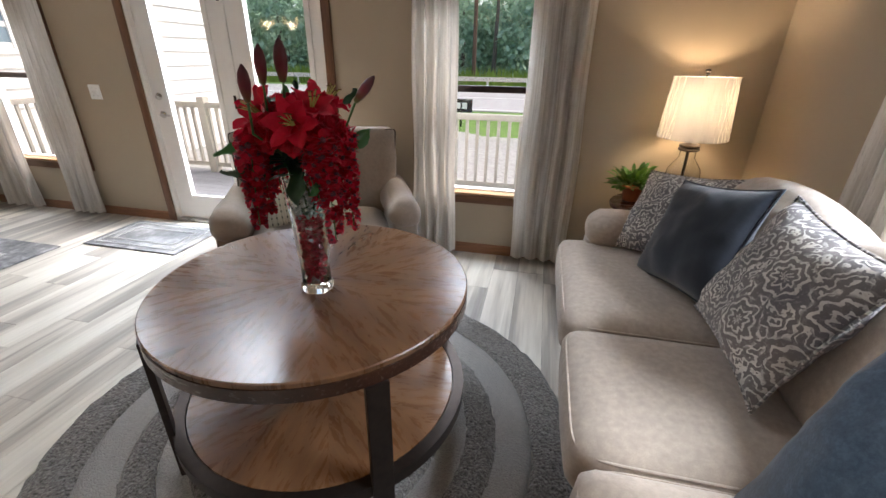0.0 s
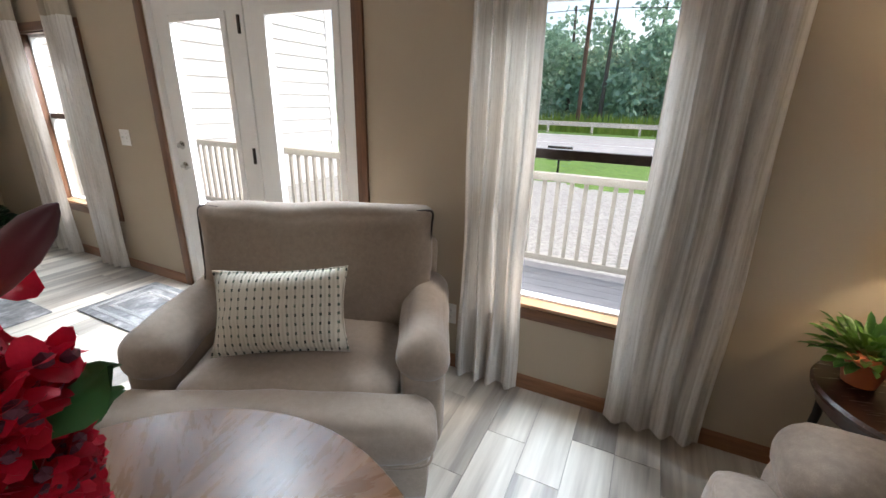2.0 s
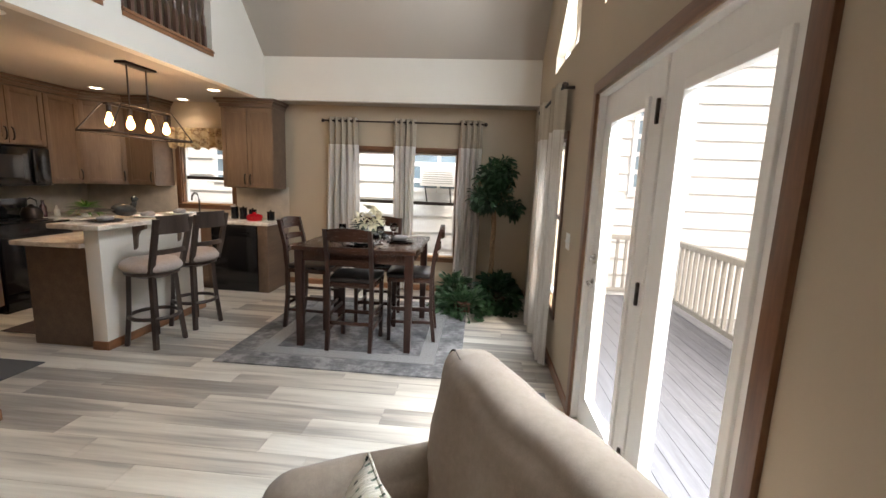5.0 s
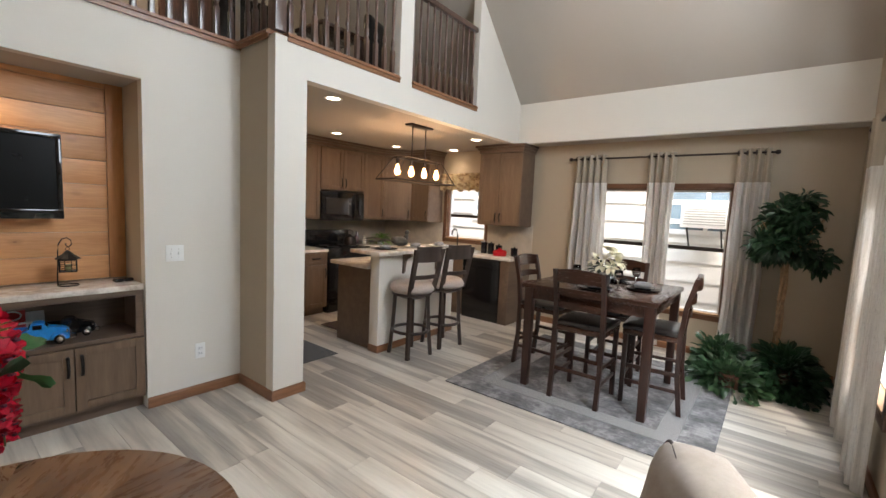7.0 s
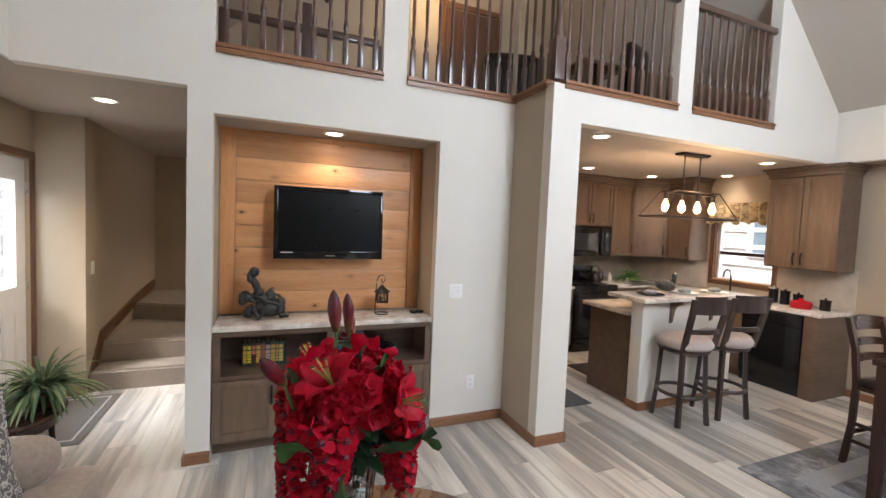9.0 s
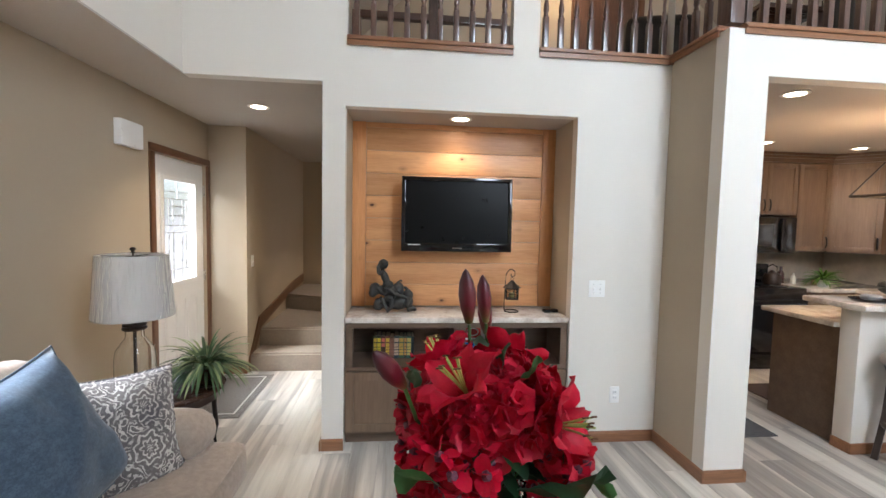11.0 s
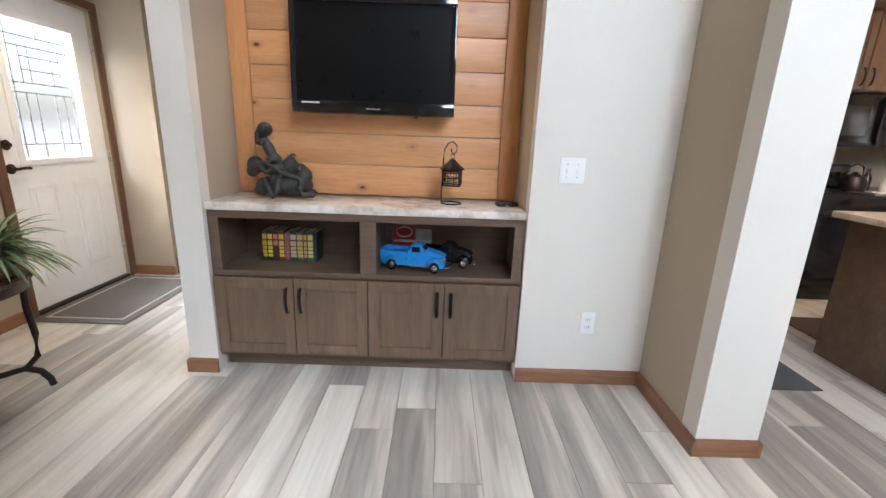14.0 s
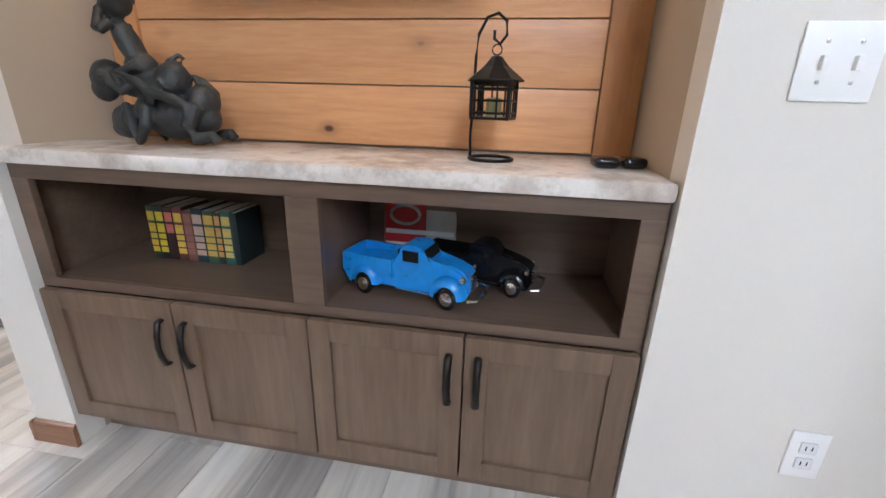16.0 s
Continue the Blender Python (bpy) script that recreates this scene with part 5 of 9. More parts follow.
def shaker(par, w, h, m, mat, pull=0, pull_z=None, name="door"):
    """A door with a recessed panel, centred at m, facing local -y."""
    bm = bmesh.new()
    r = 0.055 if min(w, h) > 0.2 else 0.03
    w2, h2 = w / 2, h / 2
    slats = []
    for d in ((-w2, -w2 + r, -h2, h2), (w2 - r, w2, -h2, h2), (-w2 + r, w2 - r, h2 - r, h2), (-w2 + r, w2 - r, -h2, -h2 + r)):
        b2 = bmesh.new()
        box(b2, d[0], d[1], -0.02, 0, d[2], d[3], 0.0015)
        slats.append(("stile" if d[3] - d[2] > h - 0.001 else "rail", b2))
    box(bm, -w2 + r - 0.002, w2 - r + 0.002, -0.011, 0, -h2 + r - 0.002, h2 - r + 0.002)
    d = part(name, bm, mat, par, smooth=True, angle=40, m=m)
    for nm, b2 in slats:
        part(nm, b2, mat, d, smooth=True, angle=40)
    if pull:
        bm = bmesh.new()
        pts = [(0, -0.02, -0.065), (0, -0.034, -0.062), (0, -0.044, -0.03), (0, -0.047, 0), (0, -0.044, 0.03), (0, -0.034, 0.062), (0, -0.02, 0.065)]
        tube(bm, pts, 0.0058, 8)
        bmesh.ops.scale(bm, vec=(1.6, 1, 1), verts=bm.verts[:])
        if pull == 2:
            bmesh.ops.rotate(bm, verts=bm.verts[:], cent=(0, 0, 0), matrix=Matrix.Rotation(radians(90), 3, "Y"))
        part("handle", bm, M_BLACKM, d, "dark curved metal pull", True, 180, m=pose((w2 - 0.032) * (1 if pull == 1 else -1 if pull == -1 else 0), 0, (h2 - 0.115 if pull_z is None else pull_z)))
    return d


FS = lambda x, y, z: pose(x, y, z, 0, 0, 180)     # facing north
for i, (a, b) in enumerate(((-1.540, -1.165), (-1.157, -0.778), (-0.770, -0.404), (-0.396, -0.002))):
    shaker(cab, b - a + 0.003, 0.415, FS((a + b) / 2, cy + 0.0185, 0.32), M_CAB, -1 if i in (0, 2) and False else (1 if i in (1, 3) else -1))


def laminate():
    m, nt, b = nodes_of("marbled_laminate")
    v = coords(nt)
    n = noise_tex(nt, v, 7, 6, 0.7)
    n2 = noise_tex(nt, v, 2.2, 4, 0.6)
    col = ramp(nt, n, [(0.35, (0.3, 0.24, 0.2)), (0.47, (0.52, 0.46, 0.4)), (0.56, (0.8, 0.76, 0.7)), (0.72, (0.6, 0.54, 0.48))])
    col = mix(nt, 0.4, col, ramp(nt, n2, [(0.4, (0.82, 0.78, 0.72)), (0.62, (0.56, 0.48, 0.4))]))
    link(nt, col, b.inputs["Base Color"])
    b.inputs["Roughness"].default_value = 0.2
    return m


M_LAM = laminate()


def worktop(name, dims, label, cat="worktop"):
    t = thing(name, pose(0, 0, 0), label, cat)
    bm = bmesh.new()
    box(bm, *dims, bevel=0.012)
    part("slab", bm, M_LAM, t, smooth=True, angle=50)
    return t


worktop("niche_countertop", (NX0 + 0.002, NX1 - 0.002, -0.468, -0.078, 0.863, 0.903), "marbled grey-cream laminate top on the media cabinet")

# television
tv = thing("television", pose(-0.77, -0.355, 1.61, 0, 0, 180) @ pose(0, 0, 0, -2, 0, 0), "black flat-screen television mounted on the pine boards", "television")
bm = bmesh.new()
soft(bm, (0.82, 0.07, 0.545), 0.02, 0, 7, pose(0, 0.02, 0))
part("casing", bm, M_BLACK, tv, smooth=True, angle=180)
bm = bmesh.new()
w, h = 0.41, 0.272
for d in ((-w, w, h - 0.03, h), (-w, w, -h, -h + 0.06), (-w, -w + 0.028, -h + 0.06, h - 0.03), (w - 0.028, w, -h + 0.06, h - 0.03)):
    box(bm, d[0], d[1], -0.026, -0.008, d[2], d[3], 0.004)
part("bezel", bm, plain("gloss_black", (0.008, 0.008, 0.009), 0.08, var=0.02, bumps=0), tv, "glossy black bezel", True, 40)
boxpart("screen", (-w + 0.027, w - 0.027, -0.016, -0.010, -h + 0.058, h - 0.028), plain("dark_screen", (0.004, 0.0045, 0.005), 0.3, var=0.02, bumps=0, spec=0.18), tv, "dark matt screen", bevel=0)
boxpart("name_bar", (-0.035, 0.035, -0.0275, -0.026, -h + 0.022, -h + 0.029), M_CHROME, tv, "small silver bar", bevel=0)
boxpart("label_bar", (-0.36, -0.27, -0.0275, -0.026, -h + 0.045, -h + 0.052), M_VINYLW, tv, "small white marks", bevel=0)
boxpart("wall_mount", (-0.15, 0.15, 0.05, 0.11, -0.12, 0.12), M_BLACKM, tv)

# statue: one plain mesh
bm = bmesh.new()


def blob(bm, at, r, rot=(0, 0, 0)):
    b2 = bmesh.new()
    bmesh.ops.create_icosphere(b2, subdivisions=3, radius=1)
    for v in b2.verts:
        v.co *= 1 + 0.06 * noise.noise(v.co * 2.5 + Vector(at) * 9)
    b2.transform(pose(*at, *rot) @ Matrix.Diagonal((*r, 1)))
    tmp = bpy.data.meshes.new("tmp")
    b2.to_mesh(tmp)
    b2.free()
    bm.from_mesh(tmp)
    bpy.data.meshes.remove(tmp)


# lying on its belly, chin on its hands, head at -x
blob(bm, (0.045, 0, 0.068), (0.105, 0.05, 0.056)), blob(bm, (0.105, 0, 0.105), (0.04, 0.045, 0.048), (0, 20, 0)), blob(bm, (-0.03, 0, 0.085), (0.04, 0.05, 0.04)), blob(bm, (-0.07, 0, 0.07), (0.035, 0.03, 0.03))
blob(bm, (-0.105, 0, 0.055), (0.036, 0.036, 0.044)), blob(bm, (-0.118, 0, 0.04), (0.028, 0.026, 0.026)), blob(bm, (-0.09, 0.035, 0.07), (0.008, 0.006, 0.014)), blob(bm, (-0.09, -0.035, 0.07), (0.008, 0.006, 0.014))
for s in (-1, 1):
    tube(bm, [(-0.02, s * 0.045, 0.1), (-0.02, s * 0.06, 0.05), (-0.045, s * 0.055, 0.012), (-0.07, s * 0.04, 0.06), (-0.09, s * 0.02, 0.1)], 0.017, 10, r_end=0.011)
    tube(bm, [(0.11, s * 0.04, 0.1), (0.085, s * 0.055, 0.05), (0.1, s * 0.055, 0.02), (0.145, s * 0.05, 0.026), (0.155, s * 0.048, 0.012)], 0.02, 10, r_end=0.014)
tube(bm, [(0.1, 0, 0.15), (0.085, 0.01, 0.17), (0.1, 0.02, 0.162), (0.135, 0.02, 0.13), (0.14, 0.01, 0.1)], 0.008, 8)
# the one stretched on its back, hands under its chin
blob(bm, (-0.02, 0, 0.145), (0.1, 0.04, 0.034)), blob(bm, (0.034, 0, 0.155), (0.044, 0.044, 0.05), (0, 20, 0)), blob(bm, (-0.1, 0, 0.155), (0.03, 0.03, 0.028))
blob(bm, (-0.132, 0, 0.162), (0.042, 0.04, 0.044)), blob(bm, (-0.148, 0, 0.135), (0.03, 0.03, 0.032)), blob(bm, (-0.12, 0.042, 0.17), (0.009, 0.006, 0.014)), blob(bm, (-0.12, -0.042, 0.17), (0.009, 0.006, 0.014))
for s in (-1, 1):
    tube(bm, [(0.03, s * 0.04, 0.15), (0.0, s * 0.055, 0.13), (0.06, s * 0.058, 0.115), (0.09, s * 0.058, 0.1), (0.092, s * 0.06, 0.075)], 0.017, 10, r_end=0.009)
    tube(bm, [(-0.05, s * 0.03, 0.15), (-0.075, s * 0.045, 0.13), (-0.1, s * 0.045, 0.15), (-0.11, s * 0.035, 0.175)], 0.013, 10, r_end=0.01)
tube(bm, [(0.01, 0, 0.18), (0.03, 0.0, 0.205), (0.055, 0.01, 0.22), (0.066, 0.01, 0.212), (0.055, 0.01, 0.2)], 0.006, 8)
# the one that sits up, with its hands over its mouth
blob(bm, (-0.04, 0, 0.19), (0.038, 0.038, 0.034)), blob(bm, (-0.06, 0, 0.24), (0.027, 0.032, 0.068), (0, -25, 0)), blob(bm, (-0.075, 0, 0.335), (0.036, 0.034, 0.036)), blob(bm, (-0.1, 0, 0.322), (0.02, 0.022, 0.02))
for s in (-1, 1):
    tube(bm, [(-0.08, s * 0.03, 0.285), (-0.09, s * 0.055, 0.265), (-0.105, s * 0.045, 0.27), (-0.112, s * 0.012, 0.318)], 0.0125, 10, r_end=0.011)
    tube(bm, [(-0.03, s * 0.035, 0.19), (-0.075, s * 0.05, 0.17), (-0.03, s * 0.054, 0.155), (0.0, s * 0.056, 0.13), (0.0, s * 0.056, 0.1)], 0.015, 10, r_end=0.009)
    blob(bm, (-0.06, s * 0.036, 0.345), (0.01, 0.006, 0.013))
zmin = min(v.co.z for v in bm.verts)
bmesh.ops.translate(bm, verts=bm.verts[:], vec=(0, 0, -zmin))
M_STATUE = plain("aged_bronze_resin", (0.035, 0.036, 0.034), 0.5, 0.2, var=0.55, scale=26, bumps=0.7, dist=0.002, grain=140)
o = tagged(new("monkey_statue", finish(bm, "monkey_statue", M_STATUE, True, 180)), "dark bronze statue of three stacked monkeys on the marbled top", "statue")
o.matrix_basis = pose(-0.31, -0.28, 0.9035, 0, 0, 180 + 10) @ Matrix.Diagonal((1.0, 1.0, 1.02, 1))
o.scale = (0.99, 1.0, 1.02)
rm = o.modifiers.new("joined", "REMESH")
rm.mode, rm.voxel_size, rm.use_smooth_shade = "VOXEL", 0.0038, True
rm.use_remove_disconnected = False

# hanging candle lantern on a crook stand
ln = thing("candle_lantern", pose(-1.182, -0.28, 0.9035, 0, 0, 170), "dark metal candle lantern hanging from a crook stand", "lantern")
bm = bmesh.new()
tube(bm, [(0.052 * math.cos(a), 0.052 * math.sin(a), 0.004) for a in [k * math.pi / 12 for k in range(24)]], 0.004, 8, closed=True)
tube(bm, [(-0.052, 0.0, 0.004), (-0.054, 0, 0.05), (-0.05, 0, 0.14), (-0.048, 0, 0.23), (-0.044, 0, 0.275), (-0.026, 0, 0.308), (-0.002, 0, 0.316), (0.018, 0, 0.3), (0.02, 0, 0.272), (0.006, 0, 0.255), (-0.008, 0, 0.265), (-0.008, 0, 0.282)], 0.0035, 8)
part("crook_stand", bm, M_BLACKM, ln, smooth=True, angle=180)
bm = bmesh.new()
tube(bm, [(0.011 * math.cos(a), 0, 0.243 + 0.011 * math.sin(a)) for a in [k * math.pi / 8 for k in range(16)]], 0.0018, 6, closed=True)
part("ring", bm, M_BLACKM, ln, smooth=True)
bm = bmesh.new()
lathe(bm, [(0.0, 0.232), (0.012, 0.229), (0.03, 0.208), (0.066, 0.18), (0.066, 0.177), (0.03, 0.2), (0.0, 0.222)], 8)
part("roof", bm, M_BLACKM, ln)
bm = bmesh.new()
hw = 0.042
box(bm, -hw - 0.003, hw + 0.003, -hw - 0.003, hw + 0.003, 0.094, 0.1), box(bm, -hw, hw, -hw, -hw + 0.003, 0.168, 0.178), box(bm, -hw, hw, hw - 0.003, hw, 0.168, 0.178)
box(bm, -hw, -hw + 0.003, -hw, hw, 0.168, 0.178), box(bm, hw - 0.003, hw, -hw, hw, 0.168, 0.178)
for sx in (-1, 1):
    for sy in (-1, 1):
        box(bm, sx * hw - 0.004, sx * hw + 0.004, sy * hw - 0.004, sy * hw + 0.004, 0.1, 0.178)
    for k in (-0.016, 0.016):
        box(bm, k - 0.002, k + 0.002, sx * hw - 0.002, sx * hw + 0.002, 0.1, 0.17), box(bm, sx * hw - 0.002, sx * hw + 0.002, k - 0.002, k + 0.002, 0.1, 0.17)
    for zz in (0.108, 0.135, 0.16):
        box(bm, -hw, hw, sx * hw - 0.002, sx * hw + 0.002, zz - 0.002, zz + 0.003), box(bm, sx * hw - 0.002, sx * hw + 0.002, -hw, hw, zz - 0.002, zz + 0.003)
part("cage", bm, M_BLACKM, ln, "square cage with window bars")
bm = bmesh.new()
lathe(bm, [(0, 0.1), (0.018, 0.1), (0.018, 0.14), (0.014, 0.142), (0, 0.14)], 16)
part("candle", bm, plain("olive_wax", (0.28, 0.27, 0.12), 0.5), ln, "short olive candle", True)

# small black gadget
g = thing("remote_pair", pose(-1.47, -0.25, 0.9035, 0, 0, 10), "two small black remotes side by side", "remote control")
for x in (-0.031, 0.031):
    bm = bmesh.new()
    soft(bm, (0.054, 0.05, 0.024), 0.01, 0, 4, pose(x, 0.0, 0.0125))
    part("remote_body", bm, M_BLACK, g, smooth=True, angle=180)

# books
SPINES = ((0.028, 0.165, (0.62, 0.42, 0.05), (0.03, 0.05, 0.03)), (0.03, 0.168, (0.68, 0.55, 0.04), (0.02, 0.02, 0.02)), (0.03, 0.165, (0.62, 0.16, 0.14), (0.04, 0.015, 0.015)),
          (0.032, 0.165, (0.62, 0.42, 0.06), (0.12, 0.03, 0.025)), (0.03, 0.155, (0.25, 0.1, 0.08), (0.17, 0.07, 0.05)), (0.036, 0.165, (0.45, 0.32, 0.26), (0.01, 0.03, 0.05)),
          (0.036, 0.16, (0.5, 0.32, 0.06), (0.04, 0.1, 0.06)), (0.022, 0.158, (0.5, 0.26, 0.08), (0.02, 0.03, 0.02)), (0.032, 0.162, (0.55, 0.42, 0.12), (0.02, 0.1, 0.08)), (0.02, 0.16, (0.05, 0.05, 0.05), (0.01, 0.02, 0.02)))
M_PAGE = plain("page_paper", (0.6, 0.55, 0.44), 0.9)
x = -0.17
for i, (w, h, band, base) in enumerate(SPINES):
    bk = thing("book", pose(x - w / 2, -0.35, 0.556, 0, 0, 0) , "old cloth-bound book with gilt spine bands standing in a row", "book", "books in the niche")
    mb = plain("book_cloth", base, 0.55, var=0.25, scale=30)
    boxpart("cover", (-w / 2 + 0.0006, w / 2 - 0.0006, -0.06, 0.06, 0, h), mb, bk, bevel=0.002)
    boxpart("pages", (-w / 2 + 0.003, w / 2 - 0.003, -0.062, 0.056, 0.003, h + 0.0005), M_PAGE, bk, bevel=0)
    bmb = plain("spine_label", band, 0.5, var=0.2, scale=40)
    for z0, z1 in ((0.12, 0.148), (0.085, 0.112), (0.065, 0.08), (0.043, 0.06), (0.022, 0.038)):
        if i in (2,) and z0 < 0.08:
            continue
        if i == 9:
            continue
        boxpart("spine_label", (-w / 2 + 0.003, w / 2 - 0.003, 0.0602, 0.0612, z0, z1), bmb, bk, "faded gilt label", bevel=0)
    x -= w

# toy trucks
def truck(m, paint, label, s=1.0, old=False):
    t = thing("toy_truck", m, label, "toy truck", "toy trucks")
    b = bmesh.new()
    prof = [(-0.19, 0.035), (-0.19, 0.075), (-0.035, 0.078), (-0.032, 0.1), (-0.024, 0.124), (-0.01, 0.13), (0.03, 0.13), (0.042, 0.122), (0.058, 0.098), (0.1, 0.096), (0.135, 0.09), (0.158, 0.078), (0.166, 0.06), (0.166, 0.035), (0.16, 0.026), (-0.18, 0.026)]
    hw = 0.058
    wide = lambda px, pz: hw * (0.62 if px > 0.05 and pz > 0.07 else 0.74 if px > 0.05 else 0.8 if pz > 0.09 else 1)
    a = [b.verts.new((px, -wide(px, pz), pz)) for px, pz in prof]
    c = [b.verts.new((px, wide(px, pz), pz)) for px, pz in prof]
    b.faces.new(a), b.faces.new(c[::-1])
    for i in range(len(prof)):
        j = (i + 1) % len(prof)
        b.faces.new((a[i], c[i], c[j], a[j]))
    bmesh.ops.bevel(b, geom=b.edges[:], offset=0.006, segments=2, affect="EDGES")
    part("body", b, paint, t, smooth=True, angle=50)
    b = bmesh.new()
    for d in ((-0.192, -0.04, -0.062, -0.054), (-0.192, -0.04, 0.054, 0.062), (-0.194, -0.186, -0.054, 0.054), (-0.046, -0.038, -0.054, 0.054)):
        box(b, d[0], d[1], d[2], d[3], 0.05, 0.096, 0.003)
    part("cargo_bed", b, paint, t, smooth=True, angle=50)
    for x in (-0.125, 0.115):
        for sy in (-1, 1):
            b = bmesh.new()
            rings = []
            for k in range(13):
                an = math.pi * k / 12
                rings.append([b.verts.new((x + r * math.cos(an), sy * yy, 0.03 + r * math.sin(an) * 0.95)) for r, yy in ((0.028, 0.03), (0.046, 0.032), (0.05, 0.05), (0.044, 0.068), (0.031, 0.074))])
            for p, q in zip(rings, rings[1:]):
                for i in range(4):
                    b.faces.new((p[i], p[i + 1], q[i + 1], q[i]))
            part("fender", b, paint, t, smooth=True, angle=180)
    for x in (-0.125, 0.115):
        for sy in (-1, 1):
            b = bmesh.new()
            lathe(b, [(0, -0.009), (0.022, -0.009), (0.027, -0.005), (0.027, 0.005), (0.022, 0.009), (0, 0.009)], 20)
            wh = part("wheel", b, M_BLACK, t, "black rubber tyre", True, 50, m=pose(x, sy * 0.058, 0.027, 90, 0, 0))
            b = bmesh.new()
            lathe(b, [(0, 0.014), (0.007, 0.013), (0.016, 0.0095), (0.016, 0.006)] if sy < 0 else [(0.016, -0.006), (0.016, -0.0095), (0.007, -0.013), (0, -0.014)], 16)
            part("hubcap", b, M_CHROME, wh, "silver hubcap", True, 60)
    b = bmesh.new()
    for sy in (-1, 1):
        box(b, -0.014, 0.03, sy * 0.0475 - 0.0025, sy * 0.0475 + 0.0025, 0.094, 0.119, 0.001)
    box(b, -0.034, -0.0262, -0.036, 0.036, 0.096, 0.116, 0.001)
    part("side_window", b, M_BLACK, t, "dark window")
    b = bmesh.new()
    box(b, -0.001, 0.001, -0.04, 0.04, -0.014, 0.014)
    part("windscreen", b, M_BLACK, t, "dark windscreen", m=pose(0.0515, 0, 0.1115, 0, -33, 0))
    b = bmesh.new()
    for k in range(5):
        box(b, 0.163, 0.172, -0.03 + k * 0.002, 0.03 - k * 0.002, 0.036 + k * 0.008, 0.041 + k * 0.008, 0.001)
    part("grille", b, M_CHROME, t, "silver grille bars")
    b = bmesh.new()
    tube(b, [(0.17, -0.062, 0.03), (0.192, -0.05, 0.03), (0.197, 0, 0.03), (0.192, 0.05, 0.03), (0.17, 0.062, 0.03)], 0.005, 8)
    part("bumper", b, M_CHROME, t, "silver bumper", True)
    for sy in (-1, 1):
        b = bmesh.new()
        lathe(b, [(0, 0.0), (0.009, 0.0), (0.009, 0.008), (0, 0.011)], 14)
        part("headlight", b, M_CHROME, t, "round silver headlight", True, m=pose(0.15, sy * 0.05, 0.072, 0, 90, 0))
        b = bmesh.new()
        box(b, -0.03, 0.08, sy * 0.061 - 0.004, sy * 0.061 + 0.004, 0.026, 0.031, 0.001)
        part("running_board", b, M_CHROME if not old else M_BLACK, t)
    t.scale = (s, s, s * 1.16)
    return t


truck(pose(-1.01, -0.225, 0.5565, 0, 0, 180 - 12), plain("sky_blue_enamel", (0.012, 0.23, 0.62), 0.3, var=0.12, scale=40), "bright blue vintage toy pickup truck on the open shelf", 0.95)
truck(pose(-1.175, -0.325, 0.5565, 0, 0, 180 - 14), plain("black_enamel", (0.006, 0.006, 0.007), 0.12, var=0.2, scale=40), "black vintage toy pickup truck behind the blue one", 0.86, True)
sg = thing("licence_plate_sign", pose(-0.97, -0.44, 0.556, 0, 0, 180) @ pose(0, 0, 0, -6, 0, 0), "small red, white and grey metal sign leaning in the shelf", "sign")
boxpart("plate", (-0.112, 0.112, -0.003, 0.003, 0, 0.255), plain("pale_grey_tin", (0.55, 0.56, 0.57), 0.4), sg)
boxpart("red_field", (-0.11, 0.02, -0.0045, -0.0032, 0.03, 0.2), plain("red_tin", (0.5, 0.03, 0.03), 0.4), sg, "red painted field", bevel=0)
for zz in (0.05, 0.09, 0.205):
    boxpart("white_bar", (-0.106, 0.106, -0.0056, -0.0047, zz, zz + 0.014), M_VINYLW, sg, bevel=0)
bm = bmesh.new()
tube(bm, [(0.045 * math.cos(a), 0, 0.028 * math.sin(a)) for a in [k * math.pi / 12 for k in range(24)]], 0.005, 6, closed=True)
part("white_ring", bm, M_VINYLW, sg, m=pose(-0.045, -0.008, 0.15))

# ---- end tables and lamps ----
def end_table(x, y, rot, label):
    t = thing("end_table", pose(x, y, 0, 0, 0, rot), label, "end table", "end tables by the sofa")
    bm = bmesh.new()
    lathe(bm, [(0, 0.565), (0.275, 0.565), (0.288, 0.572), (0.29, 0.585), (0.282, 0.595), (0, 0.597)], 64)
    part("tabletop", bm, M_DARKX, t, smooth=True)
    bm = bmesh.new()
    lathe(bm, [(0.25, 0.52), (0.262, 0.52), (0.262, 0.566), (0.25, 0.566), (0.25, 0.52)], 48, cap=False)
    part("apron", bm, M_DARK, t, smooth=True)
    for k in range(3):
        bm = bmesh.new()
        tube(bm, [(0.24, 0, 0.55), (0.235, 0, 0.42), (0.245, 0, 0.28), (0.235, 0, 0.17), (0.19, 0, 0.12), (0.1, 0, 0.11), (0.02, 0, 0.112)], 0.014, 10)
        tube(bm, [(0.19, 0, 0.118), (0.235, 0, 0.09), (0.262, 0, 0.04), (0.268, 0, 0.006)], 0.015, 10)
        part("leg", bm, M_BLACKM, t, "curved dark iron leg", True, 60, m=pose(0, 0, 0, 0, 0, 120 * k + 20))
    return t


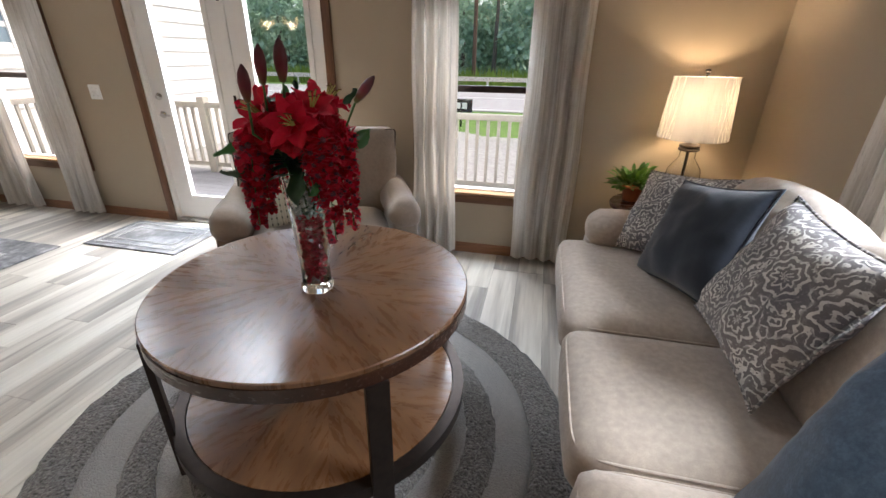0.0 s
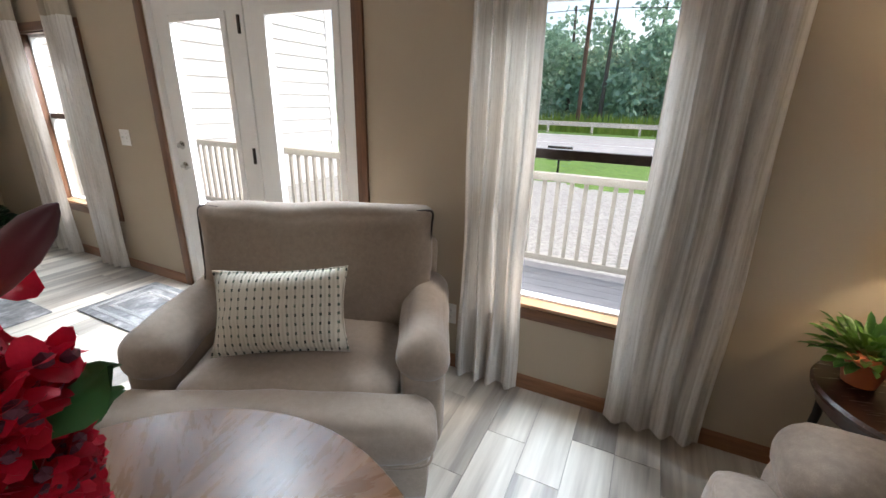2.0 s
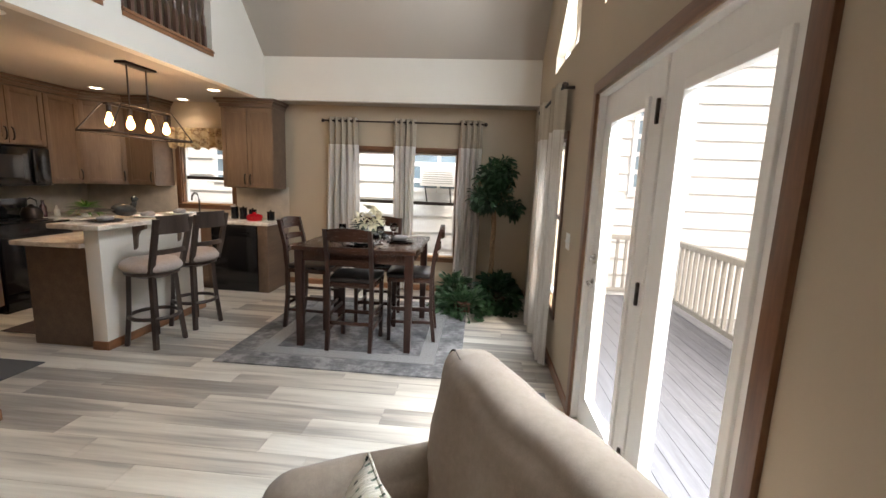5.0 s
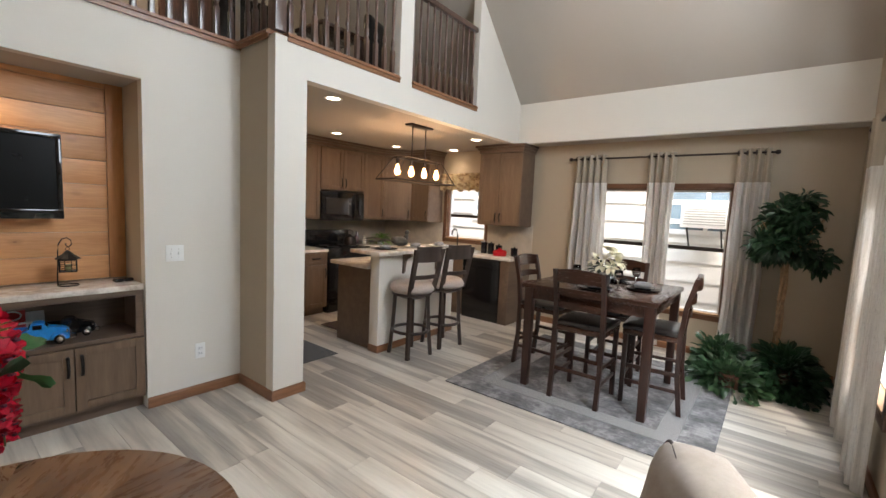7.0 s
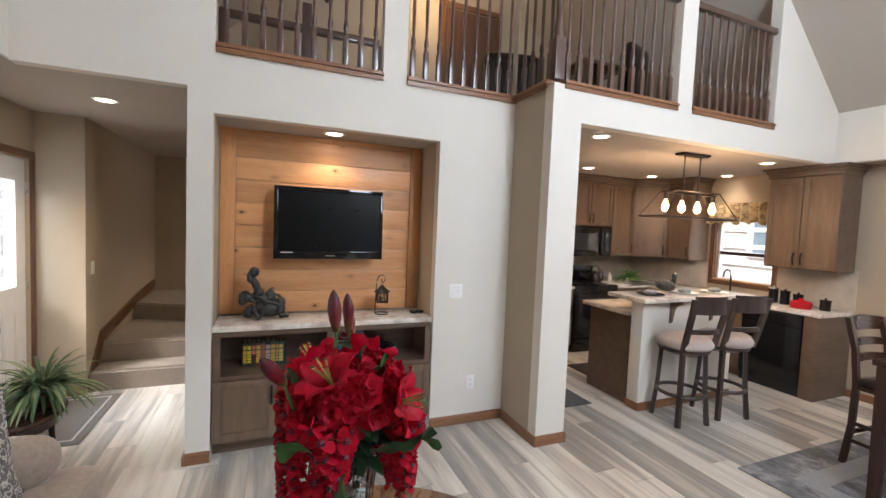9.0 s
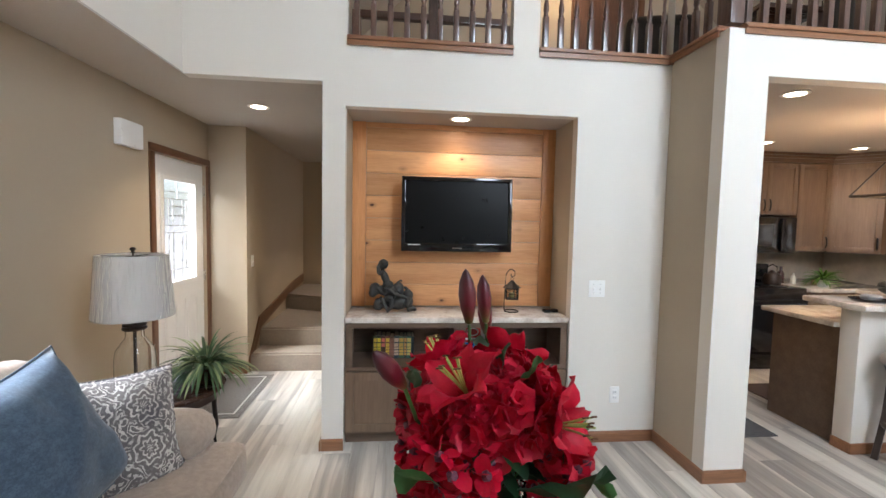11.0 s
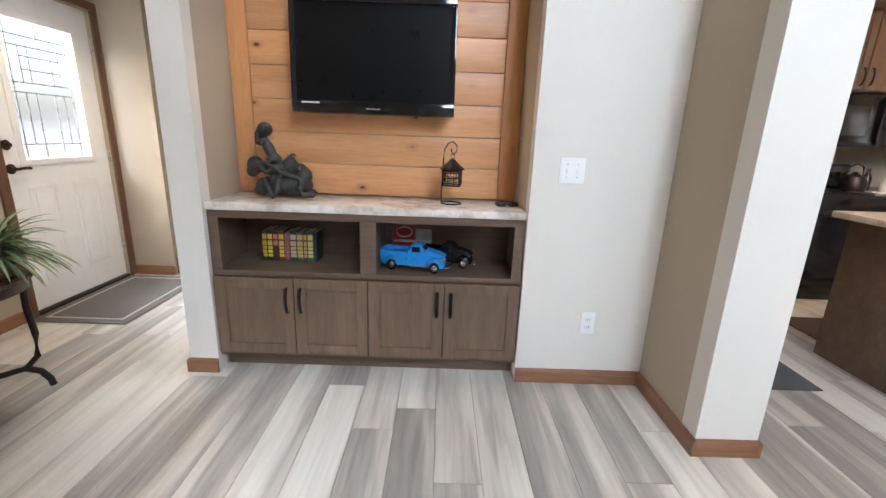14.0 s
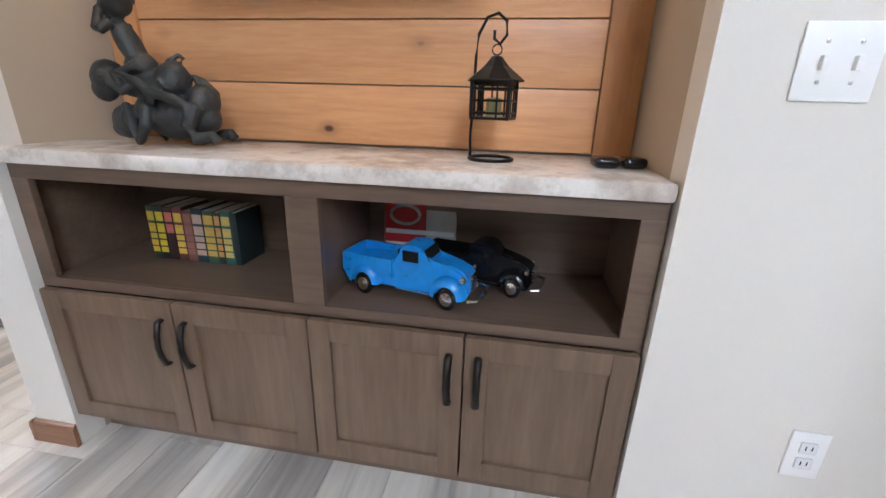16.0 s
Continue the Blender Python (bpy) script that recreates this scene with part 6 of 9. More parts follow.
def shade_mat():
    m, nt, b = nodes_of("linen_lampshade")
    v = coords(nt)
    col = ramp(nt, noise_tex(nt, coords(nt, (1, 1, 0.2)), 120, 2), [(0.35, (0.74, 0.72, 0.69)), (0.65, (0.86, 0.84, 0.81))])
    link(nt, col, b.inputs["Base Color"])
    b.inputs["Roughness"].default_value = 0.8
    tl = nt.nodes.new("ShaderNodeBsdfTranslucent")
    link(nt, col, tl.inputs["Color"])
    mx = nt.nodes.new("ShaderNodeMixShader")
    mx.inputs[0].default_value = 0.4
    link(nt, b.outputs[0], mx.inputs[1]), link(nt, tl.outputs[0], mx.inputs[2])
    link(nt, mx.outputs[0], nt.nodes["Material Output"].inputs["Surface"])
    return m


M_SHADE = shade_mat()
wr, nt, b_ = nodes_of("plastic_wrap")
b_.inputs["Base Color"].default_value = (0.9, 0.9, 0.9, 1)
b_.inputs["Roughness"].default_value = 0.1
b_.inputs["Alpha"].default_value = 0.3
M_WRAP = wr
bump(nt, b_, noise_tex(nt, coords(nt, (9, 9, 1.3)), 4, 3), 0.9, 0.03)


def table_lamp(x, y, z, label, on):
    l = thing("table_lamp", pose(x, y, z), label, "table lamp", "lamps on the end tables")
    bm = bmesh.new()
    prof = [(0.0, 0.004), (0.085, 0.004), (0.095, 0.015), (0.098, 0.05), (0.098, 0.18), (0.09, 0.225), (0.06, 0.27), (0.045, 0.29), (0.045, 0.33), (0.05, 0.335)]
    inner = [(max(0, r - 0.004), zz + (0.004 if i < 2 else 0)) for i, (r, zz) in enumerate(prof)][::-1]
    lathe(bm, prof + inner, 40, cap=False)
    part("glass_jug", bm, M_CLEAR, l, "clear glass jug body", True, 180)
    bm = bmesh.new()
    lathe(bm, [(0, 0), (0.1, 0), (0.104, 0.003), (0, 0.0035)], 32)
    part("base", bm, M_BRONZE, l, smooth=True)
    bm = bmesh.new()
    tube(bm, [(0, 0, 0.01), (0, 0, 0.34)], 0.009, 10)
    part("stem", bm, M_BRONZE, l, smooth=True)
    bm = bmesh.new()
    lathe(bm, [(0.0, 0.332), (0.056, 0.332), (0.06, 0.34), (0.056, 0.348), (0.05, 0.35), (0.058, 0.357), (0.056, 0.366), (0.04, 0.372), (0.012, 0.376), (0.012, 0.42), (0.02, 0.425), (0.02, 0.47), (0, 0.472)], 32)
    part("cap", bm, M_BRONZE, l, "dark bronze lid and socket", True, 50)
    bm = bmesh.new()
    lathe(bm, [(0.19, 0.41), (0.165, 0.74), (0.1635, 0.74), (0.1885, 0.41), (0.19, 0.41)], 64, cap=False)
    part("shade", bm, M_SHADE, l, "cream linen drum shade", True, 50)
    bm = bmesh.new()
    lathe(bm, [(0.193, 0.405), (0.168, 0.745)], 64, cap=False)
    for v in bm.verts:
        v.co.xy *= 1 + 0.006 * noise.noise(Vector((v.co.x * 30, v.co.y * 30, v.co.z * 4)))
    part("plastic_cover", bm, M_WRAP, l, "clear crinkled plastic wrap", True)
    bm = bmesh.new()
    tube(bm, [(-0.163, 0, 0.735), (0.163, 0, 0.735)], 0.0025, 6), tube(bm, [(0, -0.163, 0.735), (0, 0.163, 0.735)], 0.0025, 6)
    tube(bm, [(0, 0, 0.73), (0, 0, 0.76)], 0.004, 8)
    lathe(bm, [(0.004, 0.75), (0.014, 0.756), (0.006, 0.762), (0.016, 0.772), (0.012, 0.782), (0, 0.786)], 14)
    part("finial", bm, M_BRONZE, l, "dark bronze finial and spider", True)
    if on:
        bm = bmesh.new()
        lathe(bm, [(0, 0.475), (0.015, 0.485), (0.03, 0.53), (0.024, 0.56), (0, 0.575)], 16)
        part("bulb", bm, glow("warm_bulb", (1.0, 0.72, 0.4), 14), l, "lit warm bulb", True)
        point_lamp("lamp_light", (x, y, z + 0.6), 8 * LAMP_LIGHT, 0.04, (1.0, 0.76, 0.5))
    return l


end_table(0.96, 3.60, 15, "round dark wood end table with iron legs in the corner")
end_table(0.94, 0.27, 200, "round dark wood end table with iron legs near the entry")
table_lamp(1.07, 3.66, 0.598, "glass-jug table lamp, lit, cream shade still in plastic wrap", True)
table_lamp(1.09, 0.31, 0.598, "glass-jug table lamp, unlit, cream shade still in plastic wrap", False)


# ---- plants ----
def leaf_mat(name, a, b_, rough=0.4):
    m, nt, b = nodes_of(name)
    gi = nt.nodes.new("ShaderNodeNewGeometry")
    link(nt, ramp(nt, gi.outputs["Random Per Island"], [(0.0, a), (1.0, b_)]), b.inputs["Base Color"])
    b.inputs["Roughness"].default_value = rough
    b.inputs["Subsurface Weight"].default_value = 0.0
    tl = nt.nodes.new("ShaderNodeBsdfTranslucent")
    tl.inputs["Color"].default_value = (*b_, 1)
    mx = nt.nodes.new("ShaderNodeMixShader")
    mx.inputs[0].default_value = 0.2
    link(nt, b.outputs[0], mx.inputs[1]), link(nt, tl.outputs[0], mx.inputs[2])
    link(nt, mx.outputs[0], nt.nodes["Material Output"].inputs["Surface"])
    return m


M_LEAF = leaf_mat("bright_green_leaf", (0.05, 0.15, 0.025), (0.14, 0.3, 0.05))
M_LEAFD = leaf_mat("dark_green_leaf", (0.008, 0.03, 0.012), (0.025, 0.075, 0.03))
M_LEAFG = leaf_mat("grey_green_leaf", (0.03, 0.08, 0.03), (0.13, 0.2, 0.1))
M_LEAFL = leaf_mat("cream_edge_leaf", (0.18, 0.27, 0.1), (0.4, 0.46, 0.25))


def blade(bm, base, direction, length, width, droop=0.5, curl=0.15, segs=5, roll=0.0, tip=0.0):
    """A leaf or petal: a folded, drooping strip with a pointed tip."""
    d = Vector(direction).normalized()
    side = d.cross(Vector((0, 0, 1)))
    if side.length < 0.05:
        side = Vector((1, 0, 0))
    side.normalize()
    side = Matrix.Rotation(roll, 3, d) @ side
    p = Vector(base)
    step = length / segs
    prev = None
    for i in range(segs + 1):
        t = i / segs
        w = width * (math.sin(math.pi * min(1, (t * 0.86 + 0.1))) ** 0.8) if i < segs else tip * width
        up = side.cross(d)
        row = [bm.verts.new(p - side * w / 2 + up * curl * w), bm.verts.new(p), bm.verts.new(p + side * w / 2 + up * curl * w)]
        if prev:
            bm.faces.new((prev[0], prev[1], row[1], row[0])), bm.faces.new((prev[1], prev[2], row[2], row[1]))
        prev = row
        p = p + d * step
        d = (d + Vector((0, 0, -droop / segs))).normalized()


def rnd_dir(rnd, zmin=-0.2, zmax=1.0):
    a, z = rnd.uniform(0, 2 * math.pi), rnd.uniform(zmin, zmax)
    r = math.sqrt(max(0, 1 - z * z))
    return Vector((r * math.cos(a), r * math.sin(a), z))


M_IVY = leaf_mat("ivy_leaf", (0.012, 0.045, 0.014), (0.07, 0.14, 0.065))
M_POT, M_POT2 = plain("terracotta", (0.4, 0.12, 0.05), 0.6), plain("woven_brown_pot", (0.09, 0.035, 0.022), 0.6, var=0.4, scale=60)
pp = thing("potted_plant", pose(0.80, 3.66, 0.598), "bright green leafy plant in a small terracotta pot", "potted plant")
bm = bmesh.new()
lathe(bm, [(0, 0), (0.045, 0), (0.06, 0.075), (0.066, 0.076), (0.066, 0.09), (0.058, 0.09), (0.055, 0.08), (0, 0.078)], 24)
part("pot", bm, M_POT, pp, smooth=True)
bm = bmesh.new()
rnd = random.Random(21)
for k in range(210):
    d = rnd_dir(rnd, -0.1, 0.9)
    b0 = Vector((0, 0, 0.09)) + Vector((d.x * 0.13, d.y * 0.13, max(0.0, d.z) * 0.12)) * rnd.uniform(0.3, 1.0)
    blade(bm, b0, d + Vector((0, 0, 0.3)), rnd.uniform(0.05, 0.085), rnd.uniform(0.022, 0.036), 0.7, 0.2, 4, rnd.uniform(-0.6, 0.6))
tagged(part("foliage", bm, M_LEAF, pp, "bright green pointed leaves", True, 180), kind="stuff")

sp = thing("spider_plant", pose(0.76, 0.22, 0.598), "variegated green spider plant in a woven brown pot", "potted plant")
bm = bmesh.new()
lathe(bm, [(0, 0), (0.06, 0), (0.065, 0.01), (0.07, 0.02), (0.068, 0.028), (0.078, 0.04), (0.075, 0.048), (0.083, 0.06), (0.08, 0.068), (0.088, 0.085), (0.08, 0.09), (0, 0.08)], 24)
part("pot", bm, M_POT2, sp, smooth=True, angle=50)
bm, bm2 = bmesh.new(), bmesh.new()
for k in range(190):
    d = rnd_dir(rnd, 0.05, 0.95)
    blade(bm if k % 3 else bm2, (d.x * 0.03, d.y * 0.03, 0.085), d, rnd.uniform(0.16, 0.31), rnd.uniform(0.011, 0.019), 1.6, 0.25, 7)
for k in range(120):
    d = rnd_dir(rnd, 0.0, 0.8)
    blade(bm, Vector((d.x, d.y, 0.0)) * rnd.uniform(0.03, 0.12) + Vector((0, 0, 0.1 + rnd.uniform(0, 0.07))), d, rnd.uniform(0.03, 0.05), rnd.uniform(0.018, 0.028), 0.6, 0.2, 3, rnd.uniform(-1, 1))
tagged(part("foliage", bm, M_LEAFG, sp, "arching grey-green leaves", True, 180), kind="stuff")
tagged(part("pale_foliage", bm2, M_LEAFL, sp, "cream-edged arching leaves", True, 180), kind="stuff")

# ficus tree in the corner, with ivy at its foot
ft = thing("artificial_tree", pose(-5.55, 3.42, 0), "dark green artificial ficus tree with a pale bare trunk", "artificial tree")
bm = bmesh.new()
for ph in (0, 2.1, 4.2):
    tube(bm, [(0.02 * math.cos(ph + zz * 6), 0.02 * math.sin(ph + zz * 6), zz) for zz in [0.12 + k * 0.1 for k in range(12)]], 0.014, 8)
for k in range(14):
    d = rnd_dir(rnd, 0.1, 0.9)
    tube(bm, [(0, 0, 1.15), (d.x * 0.12, d.y * 0.12, 1.3 + d.z * 0.1), (d.x * 0.27, d.y * 0.27, 1.45 + d.z * 0.3)], 0.009, 6, r_end=0.003)
part("trunk", bm, plain("pale_bark", (0.28, 0.17, 0.09), 0.8, var=0.3, scale=20), ft, "twisted pale brown stems", True)
bm = bmesh.new()
lathe(bm, [(0, 0), (0.12, 0), (0.15, 0.16), (0.14, 0.165), (0, 0.14)], 24)
part("pot", bm, M_POT2, ft, smooth=True)
bm = bmesh.new()
clumps = [(rnd_dir(rnd, -0.9, 1.0), rnd.uniform(0.55, 1.1)) for _ in range(46)]
for d, s in clumps:
    low = d.z < 0.25
    c = Vector((d.x * (0.28 if low else 0.21) * s, d.y * (0.26 if low else 0.2) * s, (1.33 + d.z * 0.22 * s) if low else (1.42 + d.z * 0.36 * s)))
    for k in range(46):
        e = rnd_dir(rnd, -1, 1)
        blade(bm, c + e * rnd.uniform(0.02, 0.1), e + Vector((0, 0, -0.35)), rnd.uniform(0.06, 0.105), rnd.uniform(0.028, 0.046), 0.7, 0.15, 3, rnd.uniform(-1, 1))
tagged(part("crown", bm, M_LEAFD, ft, "dense dark green leaves", False), kind="stuff")
for i, (ix, iy, sx, sy, h, m_, nl) in enumerate(((-5.2, 3.1, 0.34, 0.34, 0.22, M_IVY, 620), (-5.5, 2.98, 0.28, 0.22, 0.34, M_IVY, 600), (-5.45, 3.5, 0.38, 0.28, 0.4, M_LEAFD, 1300))):
    iv = thing("ivy_plant", pose(ix, iy, 0), ("bright green trailing ivy plant on the floor", "grey-green variegated ivy on the floor", "dark green bushy fern mass below the tree")[i], "plant", "")
    bm = bmesh.new()
    lathe(bm, [(0, 0), (0.09, 0), (0.11, 0.12), (0, 0.11)], 16)
    part("pot", bm, M_POT2, iv, smooth=True)
    bm = bmesh.new()
    for k in range(nl):
        d = rnd_dir(rnd, 0, 1)
        q = rnd.uniform(0.35, 1) ** 0.6
        lump = 1 + 0.4 * noise.noise(Vector((d.x * 2.2, d.y * 2.2, d.z * 2 + i * 7)))
        p = Vector((d.x * sx * q * lump, d.y * sy * q * lump, 0.02 + d.z * h * q))
        p.z = max(0.015, p.z + 0.09 * noise.noise(p * 9))
        blade(bm, p, d + Vector((0, 0, -0.3)), rnd.uniform(0.05, 0.095), rnd.uniform(0.036, 0.062), 0.6, 0.15, 3, rnd.uniform(-1.2, 1.2))
    tagged(part("foliage", bm, m_, iv, smooth=False), kind="stuff")


# ---- dining set ----
DX0, DX1, DY0, DY1 = -4.86, -3.83, 1.66, 2.72
dt = thing("dining_table", pose((DX0 + DX1) / 2, (DY0 + DY1) / 2, 0.015), "square espresso counter-height dining table on the grey rug", "dining table")
w = (DX1 - DX0) / 2
bm = bmesh.new()
box(bm, -w - 0.01, w + 0.01, -w - 0.02, w + 0.02, 0.865, 0.9, 0.006)
part("tabletop", bm, M_DARKX, dt, smooth=True, angle=40)
for q in ((-w + 0.06, w - 0.06, -w + 0.02, -w + 0.04), (-w + 0.06, w - 0.06, w - 0.04, w - 0.02), (-w + 0.02, -w + 0.04, -w + 0.06, w - 0.06), (w - 0.04, w - 0.02, -w + 0.06, w - 0.06)):
    boxpart("apron", (*q, 0.775, 0.8645), M_DARKX, dt)
for sx in (-1, 1):
    for sy in (-1, 1):
        bm = bmesh.new()
        box(bm, -0.035, 0.035, -0.035, 0.035, 0, 0.864, 0.004)
        for v in bm.verts:
            if v.co.z < 0.3:
                v.co.x *= 0.8
                v.co.y *= 0.8
        part("leg", bm, M_DARK, dt, smooth=True, angle=40, m=pose(sx * (w - 0.035), sy * (w - 0.035), 0))

M_SEAT = plain("black_vinyl_seat", (0.015, 0.012, 0.012), 0.3, var=0.2)


def dining_chair():
    """Sits facing local -y, its back at +y; origin on the floor below the seat."""
    c = thing("dining_chair", pose(0, 0, 0), "espresso ladder-back dining chair with a black padded seat", "chair", "chairs round the dining table")
    for s in (-1, 1):
        bm = bmesh.new()
        pts = [(s * 0.19, 0.24, 0.0), (s * 0.19, 0.205, 0.3), (s * 0.19, 0.2, 0.6), (s * 0.19, 0.225, 0.85), (s * 0.19, 0.28, 1.07)]
        for a, b in zip(pts, pts[1:]):
            vs = box(bm, -0.017, 0.017, -0.017, 0.017, 0, 1)
            for v in vs:
                t = v.co.z
                v.co = Vector((v.co.x + a[0], v.co.y + a[1] + (b[1] - a[1]) * t, a[2] + (b[2] - a[2]) * t))
        part("back_post", bm, M_DARK, c)
        boxpart("front_leg", (s * 0.185 - 0.018, s * 0.185 + 0.018, -0.2, -0.165, 0, 0.6), M_DARK, c)
        for z in (0.17, 0.3):
            boxpart("side_stretcher", (s * 0.187 - 0.009, s * 0.187 + 0.009, -0.165, 0.205, z, z + 0.028), M_DARK, c)
    boxpart("front_stretcher", (-0.17, 0.17, -0.19, -0.172, 0.21, 0.245), M_DARKX, c)
    boxpart("back_stretcher", (-0.175, 0.175, 0.2, 0.217, 0.23, 0.26), M_DARKX, c)
    boxpart("seat_frame", (-0.205, 0.205, -0.205, 0.215, 0.565, 0.605), M_DARKX, c)
    bm = bmesh.new()
    soft(bm, (0.42, 0.42, 0.045), 0.018, 0.01, 6, pose(0, -0.005, 0.627))
    part("seat", bm, M_SEAT, c, "black padded vinyl seat", True, 180)
    for z, y, h in ((0.78, 0.215, 0.05), (0.89, 0.238, 0.05), (1.02, 0.268, 0.09)):
        bm = bmesh.new()
        n = 8
        rows = []
        for i in range(n + 1):
            x = -0.175 + 0.35 * i / n
            dy = 0.03 * (1 - (x / 0.175) ** 2)
            dz = 0.02 * (1 - (x / 0.175) ** 2) if h > 0.06 else 0.008 * (1 - (x / 0.175) ** 2)
            rows.append([bm.verts.new((x, y + dy + o, z + q + (dz if q > 0 else 0))) for o, q in ((-0.009, -h / 2), (0.009, -h / 2), (0.009, h / 2), (-0.009, h / 2))])
        for a, b in zip(rows, rows[1:]):
            for k in range(4):
                bm.faces.new((a[k], a[(k + 1) % 4], b[(k + 1) % 4], b[k]))
        bm.faces.new(rows[0]), bm.faces.new(rows[-1][::-1])
        part("back_slat", bm, M_DARKX, c, smooth=True, angle=40)
    return c


dc = dining_chair()
dc.matrix_basis = pose(-4.02, 2.17, 0.015, 0, 0, -90)
for m in (pose(-4.32, 2.62, 0.015, 0, 0, 4), pose(-4.70, 2.2, 0.015, 0, 0, 92), pose(-4.45, 1.62, 0.015, 0, 0, 176)):
    copy_thing(dc, m)

# table settings
M_PLATED = plain("dark_glazed_plate", (0.03, 0.035, 0.04), 0.15, var=0.1)
M_NAPK = fabric("grey_napkin", (0.22, 0.22, 0.23))
for k, (x, y, r) in enumerate(((-4.05, 2.2, 0), (-4.35, 2.5, 90), (-4.65, 2.2, 180), (-4.35, 1.88, 270))):
    s = thing("place_setting", pose(x, y, 0.916, 0, 0, r), "dark plate stack with a grey napkin on the dining table", "plate", "place settings")
    bm = bmesh.new()
    lathe(bm, [(0, 0), (0.08, 0.0), (0.135, 0.014), (0.138, 0.018), (0.08, 0.006), (0, 0.006)], 32)
    part("dinner_plate", bm, M_PLATED, s, smooth=True)
    bm = bmesh.new()
    lathe(bm, [(0, 0.009), (0.06, 0.009), (0.1, 0.024), (0.102, 0.028), (0.06, 0.014), (0, 0.014)], 32)
    part("side_plate", bm, M_PLATED, s, smooth=True)
    bm = bmesh.new()
    soft(bm, (0.13, 0.06, 0.04), 0.02, 0.01, 5, pose(0, 0, 0.042), wob=0.006, seed=k)
    part("napkin", bm, M_NAPK, s, smooth=True, angle=180)
    g = thing("wine_glass", pose(x, y, 0.916) @ pose(0, 0, 0, 0, 0, r) @ pose(-0.1, 0.15, 0), "clear stemmed glass on the dining table", "glass", "table glasses")
    bm = bmesh.new()
    lathe(bm, [(0.032, 0), (0.032, 0.003), (0.005, 0.008), (0.004, 0.07), (0.025, 0.09), (0.036, 0.12), (0.032, 0.165), (0.030, 0.165), (0.034, 0.12), (0.022, 0.093), (0, 0.085)], 20, cap=False)
    part("bowl", bm, M_CLEAR, g, smooth=True, angle=180)
vb = thing("lily_centrepiece", pose(-4.35, 2.17, 0.916), "cream white lilies with dark leaves in a low grey pot", "flower arrangement")
bm = bmesh.new()
lathe(bm, [(0, 0), (0.05, 0), (0.06, 0.1), (0.055, 0.1), (0, 0.09)], 20)
part("pot", bm, plain("grey_ceramic", (0.2, 0.2, 0.21), 0.4), vb, smooth=True, angle=50)
M_CREAM = leaf_mat("cream_petal", (0.72, 0.68, 0.5), (0.85, 0.82, 0.68), 0.5)
rnd = random.Random(31)
for k in range(13):
    d = rnd_dir(rnd, 0.05, 1.0)
    c = Vector((d.x * 0.13, d.y * 0.13, 0.15 + d.z * 0.16))
    bm = bmesh.new()
    ax = (d + Vector((0, 0, 0.4))).normalized()
    q = ax.to_track_quat("Z", "Y")
    bmesh.ops.create_icosphere(bm, subdivisions=1, radius=0.009, matrix=Matrix.Translation(c))
    lo = part("lily", bm, M_CREAM, vb, "open cream lily", True, 180)
    for p in range(6):
        a = p * math.pi / 3
        v = q @ Vector((math.cos(a), math.sin(a), 0.75))
        bm = bmesh.new()
        blade(bm, c, v, 0.085, 0.042, 0.9, 0.15, 5, 0)
        part("petal", bm, M_CREAM, lo, "", True, 180)
bm = bmesh.new()
for k in range(60):
    d = rnd_dir(rnd, -0.1, 0.8)
    blade(bm, d * 0.05 + Vector((0, 0, 0.12)), d, rnd.uniform(0.09, 0.15), 0.03, 0.6, 0.15, 4)
tagged(part("foliage", bm, M_LEAFD, vb, "dark green leaves", True, 180), kind="stuff")

# ---- kitchen ----
def cabinet(name, m, w, d, h, doors, label, z0=0.1, pull_up=True, drawers=False, crown=False, two=None):
    """Front faces local -y at y = 0; body behind it."""
    c = thing(name, m, label, "kitchen cabinet", "kitchen cabinets")
    bm = bmesh.new()
    box(bm, 0, w, 0.002, d, z0, h)
    if z0 == 0.1:
        box(bm, 0, w, 0.07, d, 0, 0.0995)
    if crown:
        for i, (o, a, b) in enumerate(((0.012, h, h + 0.045), (0.03, h + 0.0455, h + 0.075), (0.055, h + 0.0755, h + 0.105))):
            box(bm, -o, w + o, -o - 0.02, d, a, b, 0.004)
    part("body", bm, M_CABX, c)
    if doors:
        dw = w / doors
        top = h - 0.012 - (0.16 if drawers else 0)
        for i in range(doors):
            hh = top - z0 - 0.012
            shaker(c, dw - 0.008, hh, pose((i + 0.5) * dw, 0, z0 + 0.012 + hh / 2), M_CAB, 1 if i % 2 == 0 else -1, None if z0 < 0.5 else -hh / 2 + 0.1)
            if drawers:
                shaker(c, dw - 0.008, 0.14, pose((i + 0.5) * dw, 0, h - 0.082), M_CAB, 2, 0, name="drawer")
    return c


R180, RW90 = 180, 90
KF, KU, KWF = -1.47, -1.76, -5.45       # fronts of base and wall units
cabinet("base_cabinet", pose(-3.02, KF, 0, 0, 0, 180), 1.06, 0.92, 0.862, 3, "grey-brown base cabinet with a drawer beside the stove", drawers=True)
cabinet("base_cabinet", pose(-4.87, KF, 0, 0, 0, 180), 1.17, 0.92, 0.862, 1, "grey-brown corner base cabinet")
cabinet("base_cabinet", pose(KWF, -1.47 + 0.002, 0, 0, 0, 90), 1.33, 0.59, 0.862, 2, "grey-brown sink base cabinet under the window")
ep = thing("filler_cabinet", pose(0, 0, 0), "narrow grey-brown filler cabinet at the end of the counter", "kitchen cabinet", "kitchen cabinets")
boxpart("body", (-6.045, -5.44, 0.47, 0.60, 0.0, 0.862), M_CABX, ep)
M_APPL = plain("gloss_black_appliance", (0.01, 0.01, 0.011), 0.12, var=0.05, bumps=0.02)
